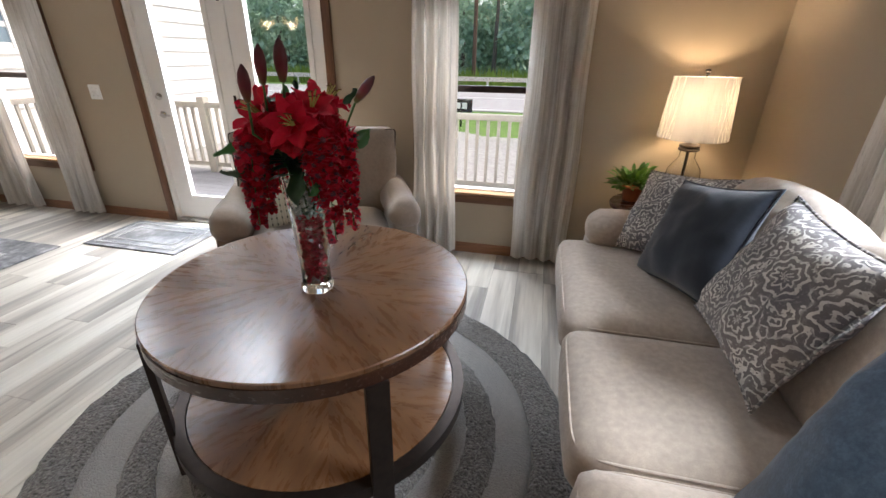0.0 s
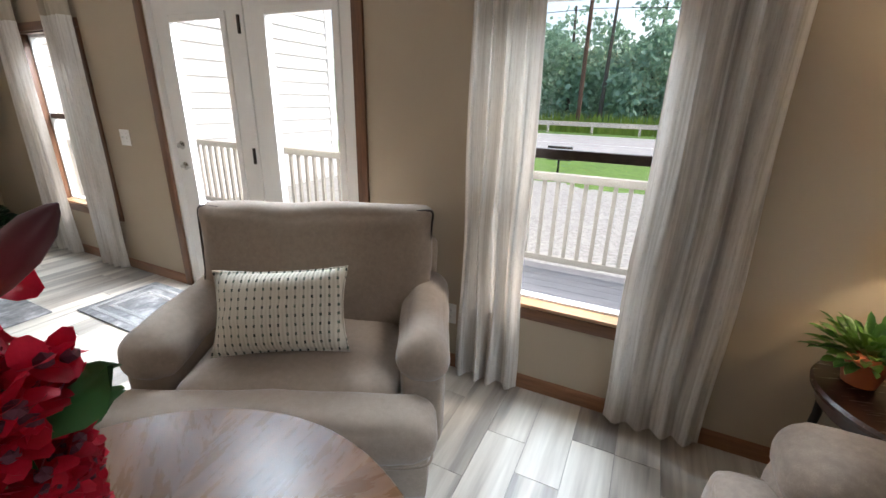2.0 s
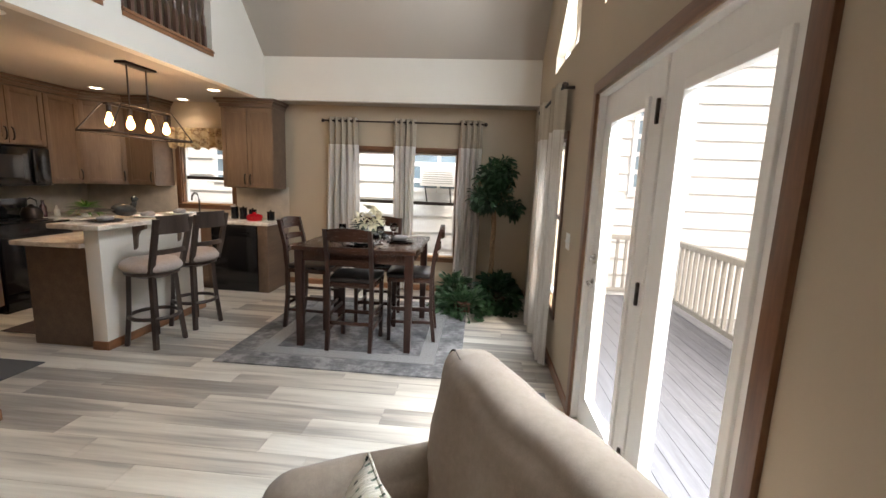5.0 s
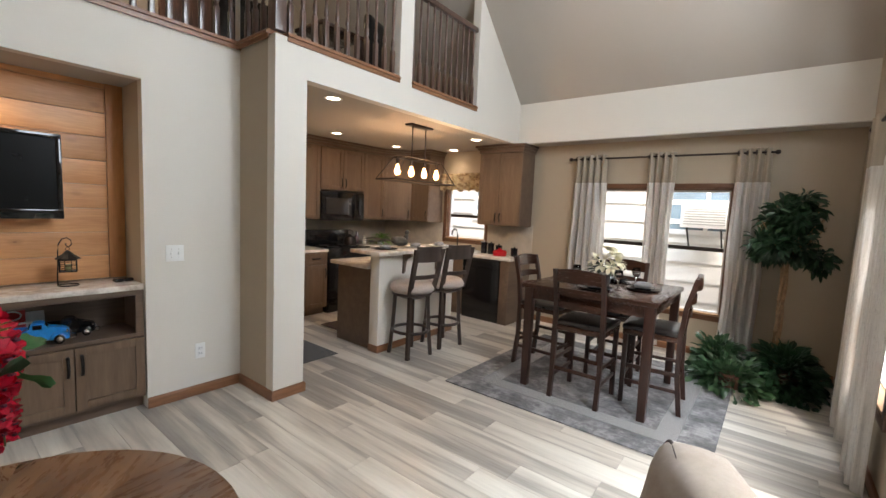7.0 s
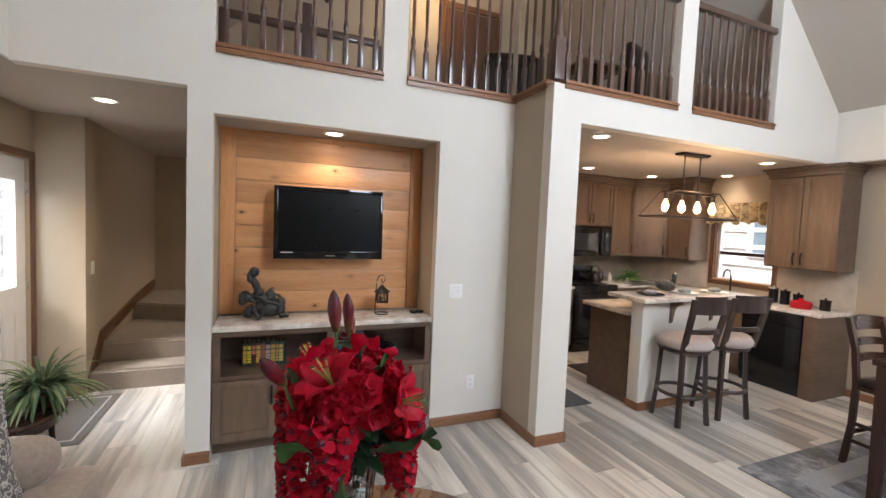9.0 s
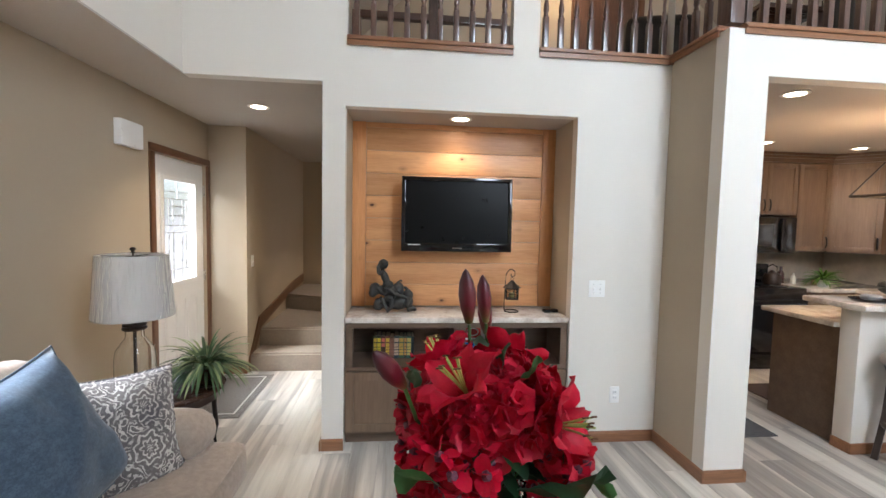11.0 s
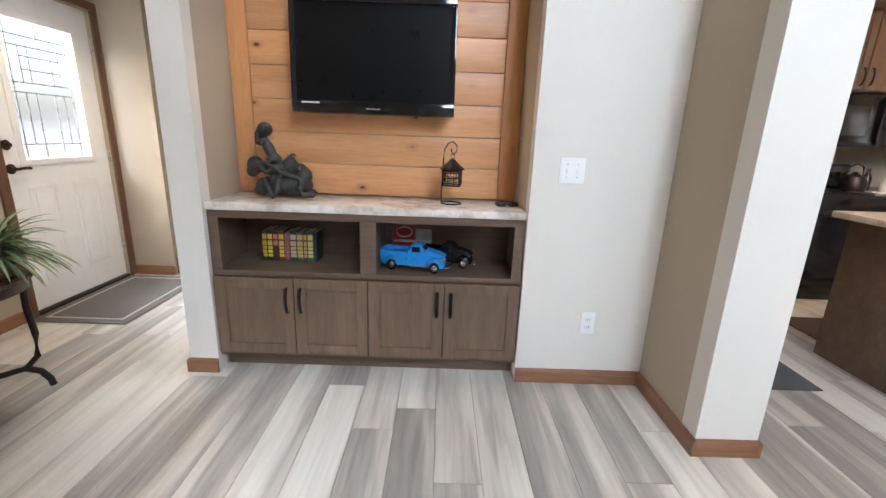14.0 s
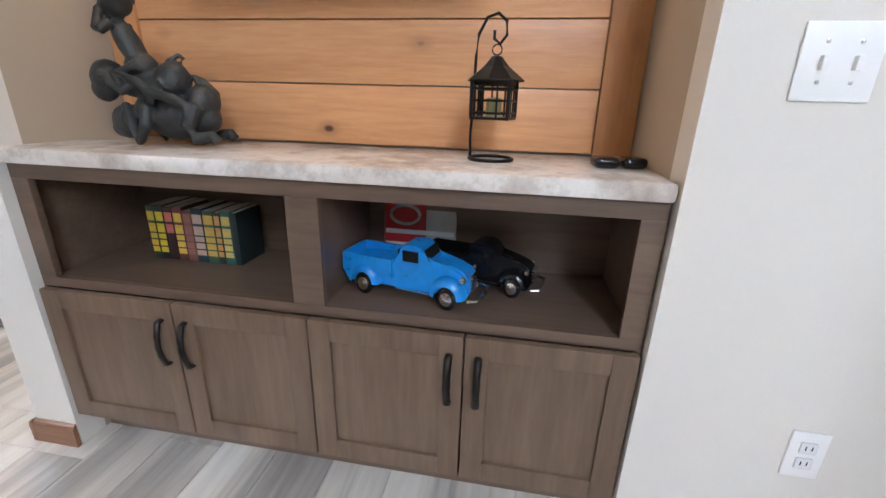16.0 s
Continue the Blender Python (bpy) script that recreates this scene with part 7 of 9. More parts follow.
dw = thing("dishwasher", pose(KWF, -0.135, 0, 0, 0, 90), "black dishwasher under the counter", "dishwasher")
boxpart("body", (0.002, 0.6, 0.0, 0.58, 0.0, 0.86), M_APPL, dw)
boxpart("door", (0.004, 0.598, -0.02, 0.0, 0.11, 0.72), M_APPL, dw, "glossy black door")
boxpart("control_panel", (0.004, 0.598, -0.026, 0.0, 0.728, 0.855), M_APPL, dw)
boxpart("handle", (0.1, 0.5, -0.045, -0.027, 0.75, 0.77), M_BLACK, dw)
worktop("worktop", (-4.1, -2.4, -2.395, -1.445, 0.863, 0.903), "marbled laminate worktop beside the stove")
worktop("worktop", (-6.045, -4.88, -2.395, -1.445, 0.863, 0.903), "marbled laminate corner worktop")
worktop("worktop", (-6.045, -5.425, -1.4445, 0.615, 0.863, 0.903), "marbled laminate worktop under the window")
bs = thing("backsplash", pose(0, 0, 0), "pale laminate backsplash strips on the kitchen walls", "backsplash")
M_SPL = plain("pale_backsplash", (0.5, 0.44, 0.36), 0.35, var=0.12, scale=9)
boxpart("strip", (-6.04, -2.4, -2.396, -2.385, 0.9035, 1.3), M_SPL, bs)
boxpart("strip", (-6.046, -6.035, -0.14, 0.615, 0.9035, 1.34), M_SPL, bs)
boxpart("strip", (-6.046, -6.035, -2.38, -1.02, 0.9035, 1.3), M_SPL, bs)
rg = thing("kitchen_range", pose(-4.105, KF, 0, 0, 0, 180), "black electric range with a tall back panel", "stove")
boxpart("body", (0.002, 0.76, 0.005, 0.62, 0.0, 0.905), M_APPL, rg)
boxpart("oven_door", (0.01, 0.752, -0.025, 0.004, 0.2, 0.78), M_APPL, rg, "glossy black oven door")
boxpart("drawer", (0.01, 0.752, -0.02, 0.004, 0.03, 0.19), M_APPL, rg)
bm = bmesh.new()
tube(bm, [(0.06, -0.025, 0.73), (0.08, -0.06, 0.735), (0.68, -0.06, 0.735), (0.7, -0.025, 0.73)], 0.011, 8)
part("handle", bm, M_BLACK, rg, smooth=True)
boxpart("back_panel", (0.002, 0.76, 0.52, 0.62, 0.906, 1.13), M_APPL, rg)
for x in (0.08, 0.16, 0.6, 0.68):
    bm = bmesh.new()
    lathe(bm, [(0, 0), (0.02, 0), (0.017, 0.02), (0, 0.021)], 14)
    part("knob", bm, M_BLACK, rg, smooth=True, m=pose(x, 0.52, 1.04, 90, 0, 0))
for x, y, r in ((0.2, 0.16, 0.09), (0.56, 0.16, 0.075), (0.2, 0.4, 0.075), (0.56, 0.4, 0.09)):
    bm = bmesh.new()
    lathe(bm, [(0, 0.906), (r, 0.906), (r, 0.912), (r - 0.012, 0.912), (0, 0.909)], 24)
    part("burner", bm, M_BLACKM, rg, smooth=True, m=pose(x, y, 0))
mw = thing("microwave", pose(-4.16, -1.74, 0, 0, 0, 180), "glossy black over-the-range microwave oven", "microwave")
boxpart("casing", (0.0, 0.78, 0.0, 0.62, 1.28, 1.70), M_APPL, mw)
boxpart("door", (0.01, 0.56, -0.02, -0.001, 1.3, 1.69), M_APPL, mw)
boxpart("door_window", (0.07, 0.48, -0.0235, -0.0205, 1.37, 1.61), plain("smoked_glass", (0.03, 0.03, 0.032), 0.1, var=0.05), mw, "smoked glass window")
boxpart("control_panel", (0.6, 0.775, -0.02, -0.001, 1.3, 1.69), M_BLACK, mw)
boxpart("handle", (0.57, 0.59, -0.045, -0.021, 1.32, 1.67), M_APPL, mw)
cabinet("wall_cabinet", pose(-3.0, KU, 0, 0, 0, 180), 1.15, 0.62, 2.33, 2, "grey-brown wall cabinet with dark pulls and crown", 1.3, crown=True)
cabinet("wall_cabinet", pose(-4.153, KU, 0, 0, 0, 180), 0.79, 0.62, 2.33, 2, "grey-brown cabinet above the microwave with crown", 1.72, crown=True)
cabinet("wall_cabinet", pose(-4.945, KU, 0, 0, 0, 180), 0.42, 0.62, 2.33, 1, "grey-brown wall cabinet with crown", 1.3, crown=True)
cabinet("wall_cabinet", pose(-5.37, KU - 0.002, 0, 0, 0, 135), 0.46, 0.3, 2.33, 1, "grey-brown diagonal corner cabinet with crown", 1.3, crown=True)
cabinet("wall_cabinet", pose(-5.70, -1.43, 0, 0, 0, 90), 0.38, 0.34, 2.33, 1, "grey-brown wall cabinet beside the window with crown", 1.3, crown=True)
cabinet("wall_cabinet", pose(-5.70, -0.10, 0, 0, 0, 90), 0.68, 0.34, 2.33, 2, "grey-brown wall cabinet at the end of the run with crown", 1.32, crown=True)

# island: white half wall, base unit, raised bar
isl = thing("breakfast_island", pose(0, 0, 0), "kitchen island with a white half wall and raised laminate bar", "kitchen island")
boxpart("half_wall", (-4.75, -3.50, 0.07, 0.20, 0.0, 1.028), M_WHITE, isl, "cream painted half wall", bevel=0.003)
boxpart("base_unit", (-4.70, -3.53, -0.50, 0.069, 0.0, 0.862), M_CABX, isl, "grey-brown base unit", bevel=0.002)
bm = bmesh.new()
box(bm, -4.74, -3.45, -0.55, 0.069, 0.863, 0.903, 0.012)
part("low_worktop", bm, M_LAM, isl, "marbled laminate worktop", True, 50)
bm = bmesh.new()
box(bm, -4.85, -3.36, -0.1, 0.34, 1.029, 1.07, 0.012)
part("bar_top", bm, M_LAM, isl, "marbled laminate raised bar", True, 50)
boxpart("baseboard", (-4.76, -3.485, 0.2005, 0.215, 0.0, 0.075), M_BASE, isl, "reddish-brown baseboard")
boxpart("baseboard", (-3.4995, -3.485, 0.071, 0.2, 0.0, 0.075), M_BASE, isl)
for x in (-3.85, -4.4):
    bm = bmesh.new()
    q = [(0, 0.80), (0, 1.028), (0.12, 1.028), (0.12, 0.995), (0.06, 0.97), (0.035, 0.93), (0.02, 0.82)]
    a = [bm.verts.new((x - 0.015, 0.2 + yy, zz)) for yy, zz in q]
    b = [bm.verts.new((x + 0.015, 0.2 + yy, zz)) for yy, zz in q]
    bm.faces.new(a), bm.faces.new(b[::-1])
    for i in range(len(q)):
        bm.faces.new((a[i], a[(i + 1) % len(q)], b[(i + 1) % len(q)], b[i]))
    part("bracket", bm, M_CABX, isl, "curved wooden bracket")

M_STSEAT = fabric("grey_beige_seat", (0.46, 0.39, 0.35))


def bar_stool():
    s = thing("bar_stool", pose(0, 0, 0), "dark brown swivel bar stool with a grey-beige padded seat", "bar stool", "stools at the island")
    for k in range(4):
        a = math.pi / 4 + k * math.pi / 2
        bm = bmesh.new()
        pts = [(0.165 * math.cos(a) * f, 0.165 * math.sin(a) * f, z) for f, z in ((1.3, 0.0), (1.12, 0.3), (1.02, 0.64))]
        tube(bm, pts, 0.025, 4)
        part("leg", bm, M_STOOL, s)
    bm = bmesh.new()
    tube(bm, [(0.188 * math.cos(a), 0.188 * math.sin(a), 0.26) for a in [k * math.pi / 16 for k in range(32)]], 0.017, 8, closed=True)
    part("foot_ring", bm, M_STOOL, s, smooth=True, angle=180)
    bm = bmesh.new()
    lathe(bm, [(0, 0.595), (0.12, 0.6), (0.175, 0.625), (0.205, 0.635), (0.21, 0.66), (0, 0.662)], 32)
    part("seat_frame", bm, M_STOOL, s, smooth=True)
    bm = bmesh.new()
    lathe(bm, [(0, 0.663), (0.205, 0.663), (0.226, 0.68), (0.232, 0.705), (0.222, 0.735), (0.19, 0.757), (0.1, 0.77), (0, 0.773)], 36)
    part("seat", bm, M_STSEAT, s, "grey-beige padded seat", True, 180)
    for sx in (-1, 1):
        bm = bmesh.new()
        pts = [(sx * 0.15, 0.15, 0.66), (sx * 0.16, 0.2, 0.85), (sx * 0.165, 0.24, 1.02), (sx * 0.17, 0.26, 1.12)]
        for a, b in zip(pts, pts[1:]):
            vs = box(bm, -0.024, 0.024, -0.014, 0.014, 0, 1)
            for v in vs:
                t = v.co.z
                v.co = Vector((v.co.x + a[0] + (b[0] - a[0]) * t, v.co.y + a[1] + (b[1] - a[1]) * t, a[2] + (b[2] - a[2]) * t))
        part("back_post", bm, M_STOOL, s)
    for z, y, h in ((0.84, 0.2, 0.04), (1.07, 0.25, 0.15)):
        bm = bmesh.new()
        rows = []
        for i in range(9):
            x = -0.155 + 0.31 * i / 8
            dy = 0.035 * (1 - (x / 0.155) ** 2)
            rows.append([bm.verts.new((x, y + dy + o, z + q)) for o, q in ((-0.009, -h / 2), (0.009, -h / 2), (0.009, h / 2), (-0.009, h / 2))])
        for a, b in zip(rows, rows[1:]):
            for k in range(4):
                bm.faces.new((a[k], a[(k + 1) % 4], b[(k + 1) % 4], b[k]))
        bm.faces.new(rows[0]), bm.faces.new(rows[-1][::-1])
        part("back_rail", bm, M_STOOL, s, smooth=True, angle=40)
    return s


bst = bar_stool()
bst.matrix_basis = pose(-3.74, 0.44, 0, 0, 0, -8)
copy_thing(bst, pose(-4.24, 0.46, 0, 0, 0, -12))

# pendant over the island
pl = thing("pendant_light", pose(-4.18, 0.06, CEIL), "dark linear pendant with four lit filament bulbs", "pendant light")
boxpart("canopy", (-0.18, 0.18, -0.055, 0.055, -0.022, -0.001), M_BRONZE, pl)
for x in (-0.11, 0.11):
    bm = bmesh.new()
    tube(bm, [(x, 0, -0.02), (x, 0, -0.38)], 0.007, 8)
    part("rod", bm, M_BRONZE, pl, smooth=True)
bm = bmesh.new()
t = 0.006


def bar_between(bm, a, b, r=0.007):
    tube(bm, [a, b], r, 4)


top = [(-0.3, -0.09, -0.38), (0.3, -0.09, -0.38), (0.3, 0.09, -0.38), (-0.3, 0.09, -0.38)]
low = [(-0.5, -0.15, -0.63), (0.5, -0.15, -0.63), (0.5, 0.15, -0.63), (-0.5, 0.15, -0.63)]
for i in range(4):
    bar_between(bm, top[i], top[(i + 1) % 4]), bar_between(bm, low[i], low[(i + 1) % 4], 0.009), bar_between(bm, top[i], low[i])
box(bm, -0.36, 0.36, -0.02, 0.02, -0.4, -0.385)
part("frame", bm, M_BRONZE, pl, "open trapezoid metal frame")
M_FIL = glow("filament_glow", (1.0, 0.55, 0.22), 7)
for x in (-0.33, -0.11, 0.11, 0.33):
    bm = bmesh.new()
    lathe(bm, [(0, -0.4), (0.02, -0.4), (0.02, -0.46), (0, -0.461)], 14)
    so = part("socket", bm, M_BRONZE, pl, smooth=True, m=pose(x, 0, 0))
    bm = bmesh.new()
    lathe(bm, [(0, -0.462), (0.013, -0.464), (0.018, -0.49), (0.034, -0.53), (0.03, -0.56), (0.012, -0.58), (0, -0.582)], 16)
    part("bulb", bm, M_FIL, pl, "glowing filament bulb", True, m=pose(x, 0, 0))
point_lamp("pendant_glow", (-4.4, 0.06, 1.86), 10 * LAMP_LIGHT, 0.06, (1.0, 0.68, 0.42))
point_lamp("pendant_glow", (-3.96, 0.06, 1.86), 10 * LAMP_LIGHT, 0.06, (1.0, 0.68, 0.42))

# kitchen clutter
M_VAL, nt, b_ = nodes_of("tan_brown_valance_print")
val_print = ramp(nt, noise_tex(nt, coords(nt, (9, 9, 14)), 1.0, 3, 0.6), [(0.44, (0.62, 0.50, 0.31)), (0.52, (0.5, 0.37, 0.21)), (0.58, (0.24, 0.14, 0.075)), (0.63, (0.58, 0.46, 0.29))])
link(nt, val_print, b_.inputs["Base Color"])
b_.inputs["Roughness"].default_value = 0.9
vl = thing("valance", pose(XW, mid(WIN_K), 0, 0, 0, 90) @ pose(0, -0.06, 0), "gathered tan and brown valance over the kitchen window", "valance")
bm = bmesh.new()
sheet(bm, 1.0, 1.06, 1.80, 2.09, 9, 0.026, 77, zs=8)
for v in bm.verts:
    if v.co.z < 1.95:
        v.co.z += 0.045 * (1.95 - v.co.z) / 0.15 * math.cos(v.co.x * 18.5) ** 2
part("cloth", bm, M_VAL, vl, smooth=True, angle=80)
fa = thing("kitchen_faucet", pose(-5.9, -0.6, 0.903, 0, 0, 0), "dark gooseneck faucet at the sink below the window", "faucet")
bm = bmesh.new()
tube(bm, [(0, 0, 0), (0, 0, 0.22), (0.03, 0, 0.3), (0.09, 0, 0.32), (0.14, 0, 0.28), (0.15, 0, 0.22)], 0.012, 8)
lathe(bm, [(0, 0), (0.028, 0), (0.024, 0.03), (0, 0.03)], 16)
part("spout", bm, M_BRONZE, fa, smooth=True)
for i, (y, h) in enumerate(((-0.02, 0.16), (0.1, 0.14), (0.23, 0.12), (0.48, 0.1))):
    c = thing("canister", pose(-5.78, y, 0.903), "small black lidded canister on the worktop", "canister", "kitchen canisters")
    bm = bmesh.new()
    lathe(bm, [(0, 0), (0.045, 0), (0.047, 0.01), (0.047, h), (0, h)], 20)
    part("jar", bm, M_APPL, c, smooth=True)
    bm = bmesh.new()
    lathe(bm, [(0, h), (0.05, h), (0.05, h + 0.015), (0.01, h + 0.02), (0.01, h + 0.035), (0, h + 0.036)], 20)
    part("lid", bm, M_NICKEL if i == 0 else M_BLACK, c, smooth=True)
po = thing("red_casserole", pose(-5.66, 0.32, 0.903), "red lidded casserole on the worktop", "cooking pot")
bm = bmesh.new()
lathe(bm, [(0, 0), (0.09, 0), (0.1, 0.06), (0, 0.061)], 28)
part("pot", bm, plain("red_enamel", (0.5, 0.012, 0.02), 0.2, var=0.05), po, smooth=True)
bm = bmesh.new()
lathe(bm, [(0, 0.062), (0.1, 0.062), (0.08, 0.08), (0.02, 0.09), (0.02, 0.11), (0, 0.112)], 28)
part("lid", bm, bpy.data.materials["red_enamel"], po, smooth=True)
cm = thing("kettle", pose(-4.72, -1.78, 0.915), "dark metal kettle on the stove", "kettle")
bm = bmesh.new()
lathe(bm, [(0, 0), (0.09, 0), (0.1, 0.05), (0.075, 0.12), (0.03, 0.14), (0.012, 0.16), (0, 0.162)], 24)
part("body", bm, M_BRONZE, cm, smooth=True)
bm = bmesh.new()
tube(bm, [(-0.07, 0, 0.11), (-0.06, 0, 0.2), (0, 0, 0.23), (0.06, 0, 0.2), (0.07, 0, 0.11)], 0.007, 6)
part("handle", bm, M_BLACK, cm, smooth=True)
for i, (x, y, h, r, col) in enumerate(((-5.0, -1.95, 0.2, 0.035, (0.06, 0.02, 0.02)), (-5.12, -1.9, 0.13, 0.03, (0.7, 0.68, 0.6)), (-5.3, -1.8, 0.1, 0.03, (0.6, 0.5, 0.35)))):
    b_ = thing("bottle", pose(x, y, 0.903), ("dark glass bottle on the worktop", "small white bottle on the worktop", "small tan jar on the worktop")[i], "bottle")
    bm = bmesh.new()
    lathe(bm, [(0, 0), (r, 0), (r, h * 0.6), (r * 0.4, h * 0.78), (r * 0.4, h), (0, h)], 16)
    part("body", bm, plain("bottle_colour", col, 0.25), b_, smooth=True)
kp = thing("potted_fern", pose(-5.25, -1.65, 0.903), "arching green fern in a white pot on the worktop", "potted plant")
bm = bmesh.new()
lathe(bm, [(0, 0), (0.05, 0), (0.06, 0.07), (0, 0.07)], 16)
part("pot", bm, M_PLATE, kp, smooth=True)
bm = bmesh.new()
for k in range(110):
    d = rnd_dir(rnd, 0.1, 0.9)
    blade(bm, (0, 0, 0.07), d, rnd.uniform(0.15, 0.26), 0.02, 1.4, 0.2, 5)
tagged(part("foliage", bm, M_LEAF, kp, smooth=True, angle=180), kind="stuff")
bd = tagged(new("bird_statue"), "dark carved bird with a long fan tail on the bar", "statue")
bd.matrix_basis = pose(-3.9, 0.08, 1.0705, 0, 0, 170)
bm = bmesh.new()
b2 = bm
blob(b2, (0, 0, 0.075), (0.11, 0.06, 0.055), (0, 10, 0)), blob(b2, (0.1, 0, 0.17), (0.026, 0.024, 0.03))
tube(b2, [(0.075, 0, 0.09), (0.1, 0, 0.14), (0.1, 0, 0.175)], 0.028, 10, r_end=0.018), tube(b2, [(0.12, 0, 0.175), (0.15, 0, 0.168)], 0.008, 6, r_end=0.002)
for k in range(7):
    blade(b2, (-0.06, 0, 0.07), (-1, (k - 3) * 0.13, 0.02 + 0.05 * abs(k - 3)), 0.38, 0.05, 0.1, 0.2, 6)
me = finish(bm, "bird_statue", M_STATUE, True, 180)
ob = new("bird_tmp", me)
mat_w = bd.matrix_basis.copy()
bpy.data.objects.remove(bd)
ob.name = "bird_statue"
ob.matrix_basis = mat_w
tagged(ob, "dark carved bird with a long fan tail on the bar", "statue")
for i, (x, y) in enumerate(((-3.62, 0.16), (-4.1, 0.14), (-4.5, 0.16))):
    s = thing("place_setting", pose(x, y, 1.0705), "pale plate with a folded grey napkin on the bar", "plate", "bar settings")
    bm = bmesh.new()
    lathe(bm, [(0, 0), (0.07, 0.0), (0.12, 0.012), (0.122, 0.016), (0.07, 0.006), (0, 0.006)], 28)
    part("plate", bm, M_PLATE if i else M_PLATED, s, smooth=True)
    bm = bmesh.new()
    soft(bm, (0.12, 0.07, 0.035), 0.015, 0.01, 5, pose(0, 0, 0.028), wob=0.008, seed=i)
    part("napkin", bm, M_NAPK, s, smooth=True, angle=180)

# loft furniture seen between the balusters
ldr = tagged(new("door"), "dark brown loft door in brown trim, closed", "door", "", "structure")
ldr.matrix_basis = pose(-2.96, -2.619, 2.665, 0, 0, 180)
boxpart("door_leaf", (-0.4, 0.4, -0.03, 0.0, 0.01, 2.0), M_RAIL, ldr)
frame_boards(ldr, 0.82, 0, 2.02, 0.07, 0.04, M_TRIM, M_TRIMZ, bottom=False)
lch = thing("loft_chair", pose(-4.12, -0.95, 2.665, 0, 0, 200), "black office chair in the loft", "chair")
bm = bmesh.new()
soft(bm, (0.48, 0.46, 0.1), 0.03, 0, 5, pose(0, 0, 0.45))
part("seat", bm, M_BLACK, lch, smooth=True, angle=180)
bm = bmesh.new()
soft(bm, (0.46, 0.1, 0.6), 0.04, 0, 5, pose(0, -0.22, 0.8))
part("backrest", bm, M_BLACK, lch, smooth=True, angle=180)
bm = bmesh.new()
lathe(bm, [(0, 0), (0.25, 0), (0.25, 0.03), (0.04, 0.06), (0.03, 0.42), (0, 0.42)], 12)
part("base", bm, M_BLACK, lch)
hr = thing("stair_handrail", pose(0, 0, 0), "dark wooden stair handrail in the loft", "handrail")
bm = bmesh.new()
tube(bm, [(-0.92, -2.55, 4.36), (-1.3, -2.55, 4.6), (-1.9, -2.55, 4.98)], 0.04, 8)
part("rail", bm, M_RAIL, hr, smooth=True)
bm = bmesh.new()
for q in (0.0, 0.45, 0.9):
    tube(bm, [(-0.98 - q, -2.55, 4.4 + q * 0.63), (-0.98 - q, -2.619, 4.37 + q * 0.63)], 0.01, 6)
part("bracket", bm, M_RAIL, hr)
gr2 = thing("stairwell_railing", pose(0, -1.2, 2.665), "dark walnut guard railing round the stairwell in the loft", "railing")
boxpart("top_rail", (-1.3, 0.1, -0.03, 0.03, 0.7, 0.76), M_RAIL, gr2)
for x in (-1.3, -0.62, 0.06):
    boxpart("post", (x - 0.04, x + 0.04, -0.04, 0.04, 0, 0.95 if x == -0.62 else 0.7), M_RAIL, gr2)
lac = thing("loft_armchair", pose(-3.05, -1.75, 2.667, 0, 0, 165), "dark brown armchair in the loft", "chair")
bm = bmesh.new()
soft(bm, (0.72, 0.7, 0.42), 0.05, 0.02, 6, pose(0, 0, 0.21))
part("seat", bm, M_BLACK, lac, smooth=True, angle=180)
bm = bmesh.new()
soft(bm, (0.7, 0.2, 0.72), 0.08, 0.02, 6, pose(0, -0.3, 0.68, -8, 0, 0))
part("backrest", bm, M_BLACK, lac, smooth=True, angle=180)
for sx in (-1, 1):
    bm = bmesh.new()
    soft(bm, (0.16, 0.7, 0.5), 0.06, 0.01, 6, pose(sx * 0.37, 0, 0.37))
    part("armrest", bm, M_BLACK, lac, smooth=True, angle=180)
ltb = thing("loft_table", pose(-3.62, -0.85, 2.665), "dark brown wooden table in the loft", "table")
boxpart("top", (-0.3, 0.3, -0.25, 0.25, 0.74, 0.78), M_DARKX, ltb)
for sx in (-0.26, 0.26):
    for sy in (-0.21, 0.21):
        boxpart("leg", (sx - 0.025, sx + 0.025, sy - 0.025, sy + 0.025, 0, 0.739), M_DARK, ltb)
point_lamp("loft_lamp", (-2.3, -2.1, 4.6), 14 * LAMP_LIGHT, 0.06)

# ---- outdoors ----
GZ = -0.6
def ground_mat():
    m, nt, b = nodes_of("gravel_and_grass")
    v = coords(nt)
    sep = nt.nodes.new("ShaderNodeSeparateXYZ")
    link(nt, v, sep.inputs[0])
    wob = calc(nt, "MULTIPLY_ADD", noise_tex(nt, v, 0.5, 4, 0.6), 3.0, -1.5)
    y = calc(nt, "ADD", sep.outputs[1], wob)
    grav = ramp(nt, noise_tex(nt, v, 14, 4, 0.8), [(0.35, (0.2, 0.2, 0.19)), (0.6, (0.38, 0.375, 0.36))])
    grass = ramp(nt, noise_tex(nt, v, 6, 5, 0.7), [(0.3, (0.05, 0.11, 0.015)), (0.7, (0.14, 0.26, 0.035))])
    link(nt, mix(nt, calc(nt, "GREATER_THAN", y, 13.2), grav, grass), b.inputs["Base Color"])
    b.inputs["Roughness"].default_value = 0.95
    bump(nt, b, noise_tex(nt, v, 22, 3), 0.6, 0.03)
    return m


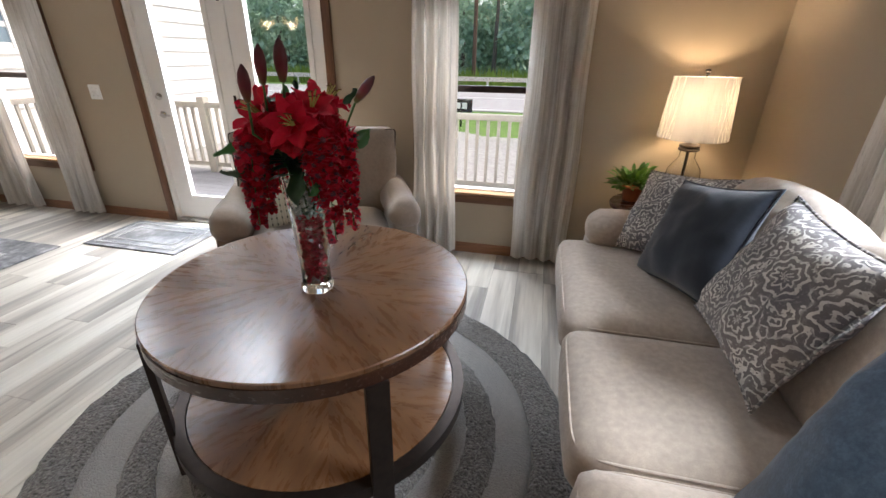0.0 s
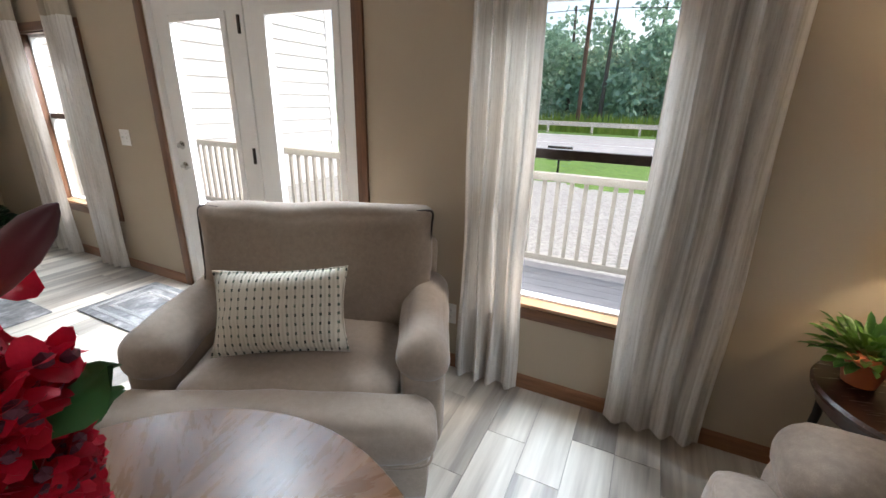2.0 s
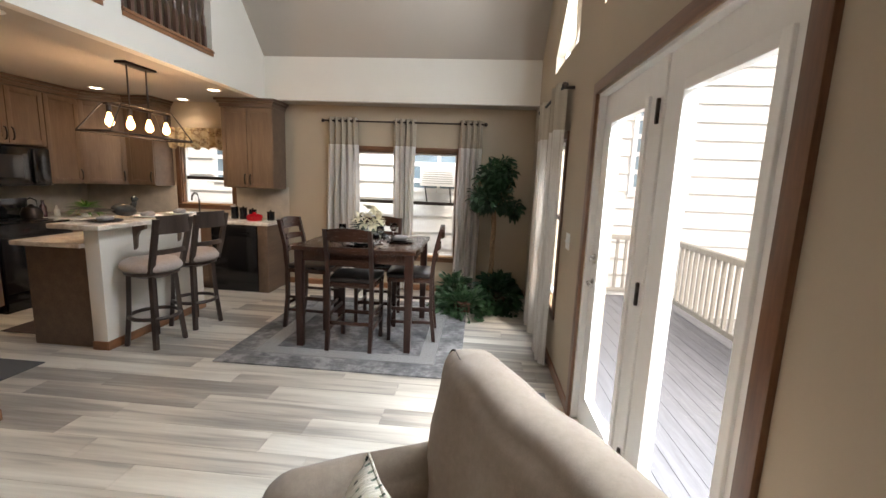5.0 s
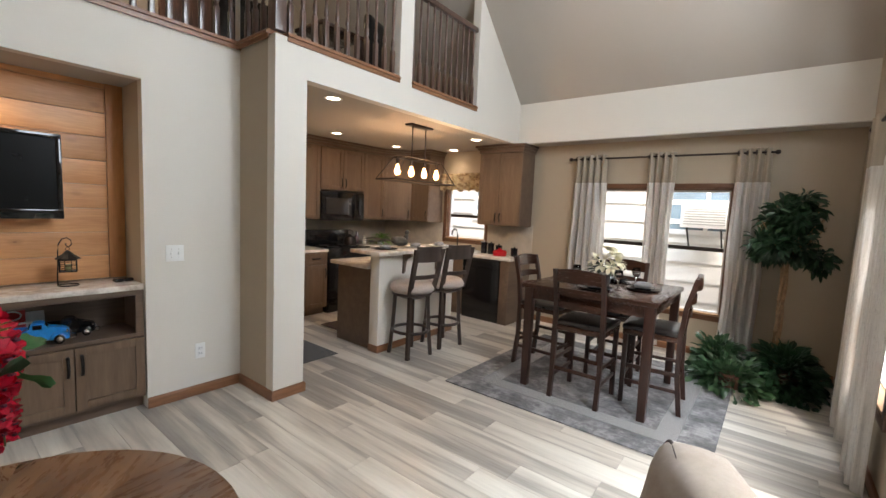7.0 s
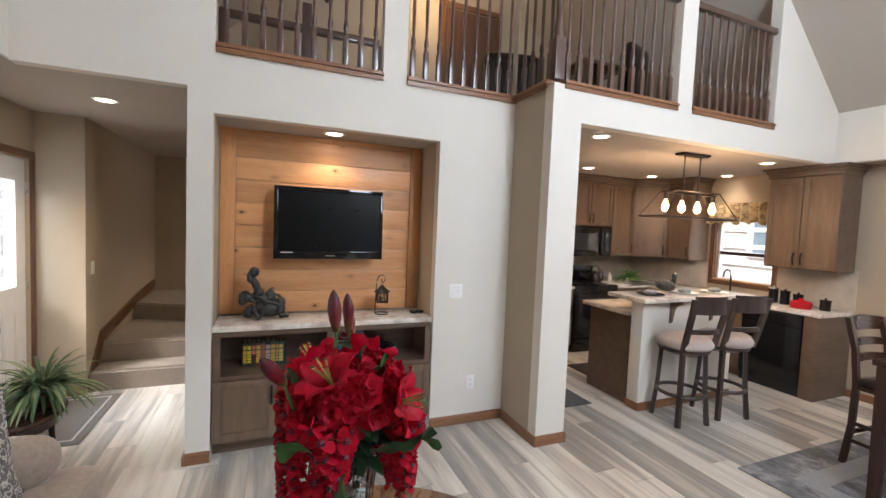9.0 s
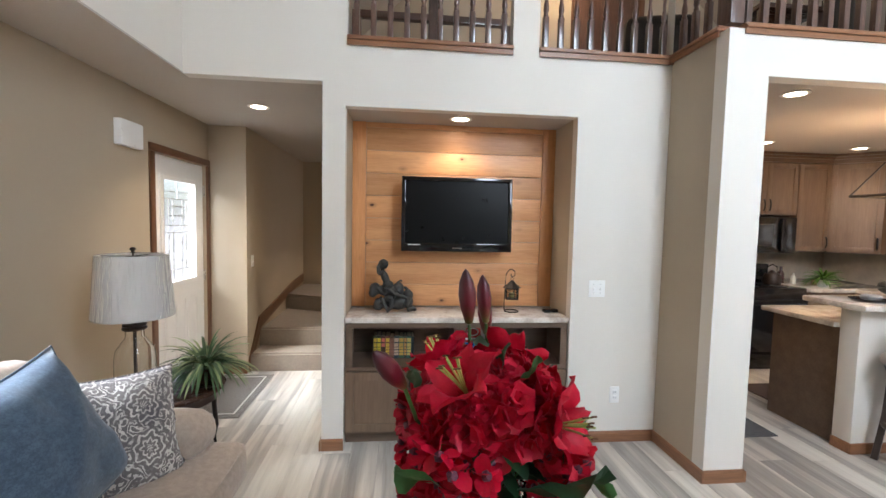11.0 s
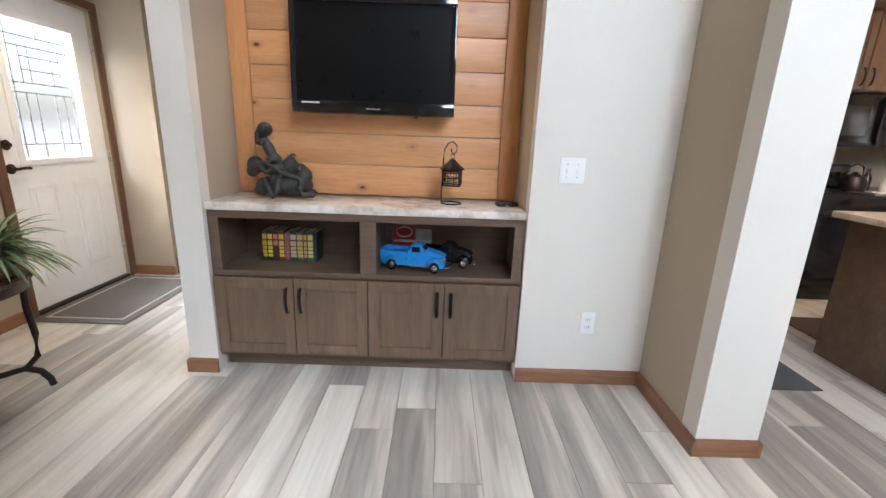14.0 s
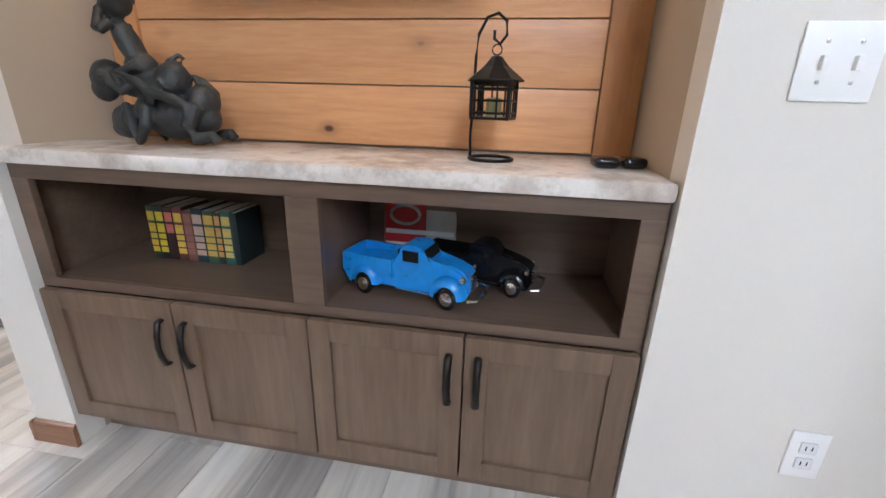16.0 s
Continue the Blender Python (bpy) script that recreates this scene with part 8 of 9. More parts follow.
bm = bmesh.new()
bmesh.ops.create_grid(bm, x_segments=2, y_segments=2, size=600)
for v in bm.verts:
    v.co.z = GZ
structure("ground", bm, ground_mat(), "gravel yard turning to green lawn")
bm = bmesh.new()
box(bm, -300, 300, 19.0, 31.5, GZ - 0.1, GZ + 0.03)
structure("road", bm, plain("sunlit_asphalt", (0.34, 0.335, 0.33), 0.9, var=0.1, scale=2, bumps=0.4, dist=0.01, grain=40), "pale grey asphalt road")
for y in (19.4, 25.2, 31.1):
    bm = bmesh.new()
    box(bm, -300, 300, y, y + 0.12, GZ + 0.031, GZ + 0.036)
    structure("road_line", bm, M_VINYLW, "white painted road line")
gr = thing("guard_rail", pose(0, 33.2, GZ), "grey steel guard rail along the road", "guard rail")
bm = bmesh.new()
for a, b_, c in ((0.5, 0.62, 0), (0.62, 0.68, 0.05), (0.68, 0.8, 0)):
    box(bm, -120, 60, c, c + 0.03, a, b_)
part("beam", bm, M_NICKEL, gr)
bm = bmesh.new()
for k in range(60):
    box(bm, -118 + 3 * k, -117.85 + 3 * k, 0.04, 0.2, 0, 0.75)
tagged(part("posts", bm, M_NICKEL, gr, "row of short steel posts"), kind="stuff")
M_DECK = wood("grey_deck_boards", (0.1, 0.1, 0.11), (0.2, 0.2, 0.215), "x", 0.7, 1.0)
deck = thing("porch_deck", pose(0, 0, 0), "grey board porch deck outside the patio door", "deck")
for k in range(15):
    y = 4.06 + k * 0.135
    boxpart("deck_board", (-6.95, 3.4, y, y + 0.131, -0.16, -0.13), M_DECK, deck, bevel=0)
boxpart("fascia", (-6.97, 3.42, 6.085, 6.12, -0.45, -0.131), M_DECK, deck)
M_RAILW = plain("beige_porch_rail", (0.33, 0.31, 0.275), 0.5, var=0.05)


def porch_rail(x0, y0, x1, y1):
    L = math.hypot(x1 - x0, y1 - y0)
    r = thing("porch_railing", pose(x0, y0, -0.13, 0, 0, math.degrees(math.atan2(y1 - y0, x1 - x0))), "beige vinyl porch railing with slim balusters", "railing", "porch railings")
    boxpart("top_rail", (0, L, -0.04, 0.04, 0.88, 0.95), M_RAILW, r)
    boxpart("bottom_rail", (0, L, -0.025, 0.025, 0.08, 0.14), M_RAILW, r)
    me = None
    n = int(L / 0.125)
    for i in range(n):
        if me is None:
            bm = bmesh.new()
            box(bm, -0.018, 0.018, -0.018, 0.018, 0.14, 0.88)
            me = finish(bm, "baluster", M_RAILW)
        o = new("baluster", me)
        o.parent = r
        o.matrix_basis = pose((i + 0.5) * L / n, 0, 0)
    for x in [0.0] + ([L / 2, L] if L > 4 else [L]):
        boxpart("post", (x - 0.055, x + 0.055, -0.055, 0.055, 0.0, 1.02), M_RAILW, r)


porch_rail(-6.85, 6.0, -1.8, 6.0), porch_rail(-1.75, 6.0, 3.3, 6.0), porch_rail(-6.85, 4.12, -6.85, 5.9)

# neighbouring house with lap siding
nh = thing("neighbouring_house", pose(0, 0, 0), "white lap-sided neighbouring house with a window air conditioner", "house")
M_SIDE = plain("white_lap_siding", (0.72, 0.72, 0.71), 0.6, var=0.02, scale=3)
NXF = -7.6
bm = bmesh.new()
box(bm, -14, NXF - 0.03, -9, 11.2, GZ, 6.5)
part("wall", bm, M_SIDE, nh)
bm = bmesh.new()
z = GZ + 0.1
while z < 6.3:
    prof = [(NXF - 0.029, z), (NXF + 0.012, z), (NXF + 0.012, z + 0.012), (NXF - 0.02, z + 0.275), (NXF - 0.029, z + 0.275)]
    a = [bm.verts.new((x, -9, zz)) for x, zz in prof]
    b = [bm.verts.new((x, 11.1, zz)) for x, zz in prof]
    bm.faces.new(a), bm.faces.new(b[::-1])
    for i in range(5):
        bm.faces.new((a[i], a[(i + 1) % 5], b[(i + 1) % 5], b[i]))
    z += 0.28
tagged(part("siding", bm, M_SIDE, nh, "white overlapping siding boards"), kind="stuff")
boxpart("corner_board", (-7.75, NXF + 0.03, 11.0, 11.23, GZ, 6.5), M_SIDE, nh)
bm = bmesh.new()
box(bm, -14.5, NXF + 0.5, -9.5, 11.7, 6.5, 6.7)
part("roof", bm, plain("dark_shingle", (0.06, 0.06, 0.06), 0.9), nh)
M_NPANE = plain("reflecting_pane", (0.16, 0.22, 0.27), 0.08, var=0.2, scale=2, bumps=0)
for y0, y1, z0, z1 in ((1.98, 2.82, 1.38, 2.4), (5.7, 6.5, 1.45, 2.75), (-1.4, -0.5, 1.4, 2.5)):
    win = part("window", (lambda b: (box(b, NXF - 0.02, NXF + 0.005, y0, y1, z0, z1), b)[1])(bmesh.new()), M_NPANE, nh, "blue-grey reflecting window")
    for q in ((y0 - 0.07, y0, z0 - 0.07, z1 + 0.07), (y1, y1 + 0.07, z0 - 0.07, z1 + 0.07), (y0, y1, z0 - 0.07, z0), (y0, y1, z1, z1 + 0.07), (y0 + (y1 - y0) * 0.62, y0 + (y1 - y0) * 0.62 + 0.05, z0, z1)):
        boxpart("window_frame", (NXF - 0.02, NXF + 0.035, *q), M_VINYLW, win, bevel=0)
acu = thing("air_conditioner", pose(NXF + 0.04, 2.55, 1.42), "white window air conditioner on a wall bracket", "air conditioner")
boxpart("casing", (0, 0.42, -0.28, 0.28, 0, 0.3), M_VINYLW, acu, bevel=0.01)
for k in range(7):
    boxpart("louvre", (0.421, 0.428, -0.24, 0.24, 0.04 + k * 0.034, 0.055 + k * 0.034), plain("grey_louvre", (0.4, 0.4, 0.4)), acu, bevel=0)
bm = bmesh.new()
for y in (-0.2, 0.2):
    tube(bm, [(0.02, y, -0.32), (0.38, y, -0.01)], 0.012, 6)
part("bracket", bm, M_BLACKM, acu)
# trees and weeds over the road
# distance haze is put into these pale, bluish leaf greens
M_FAR = leaf_mat("hazed_far_foliage", (0.17, 0.29, 0.2), (0.42, 0.58, 0.42), 0.8)
rnd = random.Random(5)
verts, faces = [], []
for k in range(74):
    tx, ty = -62 + k * 1.55 + rnd.uniform(-1.5, 1.5), 38 + rnd.uniform(0, 12)
    th = rnd.uniform(6.5, 11) * (0.55 if 40 < k < 48 else 1)
    for c in range(16):
        cc = Vector((tx + rnd.uniform(-2.6, 2.6), ty + rnd.uniform(-2, 1), GZ + rnd.uniform(0.05, 1) * th))
        rr = rnd.uniform(1.0, 2.0)
        for q in range(80):
            d = rnd_dir(rnd, -0.8, 1)
            p = cc + d * rr * rnd.uniform(0.6, 1.05)
            s = rnd.uniform(0.12, 0.32)
            a = rnd_dir(rnd, -1, 1) * s
            b = rnd_dir(rnd, -1, 1) * s
            n0 = len(verts)
            verts += [p - a, p + b, p + a, p - b]
            faces.append((n0, n0 + 1, n0 + 2, n0 + 3))
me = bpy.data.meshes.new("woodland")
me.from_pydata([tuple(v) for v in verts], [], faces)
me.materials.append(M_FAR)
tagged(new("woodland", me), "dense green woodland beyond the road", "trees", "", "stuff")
bm = bmesh.new()
for k in range(40):
    x = -62 + k * 2.9 + rnd.uniform(-1, 1)
    y = 40 + rnd.uniform(0, 6)
    tube(bm, [(x, y, GZ), (x + rnd.uniform(-0.5, 0.5), y, GZ + 10)], 0.22, 6, r_end=0.1)
tagged(part("woodland_trunks", bm, plain("grey_bark", (0.12, 0.1, 0.08), 0.9), None, "slim grey tree trunks in the woodland"), "", "trees", "", "stuff")
# flat panel added behind the trees, shaded depth and haze in its colour
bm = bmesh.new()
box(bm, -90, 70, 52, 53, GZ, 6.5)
part("wood_backdrop", bm, plain("painted_wood_depth", (0.22, 0.33, 0.24), 1.0, var=0.3, scale=0.4), None, "flat green panel painted as the shaded, hazy depth of the woodland")
tagged(bpy.data.objects["wood_backdrop"], "", "trees", "", "structure")
verts, faces = [], []
for k in range(5200):
    x, y = rnd.uniform(-50, 20), rnd.uniform(34, 37.5)
    h = rnd.uniform(0.6, 1.5)
    w = rnd.uniform(0.05, 0.12)
    n0 = len(verts)
    verts += [(x - w, y, GZ), (x + w, y + 0.1, GZ), (x + rnd.uniform(-0.2, 0.2), y, GZ + h)]
    faces.append((n0, n0 + 1, n0 + 2))
me = bpy.data.meshes.new("roadside_weeds")
me.from_pydata(verts, [], faces)
me.materials.append(leaf_mat("yellow_green_weeds", (0.12, 0.2, 0.03), (0.26, 0.36, 0.07), 0.9))
tagged(new("roadside_weeds", me), "tall yellow-green weeds behind the guard rail", "grass", "", "stuff")
up = thing("utility_pole", pose(-5.4, 36, GZ), "brown wooden utility pole with a crossarm", "utility pole")
bm = bmesh.new()
tube(bm, [(0, 0, 0), (0, 0, 12)], 0.17, 10, r_end=0.12)
part("pole", bm, plain("pole_wood", (0.12, 0.07, 0.045), 0.9), up, smooth=True)
boxpart("crossarm", (-1.1, 1.1, -0.06, 0.06, 10.2, 10.35), bpy.data.materials["pole_wood"], up)
for i, zz in enumerate((10.3, 9.0, 8.2)):
    wv = thing("overhead_cable", pose(0, 36, GZ + zz), "thin dark overhead cable", "cable", "overhead cables")
    bm = bmesh.new()
    tube(bm, [(x, 0, 0.0012 * ((x + 5.4) % 45 - 22) ** 2 - 0.6) for x in range(-80, 60, 5)], 0.025, 4)
    part("cable", bm, M_BLACK, wv)
ys = thing("yard_sign", pose(-2.34, 14.6, GZ), "small dark sign with white marks in the lawn", "sign")
boxpart("board", (-0.35, 0.35, -0.02, 0.02, 0.45, 0.85), M_BLACK, ys)
boxpart("white_mark", (-0.18, -0.03, -0.026, -0.021, 0.56, 0.74), M_VINYLW, ys, bevel=0)
boxpart("white_mark", (0.03, 0.18, -0.026, -0.021, 0.56, 0.74), M_VINYLW, ys, bevel=0)
boxpart("post", (-0.03, 0.03, -0.02, 0.02, 0, 0.45), M_BLACK, ys)


# ---- red flower arrangement on the coffee table ----
fa_ = thing("flower_arrangement", pose(-0.52, 2.02, TZ + 0.001), "tall red lily and delphinium arrangement in a crystal vase", "flower arrangement")
bm = bmesh.new()
prof = [(0.0, 0.0), (0.052, 0.0), (0.056, 0.006), (0.056, 0.022), (0.05, 0.03), (0.05, 0.1), (0.058, 0.28), (0.068, 0.39), (0.071, 0.405)]
inner = [(0.066, 0.405), (0.063, 0.39), (0.053, 0.28), (0.045, 0.1), (0.044, 0.034), (0.0, 0.03)]
rings = lathe(bm, prof + inner, 24, cap=False)
for v in bm.verts:
    a = math.atan2(v.co.y, v.co.x)
    if v.co.z > 0.27:
        k = 1 + 0.05 * math.cos(12 * a)
        v.co.x *= k
        v.co.y *= k
part("vase", bm, M_CLEAR, fa_, "clear cut-crystal vase", True, 40)


def petal_mat(name, dark, mid, pale):
    """Silk petal: veined, deeper in the folds of the cloth, paler at random."""
    m, nt, b = nodes_of(name)
    v = coords(nt, rnd=True)
    n = noise_tex(nt, v, 16, 4, 0.65)
    fine = noise_tex(nt, v, 130, 3, 0.7)
    gi = nt.nodes.new("ShaderNodeNewGeometry")
    f = calc(nt, "ADD", calc(nt, "MULTIPLY", n, 0.75), calc(nt, "MULTIPLY", gi.outputs["Random Per Island"], 0.35))
    col = ramp(nt, f, [(0.28, dark), (0.5, mid), (0.78, pale)])
    col = mix(nt, 0.1, col, ramp(nt, fine, [(0.4, dark), (0.6, pale)]))
    link(nt, col, b.inputs["Base Color"])
    b.inputs["Roughness"].default_value = 0.48
    b.inputs["Specular IOR Level"].default_value = 0.3
    bump(nt, b, calc(nt, "ADD", fine, n), 0.3, 0.0015)
    tl = nt.nodes.new("ShaderNodeBsdfTranslucent")
    link(nt, col, tl.inputs["Color"])
    mx = nt.nodes.new("ShaderNodeMixShader")
    mx.inputs[0].default_value = 0.25
    link(nt, b.outputs[0], mx.inputs[1]), link(nt, tl.outputs[0], mx.inputs[2])
    link(nt, mx.outputs[0], nt.nodes["Material Output"].inputs["Surface"])
    return m


M_RED = petal_mat("crimson_petal", (0.34, 0.002, 0.014), (0.56, 0.005, 0.03), (0.74, 0.014, 0.055))
M_REDD = petal_mat("deep_red_petal", (0.2, 0.002, 0.01), (0.45, 0.004, 0.024), (0.66, 0.012, 0.048))
M_PINKC = plain("pink_grey_floret_heart", (0.13, 0.035, 0.06), 0.7)
M_STAM = plain("yellow_green_stamen", (0.4, 0.42, 0.12), 0.6)
M_ANTH = plain("brown_anther", (0.12, 0.05, 0.02), 0.8)
M_STEM = plain("green_stem", (0.05, 0.13, 0.03), 0.5)
bm = bmesh.new()
rnd = random.Random(8)
for k in range(300):
    zz = rnd.uniform(0.04, 0.28)
    a, r = rnd.uniform(0, 6.28), (0.037 + 0.03 * max(0, zz - 0.1)) * rnd.random() ** 0.35
    s = rnd.uniform(0.006, 0.01)
    d = rnd_dir(rnd, -1, 1)
    blade(bm, (r * math.cos(a) * 0.85, r * math.sin(a) * 0.85, zz), (-math.sin(a) + d.x * 0.4, math.cos(a) + d.y * 0.4, d.z), 0.024, 0.02, 0.3, 0.2, 2)
    if k % 3 == 0:
        bmesh.ops.create_icosphere(bm, subdivisions=1, radius=s, matrix=pose(r * math.cos(a), r * math.sin(a), zz))
tagged(part("vase_filler", bm, M_REDD, fa_, "crushed red filler seen through the glass", True, 60), kind="stuff")
bm = bmesh.new()
for k in range(280):
    a, zz = rnd.uniform(0, 6.28), rnd.uniform(0.27, 0.4)
    r = (0.044 + 0.06 * max(0, zz - 0.24)) * rnd.random() ** 0.3
    bmesh.ops.create_icosphere(bm, subdivisions=1, radius=rnd.uniform(0.004, 0.0085), matrix=pose(r * math.cos(a), r * math.sin(a), zz, rnd.uniform(0, 90), rnd.uniform(0, 90), 0))
M_SHARD = plain("silvery_crushed_glass", (0.62, 0.66, 0.66), 0.12, metal=0.5, var=0.35, scale=60)
tagged(part("crystal_beads", bm, M_SHARD, fa_, "silvery crushed glass beads near the rim", False), kind="stuff")


def petal(bm, q, base, length, width, open_, curl, seed, n=8, m_=4):
    """One broad petal: opens from the cup by open_, and rolls back at the tip."""
    r2 = random.Random(seed)
    rows = []
    ph = r2.uniform(0, 6)
    for i in range(n + 1):
        t = i / n
        w = width * (math.sin(math.pi * (0.10 + 0.86 * t)) ** 0.75) * (1 - 0.25 * t)
        if i == n:
            w = width * 0.06
        an = open_ + curl * t * t
        row = []
        for j in range(-m_ // 2, m_ // 2 + 1):
            s = j / (m_ / 2)
            ruffle = length * (0.07 * math.sin(9 * t + ph + 2 * s) * abs(s) + 0.03 * math.sin(5 * t + 4 * s + ph)) * min(1, 3 * t)
            row.append((s * w / 2, 0.16 * w * (s * s) + ruffle, an, t))
        rows.append(row)
    # centre line
    pos, cl = Vector((0.006, 0, 0)), []
    for i in range(n + 1):
        an = open_ + curl * (i / n) ** 2
        d = Vector((math.sin(an), 0, math.cos(an)))
        cl.append((pos.copy(), d, Vector((-math.cos(an), 0, math.sin(an)))))
        pos = pos + d * (length / n)
    prev = None
    for i, row in enumerate(rows):
        p, d, up = cl[i]
        vs = [bm.verts.new(base + q @ (p + Vector((0, s, 0)) + up * h)) for s, h, _, _ in row]
        if prev:
            for a, b in zip(range(m_), range(1, m_ + 1)):
                bm.faces.new((prev[a], prev[b], vs[b], vs[a]))
        prev = vs


def lily(at, axis, size, seed, opened=1.0, label="open crimson lily"):
    at, axis = Vector(at), Vector(axis).normalized()
    q0 = axis.to_track_quat("Z", "Y")
    bm = bmesh.new()
    petals = []
    r2 = random.Random(seed)
    for k in range(6):
        q = q0 @ Euler((0, 0, k * math.pi / 3 + r2.uniform(-0.12, 0.12))).to_quaternion()
        b3 = bmesh.new()
        petal(b3, q, at, size * r2.uniform(0.95, 1.12), size * (0.74 if k % 2 else 0.56), (0.5 + 0.25 * opened) + r2.uniform(-0.1, 0.1), 0.9 * opened + r2.uniform(-0.15, 0.3), seed * 10 + k)
        petals.append(b3)
    lathe(bm, [(0, -0.012), (0.006, -0.008), (0.009, 0.0), (0.006, 0.006), (0, 0.007)], 10, at=tuple(at))
    o = part("lily", bm, M_RED, fa_, label, True, 180)
    for b3 in petals:
        part("petal", b3, M_RED, o, "", True, 180)
    for k in range(7):
        bm, b2 = bmesh.new(), bmesh.new()
        a = k * 6.28 / 7
        tip = Vector((0.2 * math.cos(a), 0.2 * math.sin(a), 0.8 + 0.1 * (k % 2))) * size
        if k == 6:
            tip = Vector((0, 0, 0.95)) * size
        pts = [at + q0 @ Vector((0, 0, 0)), at + q0 @ (tip * 0.5 + Vector((0, 0, 0.1 * size))), at + q0 @ tip]
        tube(bm, pts, 0.0017, 5)
        if k < 6:
            c = at + q0 @ tip
            tube(b2, [c - Vector((0.006, 0, 0)), c, c + Vector((0.005, 0.002, 0))], 0.0017, 5)
        part("stamen", bm, M_STAM, o, "yellow-green stamen", True)
        if k < 6:
            part("anther", b2, M_ANTH, o, "brown anther", True)
        else:
            b2.free()
    return o


LILIES = (((0.075, -0.05, 0.6), (0.45, -0.35, 0.85), 0.08), ((0.05, 0.065, 0.6), (0.55, 0.3, 0.95), 0.088), ((-0.09, 0.06, 0.545), (-0.8, 0.7, 0.25), 0.085),
          ((-0.05, -0.08, 0.59), (-0.4, -0.8, 0.6), 0.085), ((0.06, -0.115, 0.575), (0.25, -0.95, 0.35), 0.085), ((-0.09, -0.04, 0.55), (-1, -0.5, 0.2), 0.075))
for i, (p, d, s) in enumerate(LILIES):
    lily(p, d, s * 0.98, 40 + i, 1.0)


def bud(at, axis, length, rad):
    at, axis = Vector(at), Vector(axis).normalized()
    m = axis.to_track_quat("Z", "Y").to_matrix().to_4x4()
    m.translation = at
    bm = bmesh.new()
    rings = lathe(bm, [(0, 0), (rad * 0.45, length * 0.04), (rad * 0.85, length * 0.3), (rad, length * 0.55), (rad * 0.8, length * 0.78), (rad * 0.35, length * 0.94), (0.001, length)], 18)
    for v in bm.verts:
        a = math.atan2(v.co.y, v.co.x)
        k = 1 - 0.12 * (0.5 + 0.5 * math.cos(3 * a)) ** 6
        v.co.x *= k
        v.co.y *= k
    part("lily_bud", bm, M_BUD, fa_, "closed dark red lily bud", True, 180, m=m)
    bm = bmesh.new()
    tube(bm, [at, at - axis * 0.05 + Vector((0, 0, -0.03)), Vector((at.x * 0.55, at.y * 0.55, 0.5)), Vector((at.x * 0.15, at.y * 0.15, 0.42)), Vector((0, 0, 0.3))], 0.0035, 6)
    part("bud_stem", bm, M_STEM, fa_, "green stem", True)


def bud_mat():
    m, nt, b = nodes_of("bud_red_to_green")
    tc = nt.nodes.new("ShaderNodeTexCoord")
    sep = nt.nodes.new("ShaderNodeSeparateXYZ")
    link(nt, tc.outputs["Object"], sep.inputs[0])
    n = noise_tex(nt, coords(nt, (60, 60, 8)), 1.0, 3)
    f = calc(nt, "ADD", sep.outputs[2], calc(nt, "MULTIPLY_ADD", n, 0.03, -0.015))
    link(nt, ramp(nt, calc(nt, "MULTIPLY", f, 10.0), [(0.0, (0.14, 0.16, 0.04)), (0.18, (0.16, 0.05, 0.025)), (0.42, (0.15, 0.006, 0.017)), (1.0, (0.06, 0.005, 0.012))]), b.inputs["Base Color"])
    b.inputs["Roughness"].default_value = 0.42
    return m


M_BUD = bud_mat()
for at, ax, L, r in (((0.025, -0.09, 0.68), (0.08, -0.08, 1), 0.112, 0.0185), ((-0.015, -0.12, 0.675), (0.08, -0.1, 1), 0.102, 0.016), ((-0.03, -0.175, 0.635), (0.1, -0.15, 1), 0.095, 0.0165),
                     ((0.155, 0.075, 0.62), (0.45, 0.55, 0.75), 0.105, 0.0165)):
    bud(at, ax, L, r)


def hanging(at, out, length, n, seed, name_label="hanging spray of small red florets"):
    """A drooping spike of small florets that tapers to its tip."""
    r2 = random.Random(seed)
    at, out = Vector(at), Vector(out)
    bm, b2 = bmesh.new(), bmesh.new()
    def curve(t):
        return at + out * (t * 0.9) * length * (1 - 0.35 * t) + Vector((0, 0, -length * (t ** 1.25)))
    for k in range(n):
        t = (k + r2.random()) / n
        c = curve(t)
        wid_ = 0.042 * (1 - 0.7 * t) + 0.006
        a = r2.uniform(0, 6.28)
        d = Vector((math.cos(a), math.sin(a), r2.uniform(-0.4, 0.5))).normalized()
        p = c + d * wid_ * 0.7
        s = 0.034 * (1 - 0.5 * t)
        q = d.to_track_quat("Z", "Y")
        for j in range(5):
            an = j * 6.28 / 5 + a
            v = q @ Vector((math.cos(an), math.sin(an), 0.45))
            blade(bm, p, v, s, s * 0.95, 0.3, 0.1, 3, 0, 0.35)
        bmesh.ops.create_icosphere(b2, subdivisions=1, radius=s * 0.3, matrix=Matrix.Translation(p + d * s * 0.3))
    o = tagged(part("flower_spray", bm, M_RED if seed % 2 else M_REDD, fa_, name_label, True, 180), kind="stuff")
    tagged(part("floret_heart", b2, M_PINKC, o, "greyish-pink floret hearts", True), kind="stuff")
    bm = bmesh.new()
    tube(bm, [Vector((0, 0, 0.34)), Vector((at.x * 0.6, at.y * 0.6, at.z - 0.02)), at] + [curve(t / 6) for t in range(1, 7)], 0.002, 5)
    part("spray_stem", bm, M_STEM, o, "thin green stem")


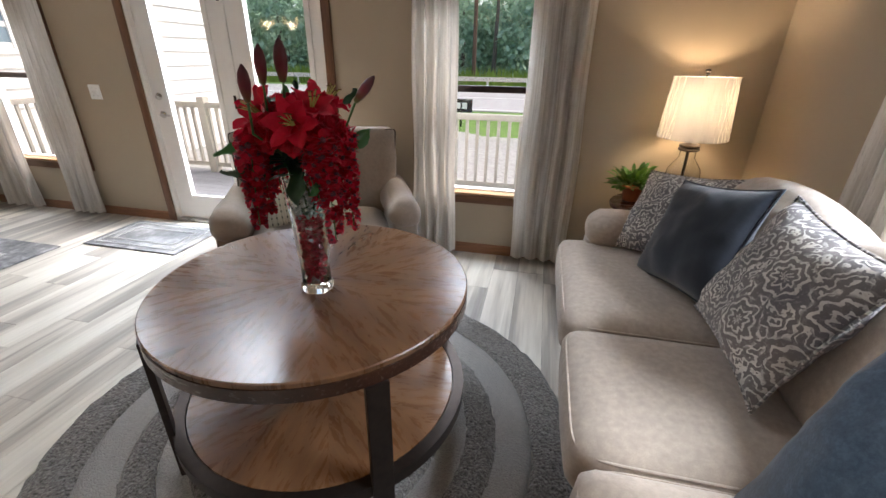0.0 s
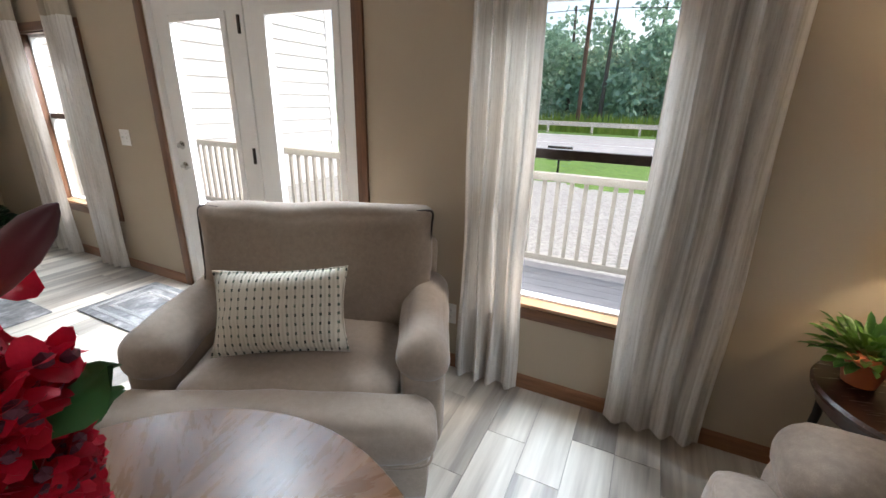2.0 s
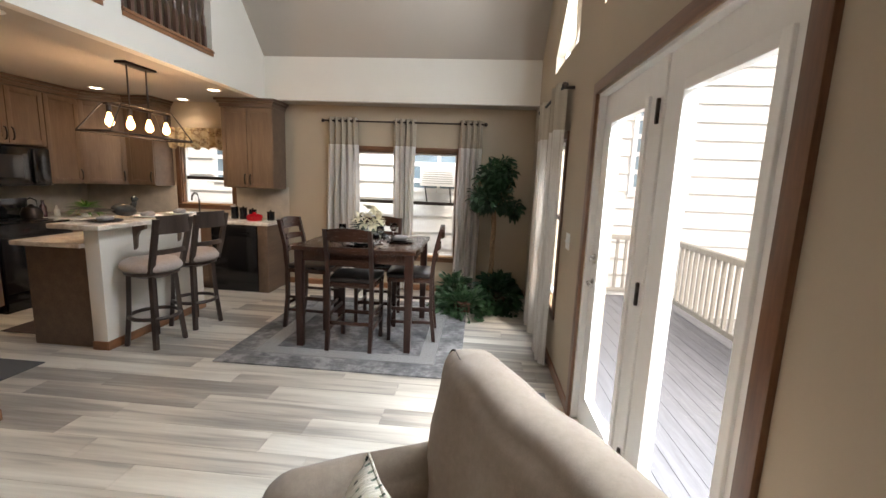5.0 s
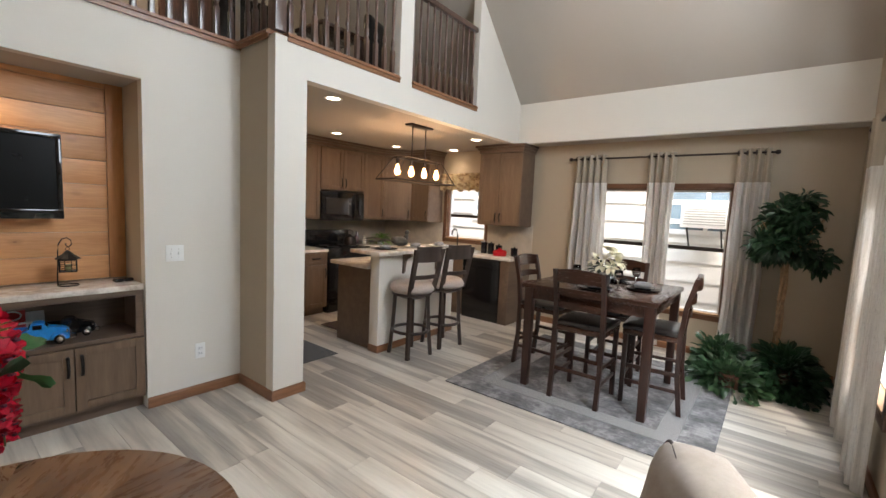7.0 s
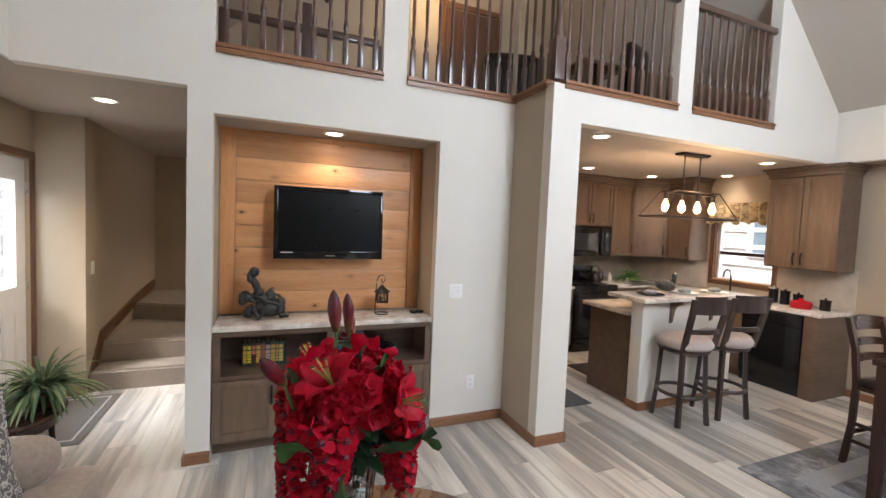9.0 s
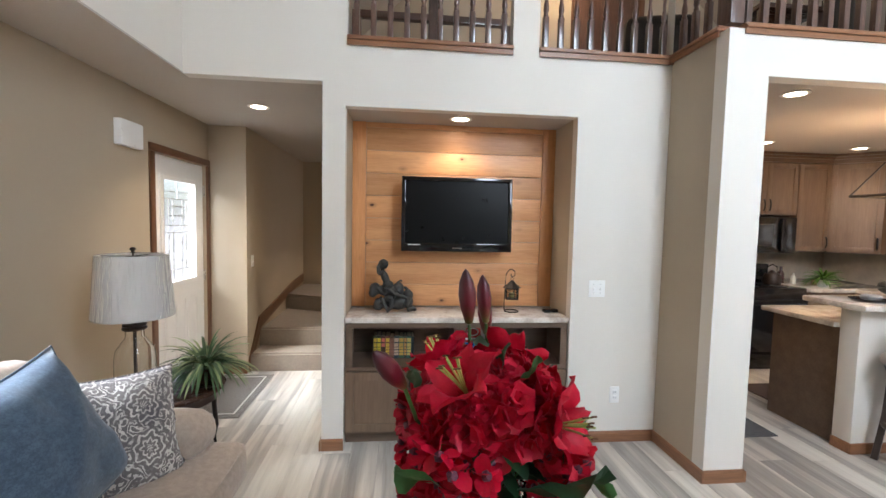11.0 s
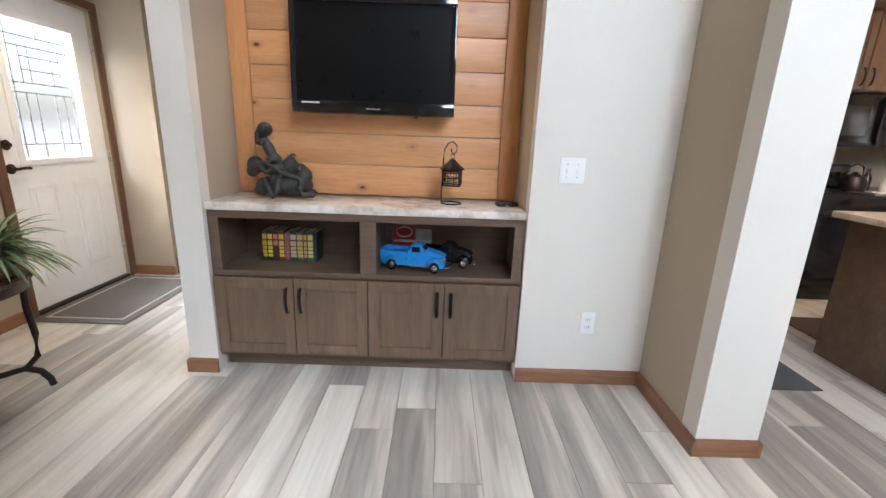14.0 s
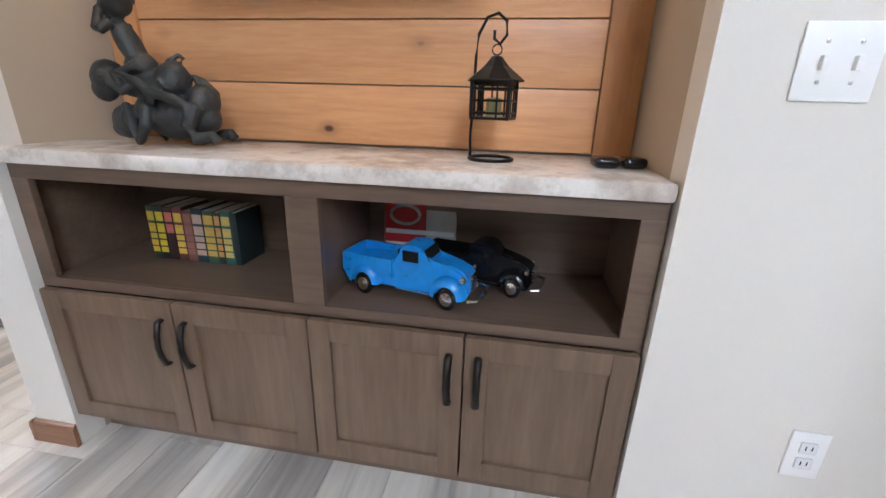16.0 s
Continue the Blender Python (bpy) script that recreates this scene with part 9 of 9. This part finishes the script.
for spray in (((0.095, 0.085, 0.53), (0.07, 0.09, 0), 0.33, 70, 1), ((0.115, -0.075, 0.53), (0.12, -0.08, 0), 0.3, 58, 2), ((0.06, 0.115, 0.51), (0.04, 0.1, 0), 0.22, 48, 7),
              ((-0.12, -0.06, 0.52), (-0.1, -0.06, 0), 0.27, 62, 3), ((-0.13, 0.0, 0.52), (-0.1, 0.02, 0), 0.25, 50, 4), ((-0.09, -0.11, 0.52), (-0.06, -0.08, 0), 0.25, 54, 6),
              ((-0.12, 0.05, 0.50), (-0.08, 0.04, 0), 0.17, 36, 9), ((0.09, -0.09, 0.54), (0.06, -0.05, 0), 0.2, 40, 5)):
    hanging(*spray)

# small filler blossoms round the dome
bm = bmesh.new()
rnd = random.Random(12)
for k in range(270):
    d = rnd_dir(rnd, -0.25, 0.98)
    f = rnd.uniform(0.75, 1.0)
    p = Vector((d.x * 0.122 * f, d.y * 0.112 * f - 0.015, 0.54 + d.z * 0.085 * f))
    q = d.to_track_quat("Z", "Y")
    s = rnd.uniform(0.026, 0.044)
    for j in range(5):
        an = j * 6.28 / 5 + k
        petal(bm, q @ Euler((0, 0, an)).to_quaternion(), p, s, s * 1.15, 0.55 + rnd.uniform(-0.3, 0.3), 0.9, k * 5 + j, 4, 2)
tagged(part("filler_blossoms", bm, M_REDD, fa_, "small crowded red blossoms", True, 180), kind="stuff")


def big_leaf(at, d, L, w, seed):
    bm = bmesh.new()
    d = Vector(d).normalized()
    q = Vector(d).to_track_quat("Z", "Y")
    petal(bm, q @ Euler((0, 0, seed)).to_quaternion(), Vector(at), L, w, 0.25, 0.6, seed)
    part("leaf", bm, M_LEAFD if seed % 2 else M_LEAFM, fa_, "pointed green leaf", True, 180)


M_LEAFM = leaf_mat("mid_green_leaf", (0.025, 0.1, 0.03), (0.06, 0.18, 0.055), 0.45)
for i, (p, d, L, w) in enumerate((((-0.03, 0.09, 0.45), (-1, 0.5, -0.05), 0.15, 0.075), ((0.06, 0.075, 0.46), (0.75, 0.8, 0.12), 0.15, 0.075), ((0.1, -0.04, 0.53), (0.8, -0.3, -0.5), 0.08, 0.045), ((-0.12, 0.0, 0.45), (-1, 0.1, -0.1), 0.12, 0.05), ((0.04, -0.10, 0.44), (0.3, -1, -0.2), 0.12, 0.06), ((0.05, 0.10, 0.44), (0.3, 1, -0.1), 0.11, 0.05),
                                  ((-0.01, 0.02, 0.615), (0.3, 0.3, 0.9), 0.07, 0.03), ((-0.05, 0.03, 0.61), (-0.5, 0.8, 0.5), 0.065, 0.035), ((-0.08, -0.08, 0.42), (-0.8, -0.7, -0.1), 0.13, 0.055), ((0.08, -0.08, 0.42), (0.7, -0.7, 0), 0.1, 0.05),
                                  ((0.0, -0.06, 0.64), (0.1, -0.9, 0.4), 0.08, 0.04), ((-0.16, -0.04, 0.49), (-1, -0.3, 0.05), 0.095, 0.045), ((0.13, 0.05, 0.62), (0.6, 0.6, 0.4), 0.07, 0.035))):
    big_leaf(p, d, L, w, i + 1)
bm = bmesh.new()
for k in range(26):
    a = rnd.uniform(0, 6.28)
    tube(bm, [(0.02 * math.cos(a), 0.02 * math.sin(a), 0.28), (0.05 * math.cos(a), 0.05 * math.sin(a), 0.45), (0.1 * math.cos(a), 0.1 * math.sin(a), 0.56)], 0.0028, 5)
for k in range(120):
    d = rnd_dir(rnd, -0.3, 0.6)
    blade(bm, (d.x * 0.05, d.y * 0.05, 0.41 + rnd.uniform(0, 0.11)), d, rnd.uniform(0.045, 0.085), rnd.uniform(0.02, 0.034), 0.5, 0.15, 4)
tagged(part("greenery", bm, M_LEAFD, fa_, "tangled dark green stems and leaves", True, 180), kind="stuff")

# ---- floor planks, last: the pieces of the floor ----
PW, PL = 0.182, 1.22
rnd = random.Random(77)
shared = {}
x = XW
while x < XE - 0.001:
    x1 = min(x + PW, XE)
    y = (-4.0 if x > -1.6 else -2.4) - rnd.uniform(0, PL)
    lo = -4.0 if x > -1.6 else -2.4
    while y < YN:
        a, b = max(y, lo), min(y + PL, YN)
        if b - a > 0.03:
            key = (round(x1 - x, 3), round(b - a, 3))
            if key not in shared:
                bm = bmesh.new()
                g = 0.0006
                box(bm, g, x1 - x - g, g, b - a - g, -0.004, 0.0)
                for v in bm.verts:
                    if v.co.z > -0.001:
                        v.co.x += 0.0006 if v.co.x < 0.05 else -0.0006
                        v.co.y += 0.0006 if v.co.y < 0.01 else -0.0006
                shared[key] = finish(bm, "plank", M_FLOOR)
            o = new("plank", shared[key])
            o.parent = FLOOR
            o.location = (x, a, 0.0)
        y += PL
    x = x1

# panes let the daylight through without a shadow
for o in bpy.data.objects:
    if o.name.split(".")[0] == "pane":
        o.visible_shadow = False
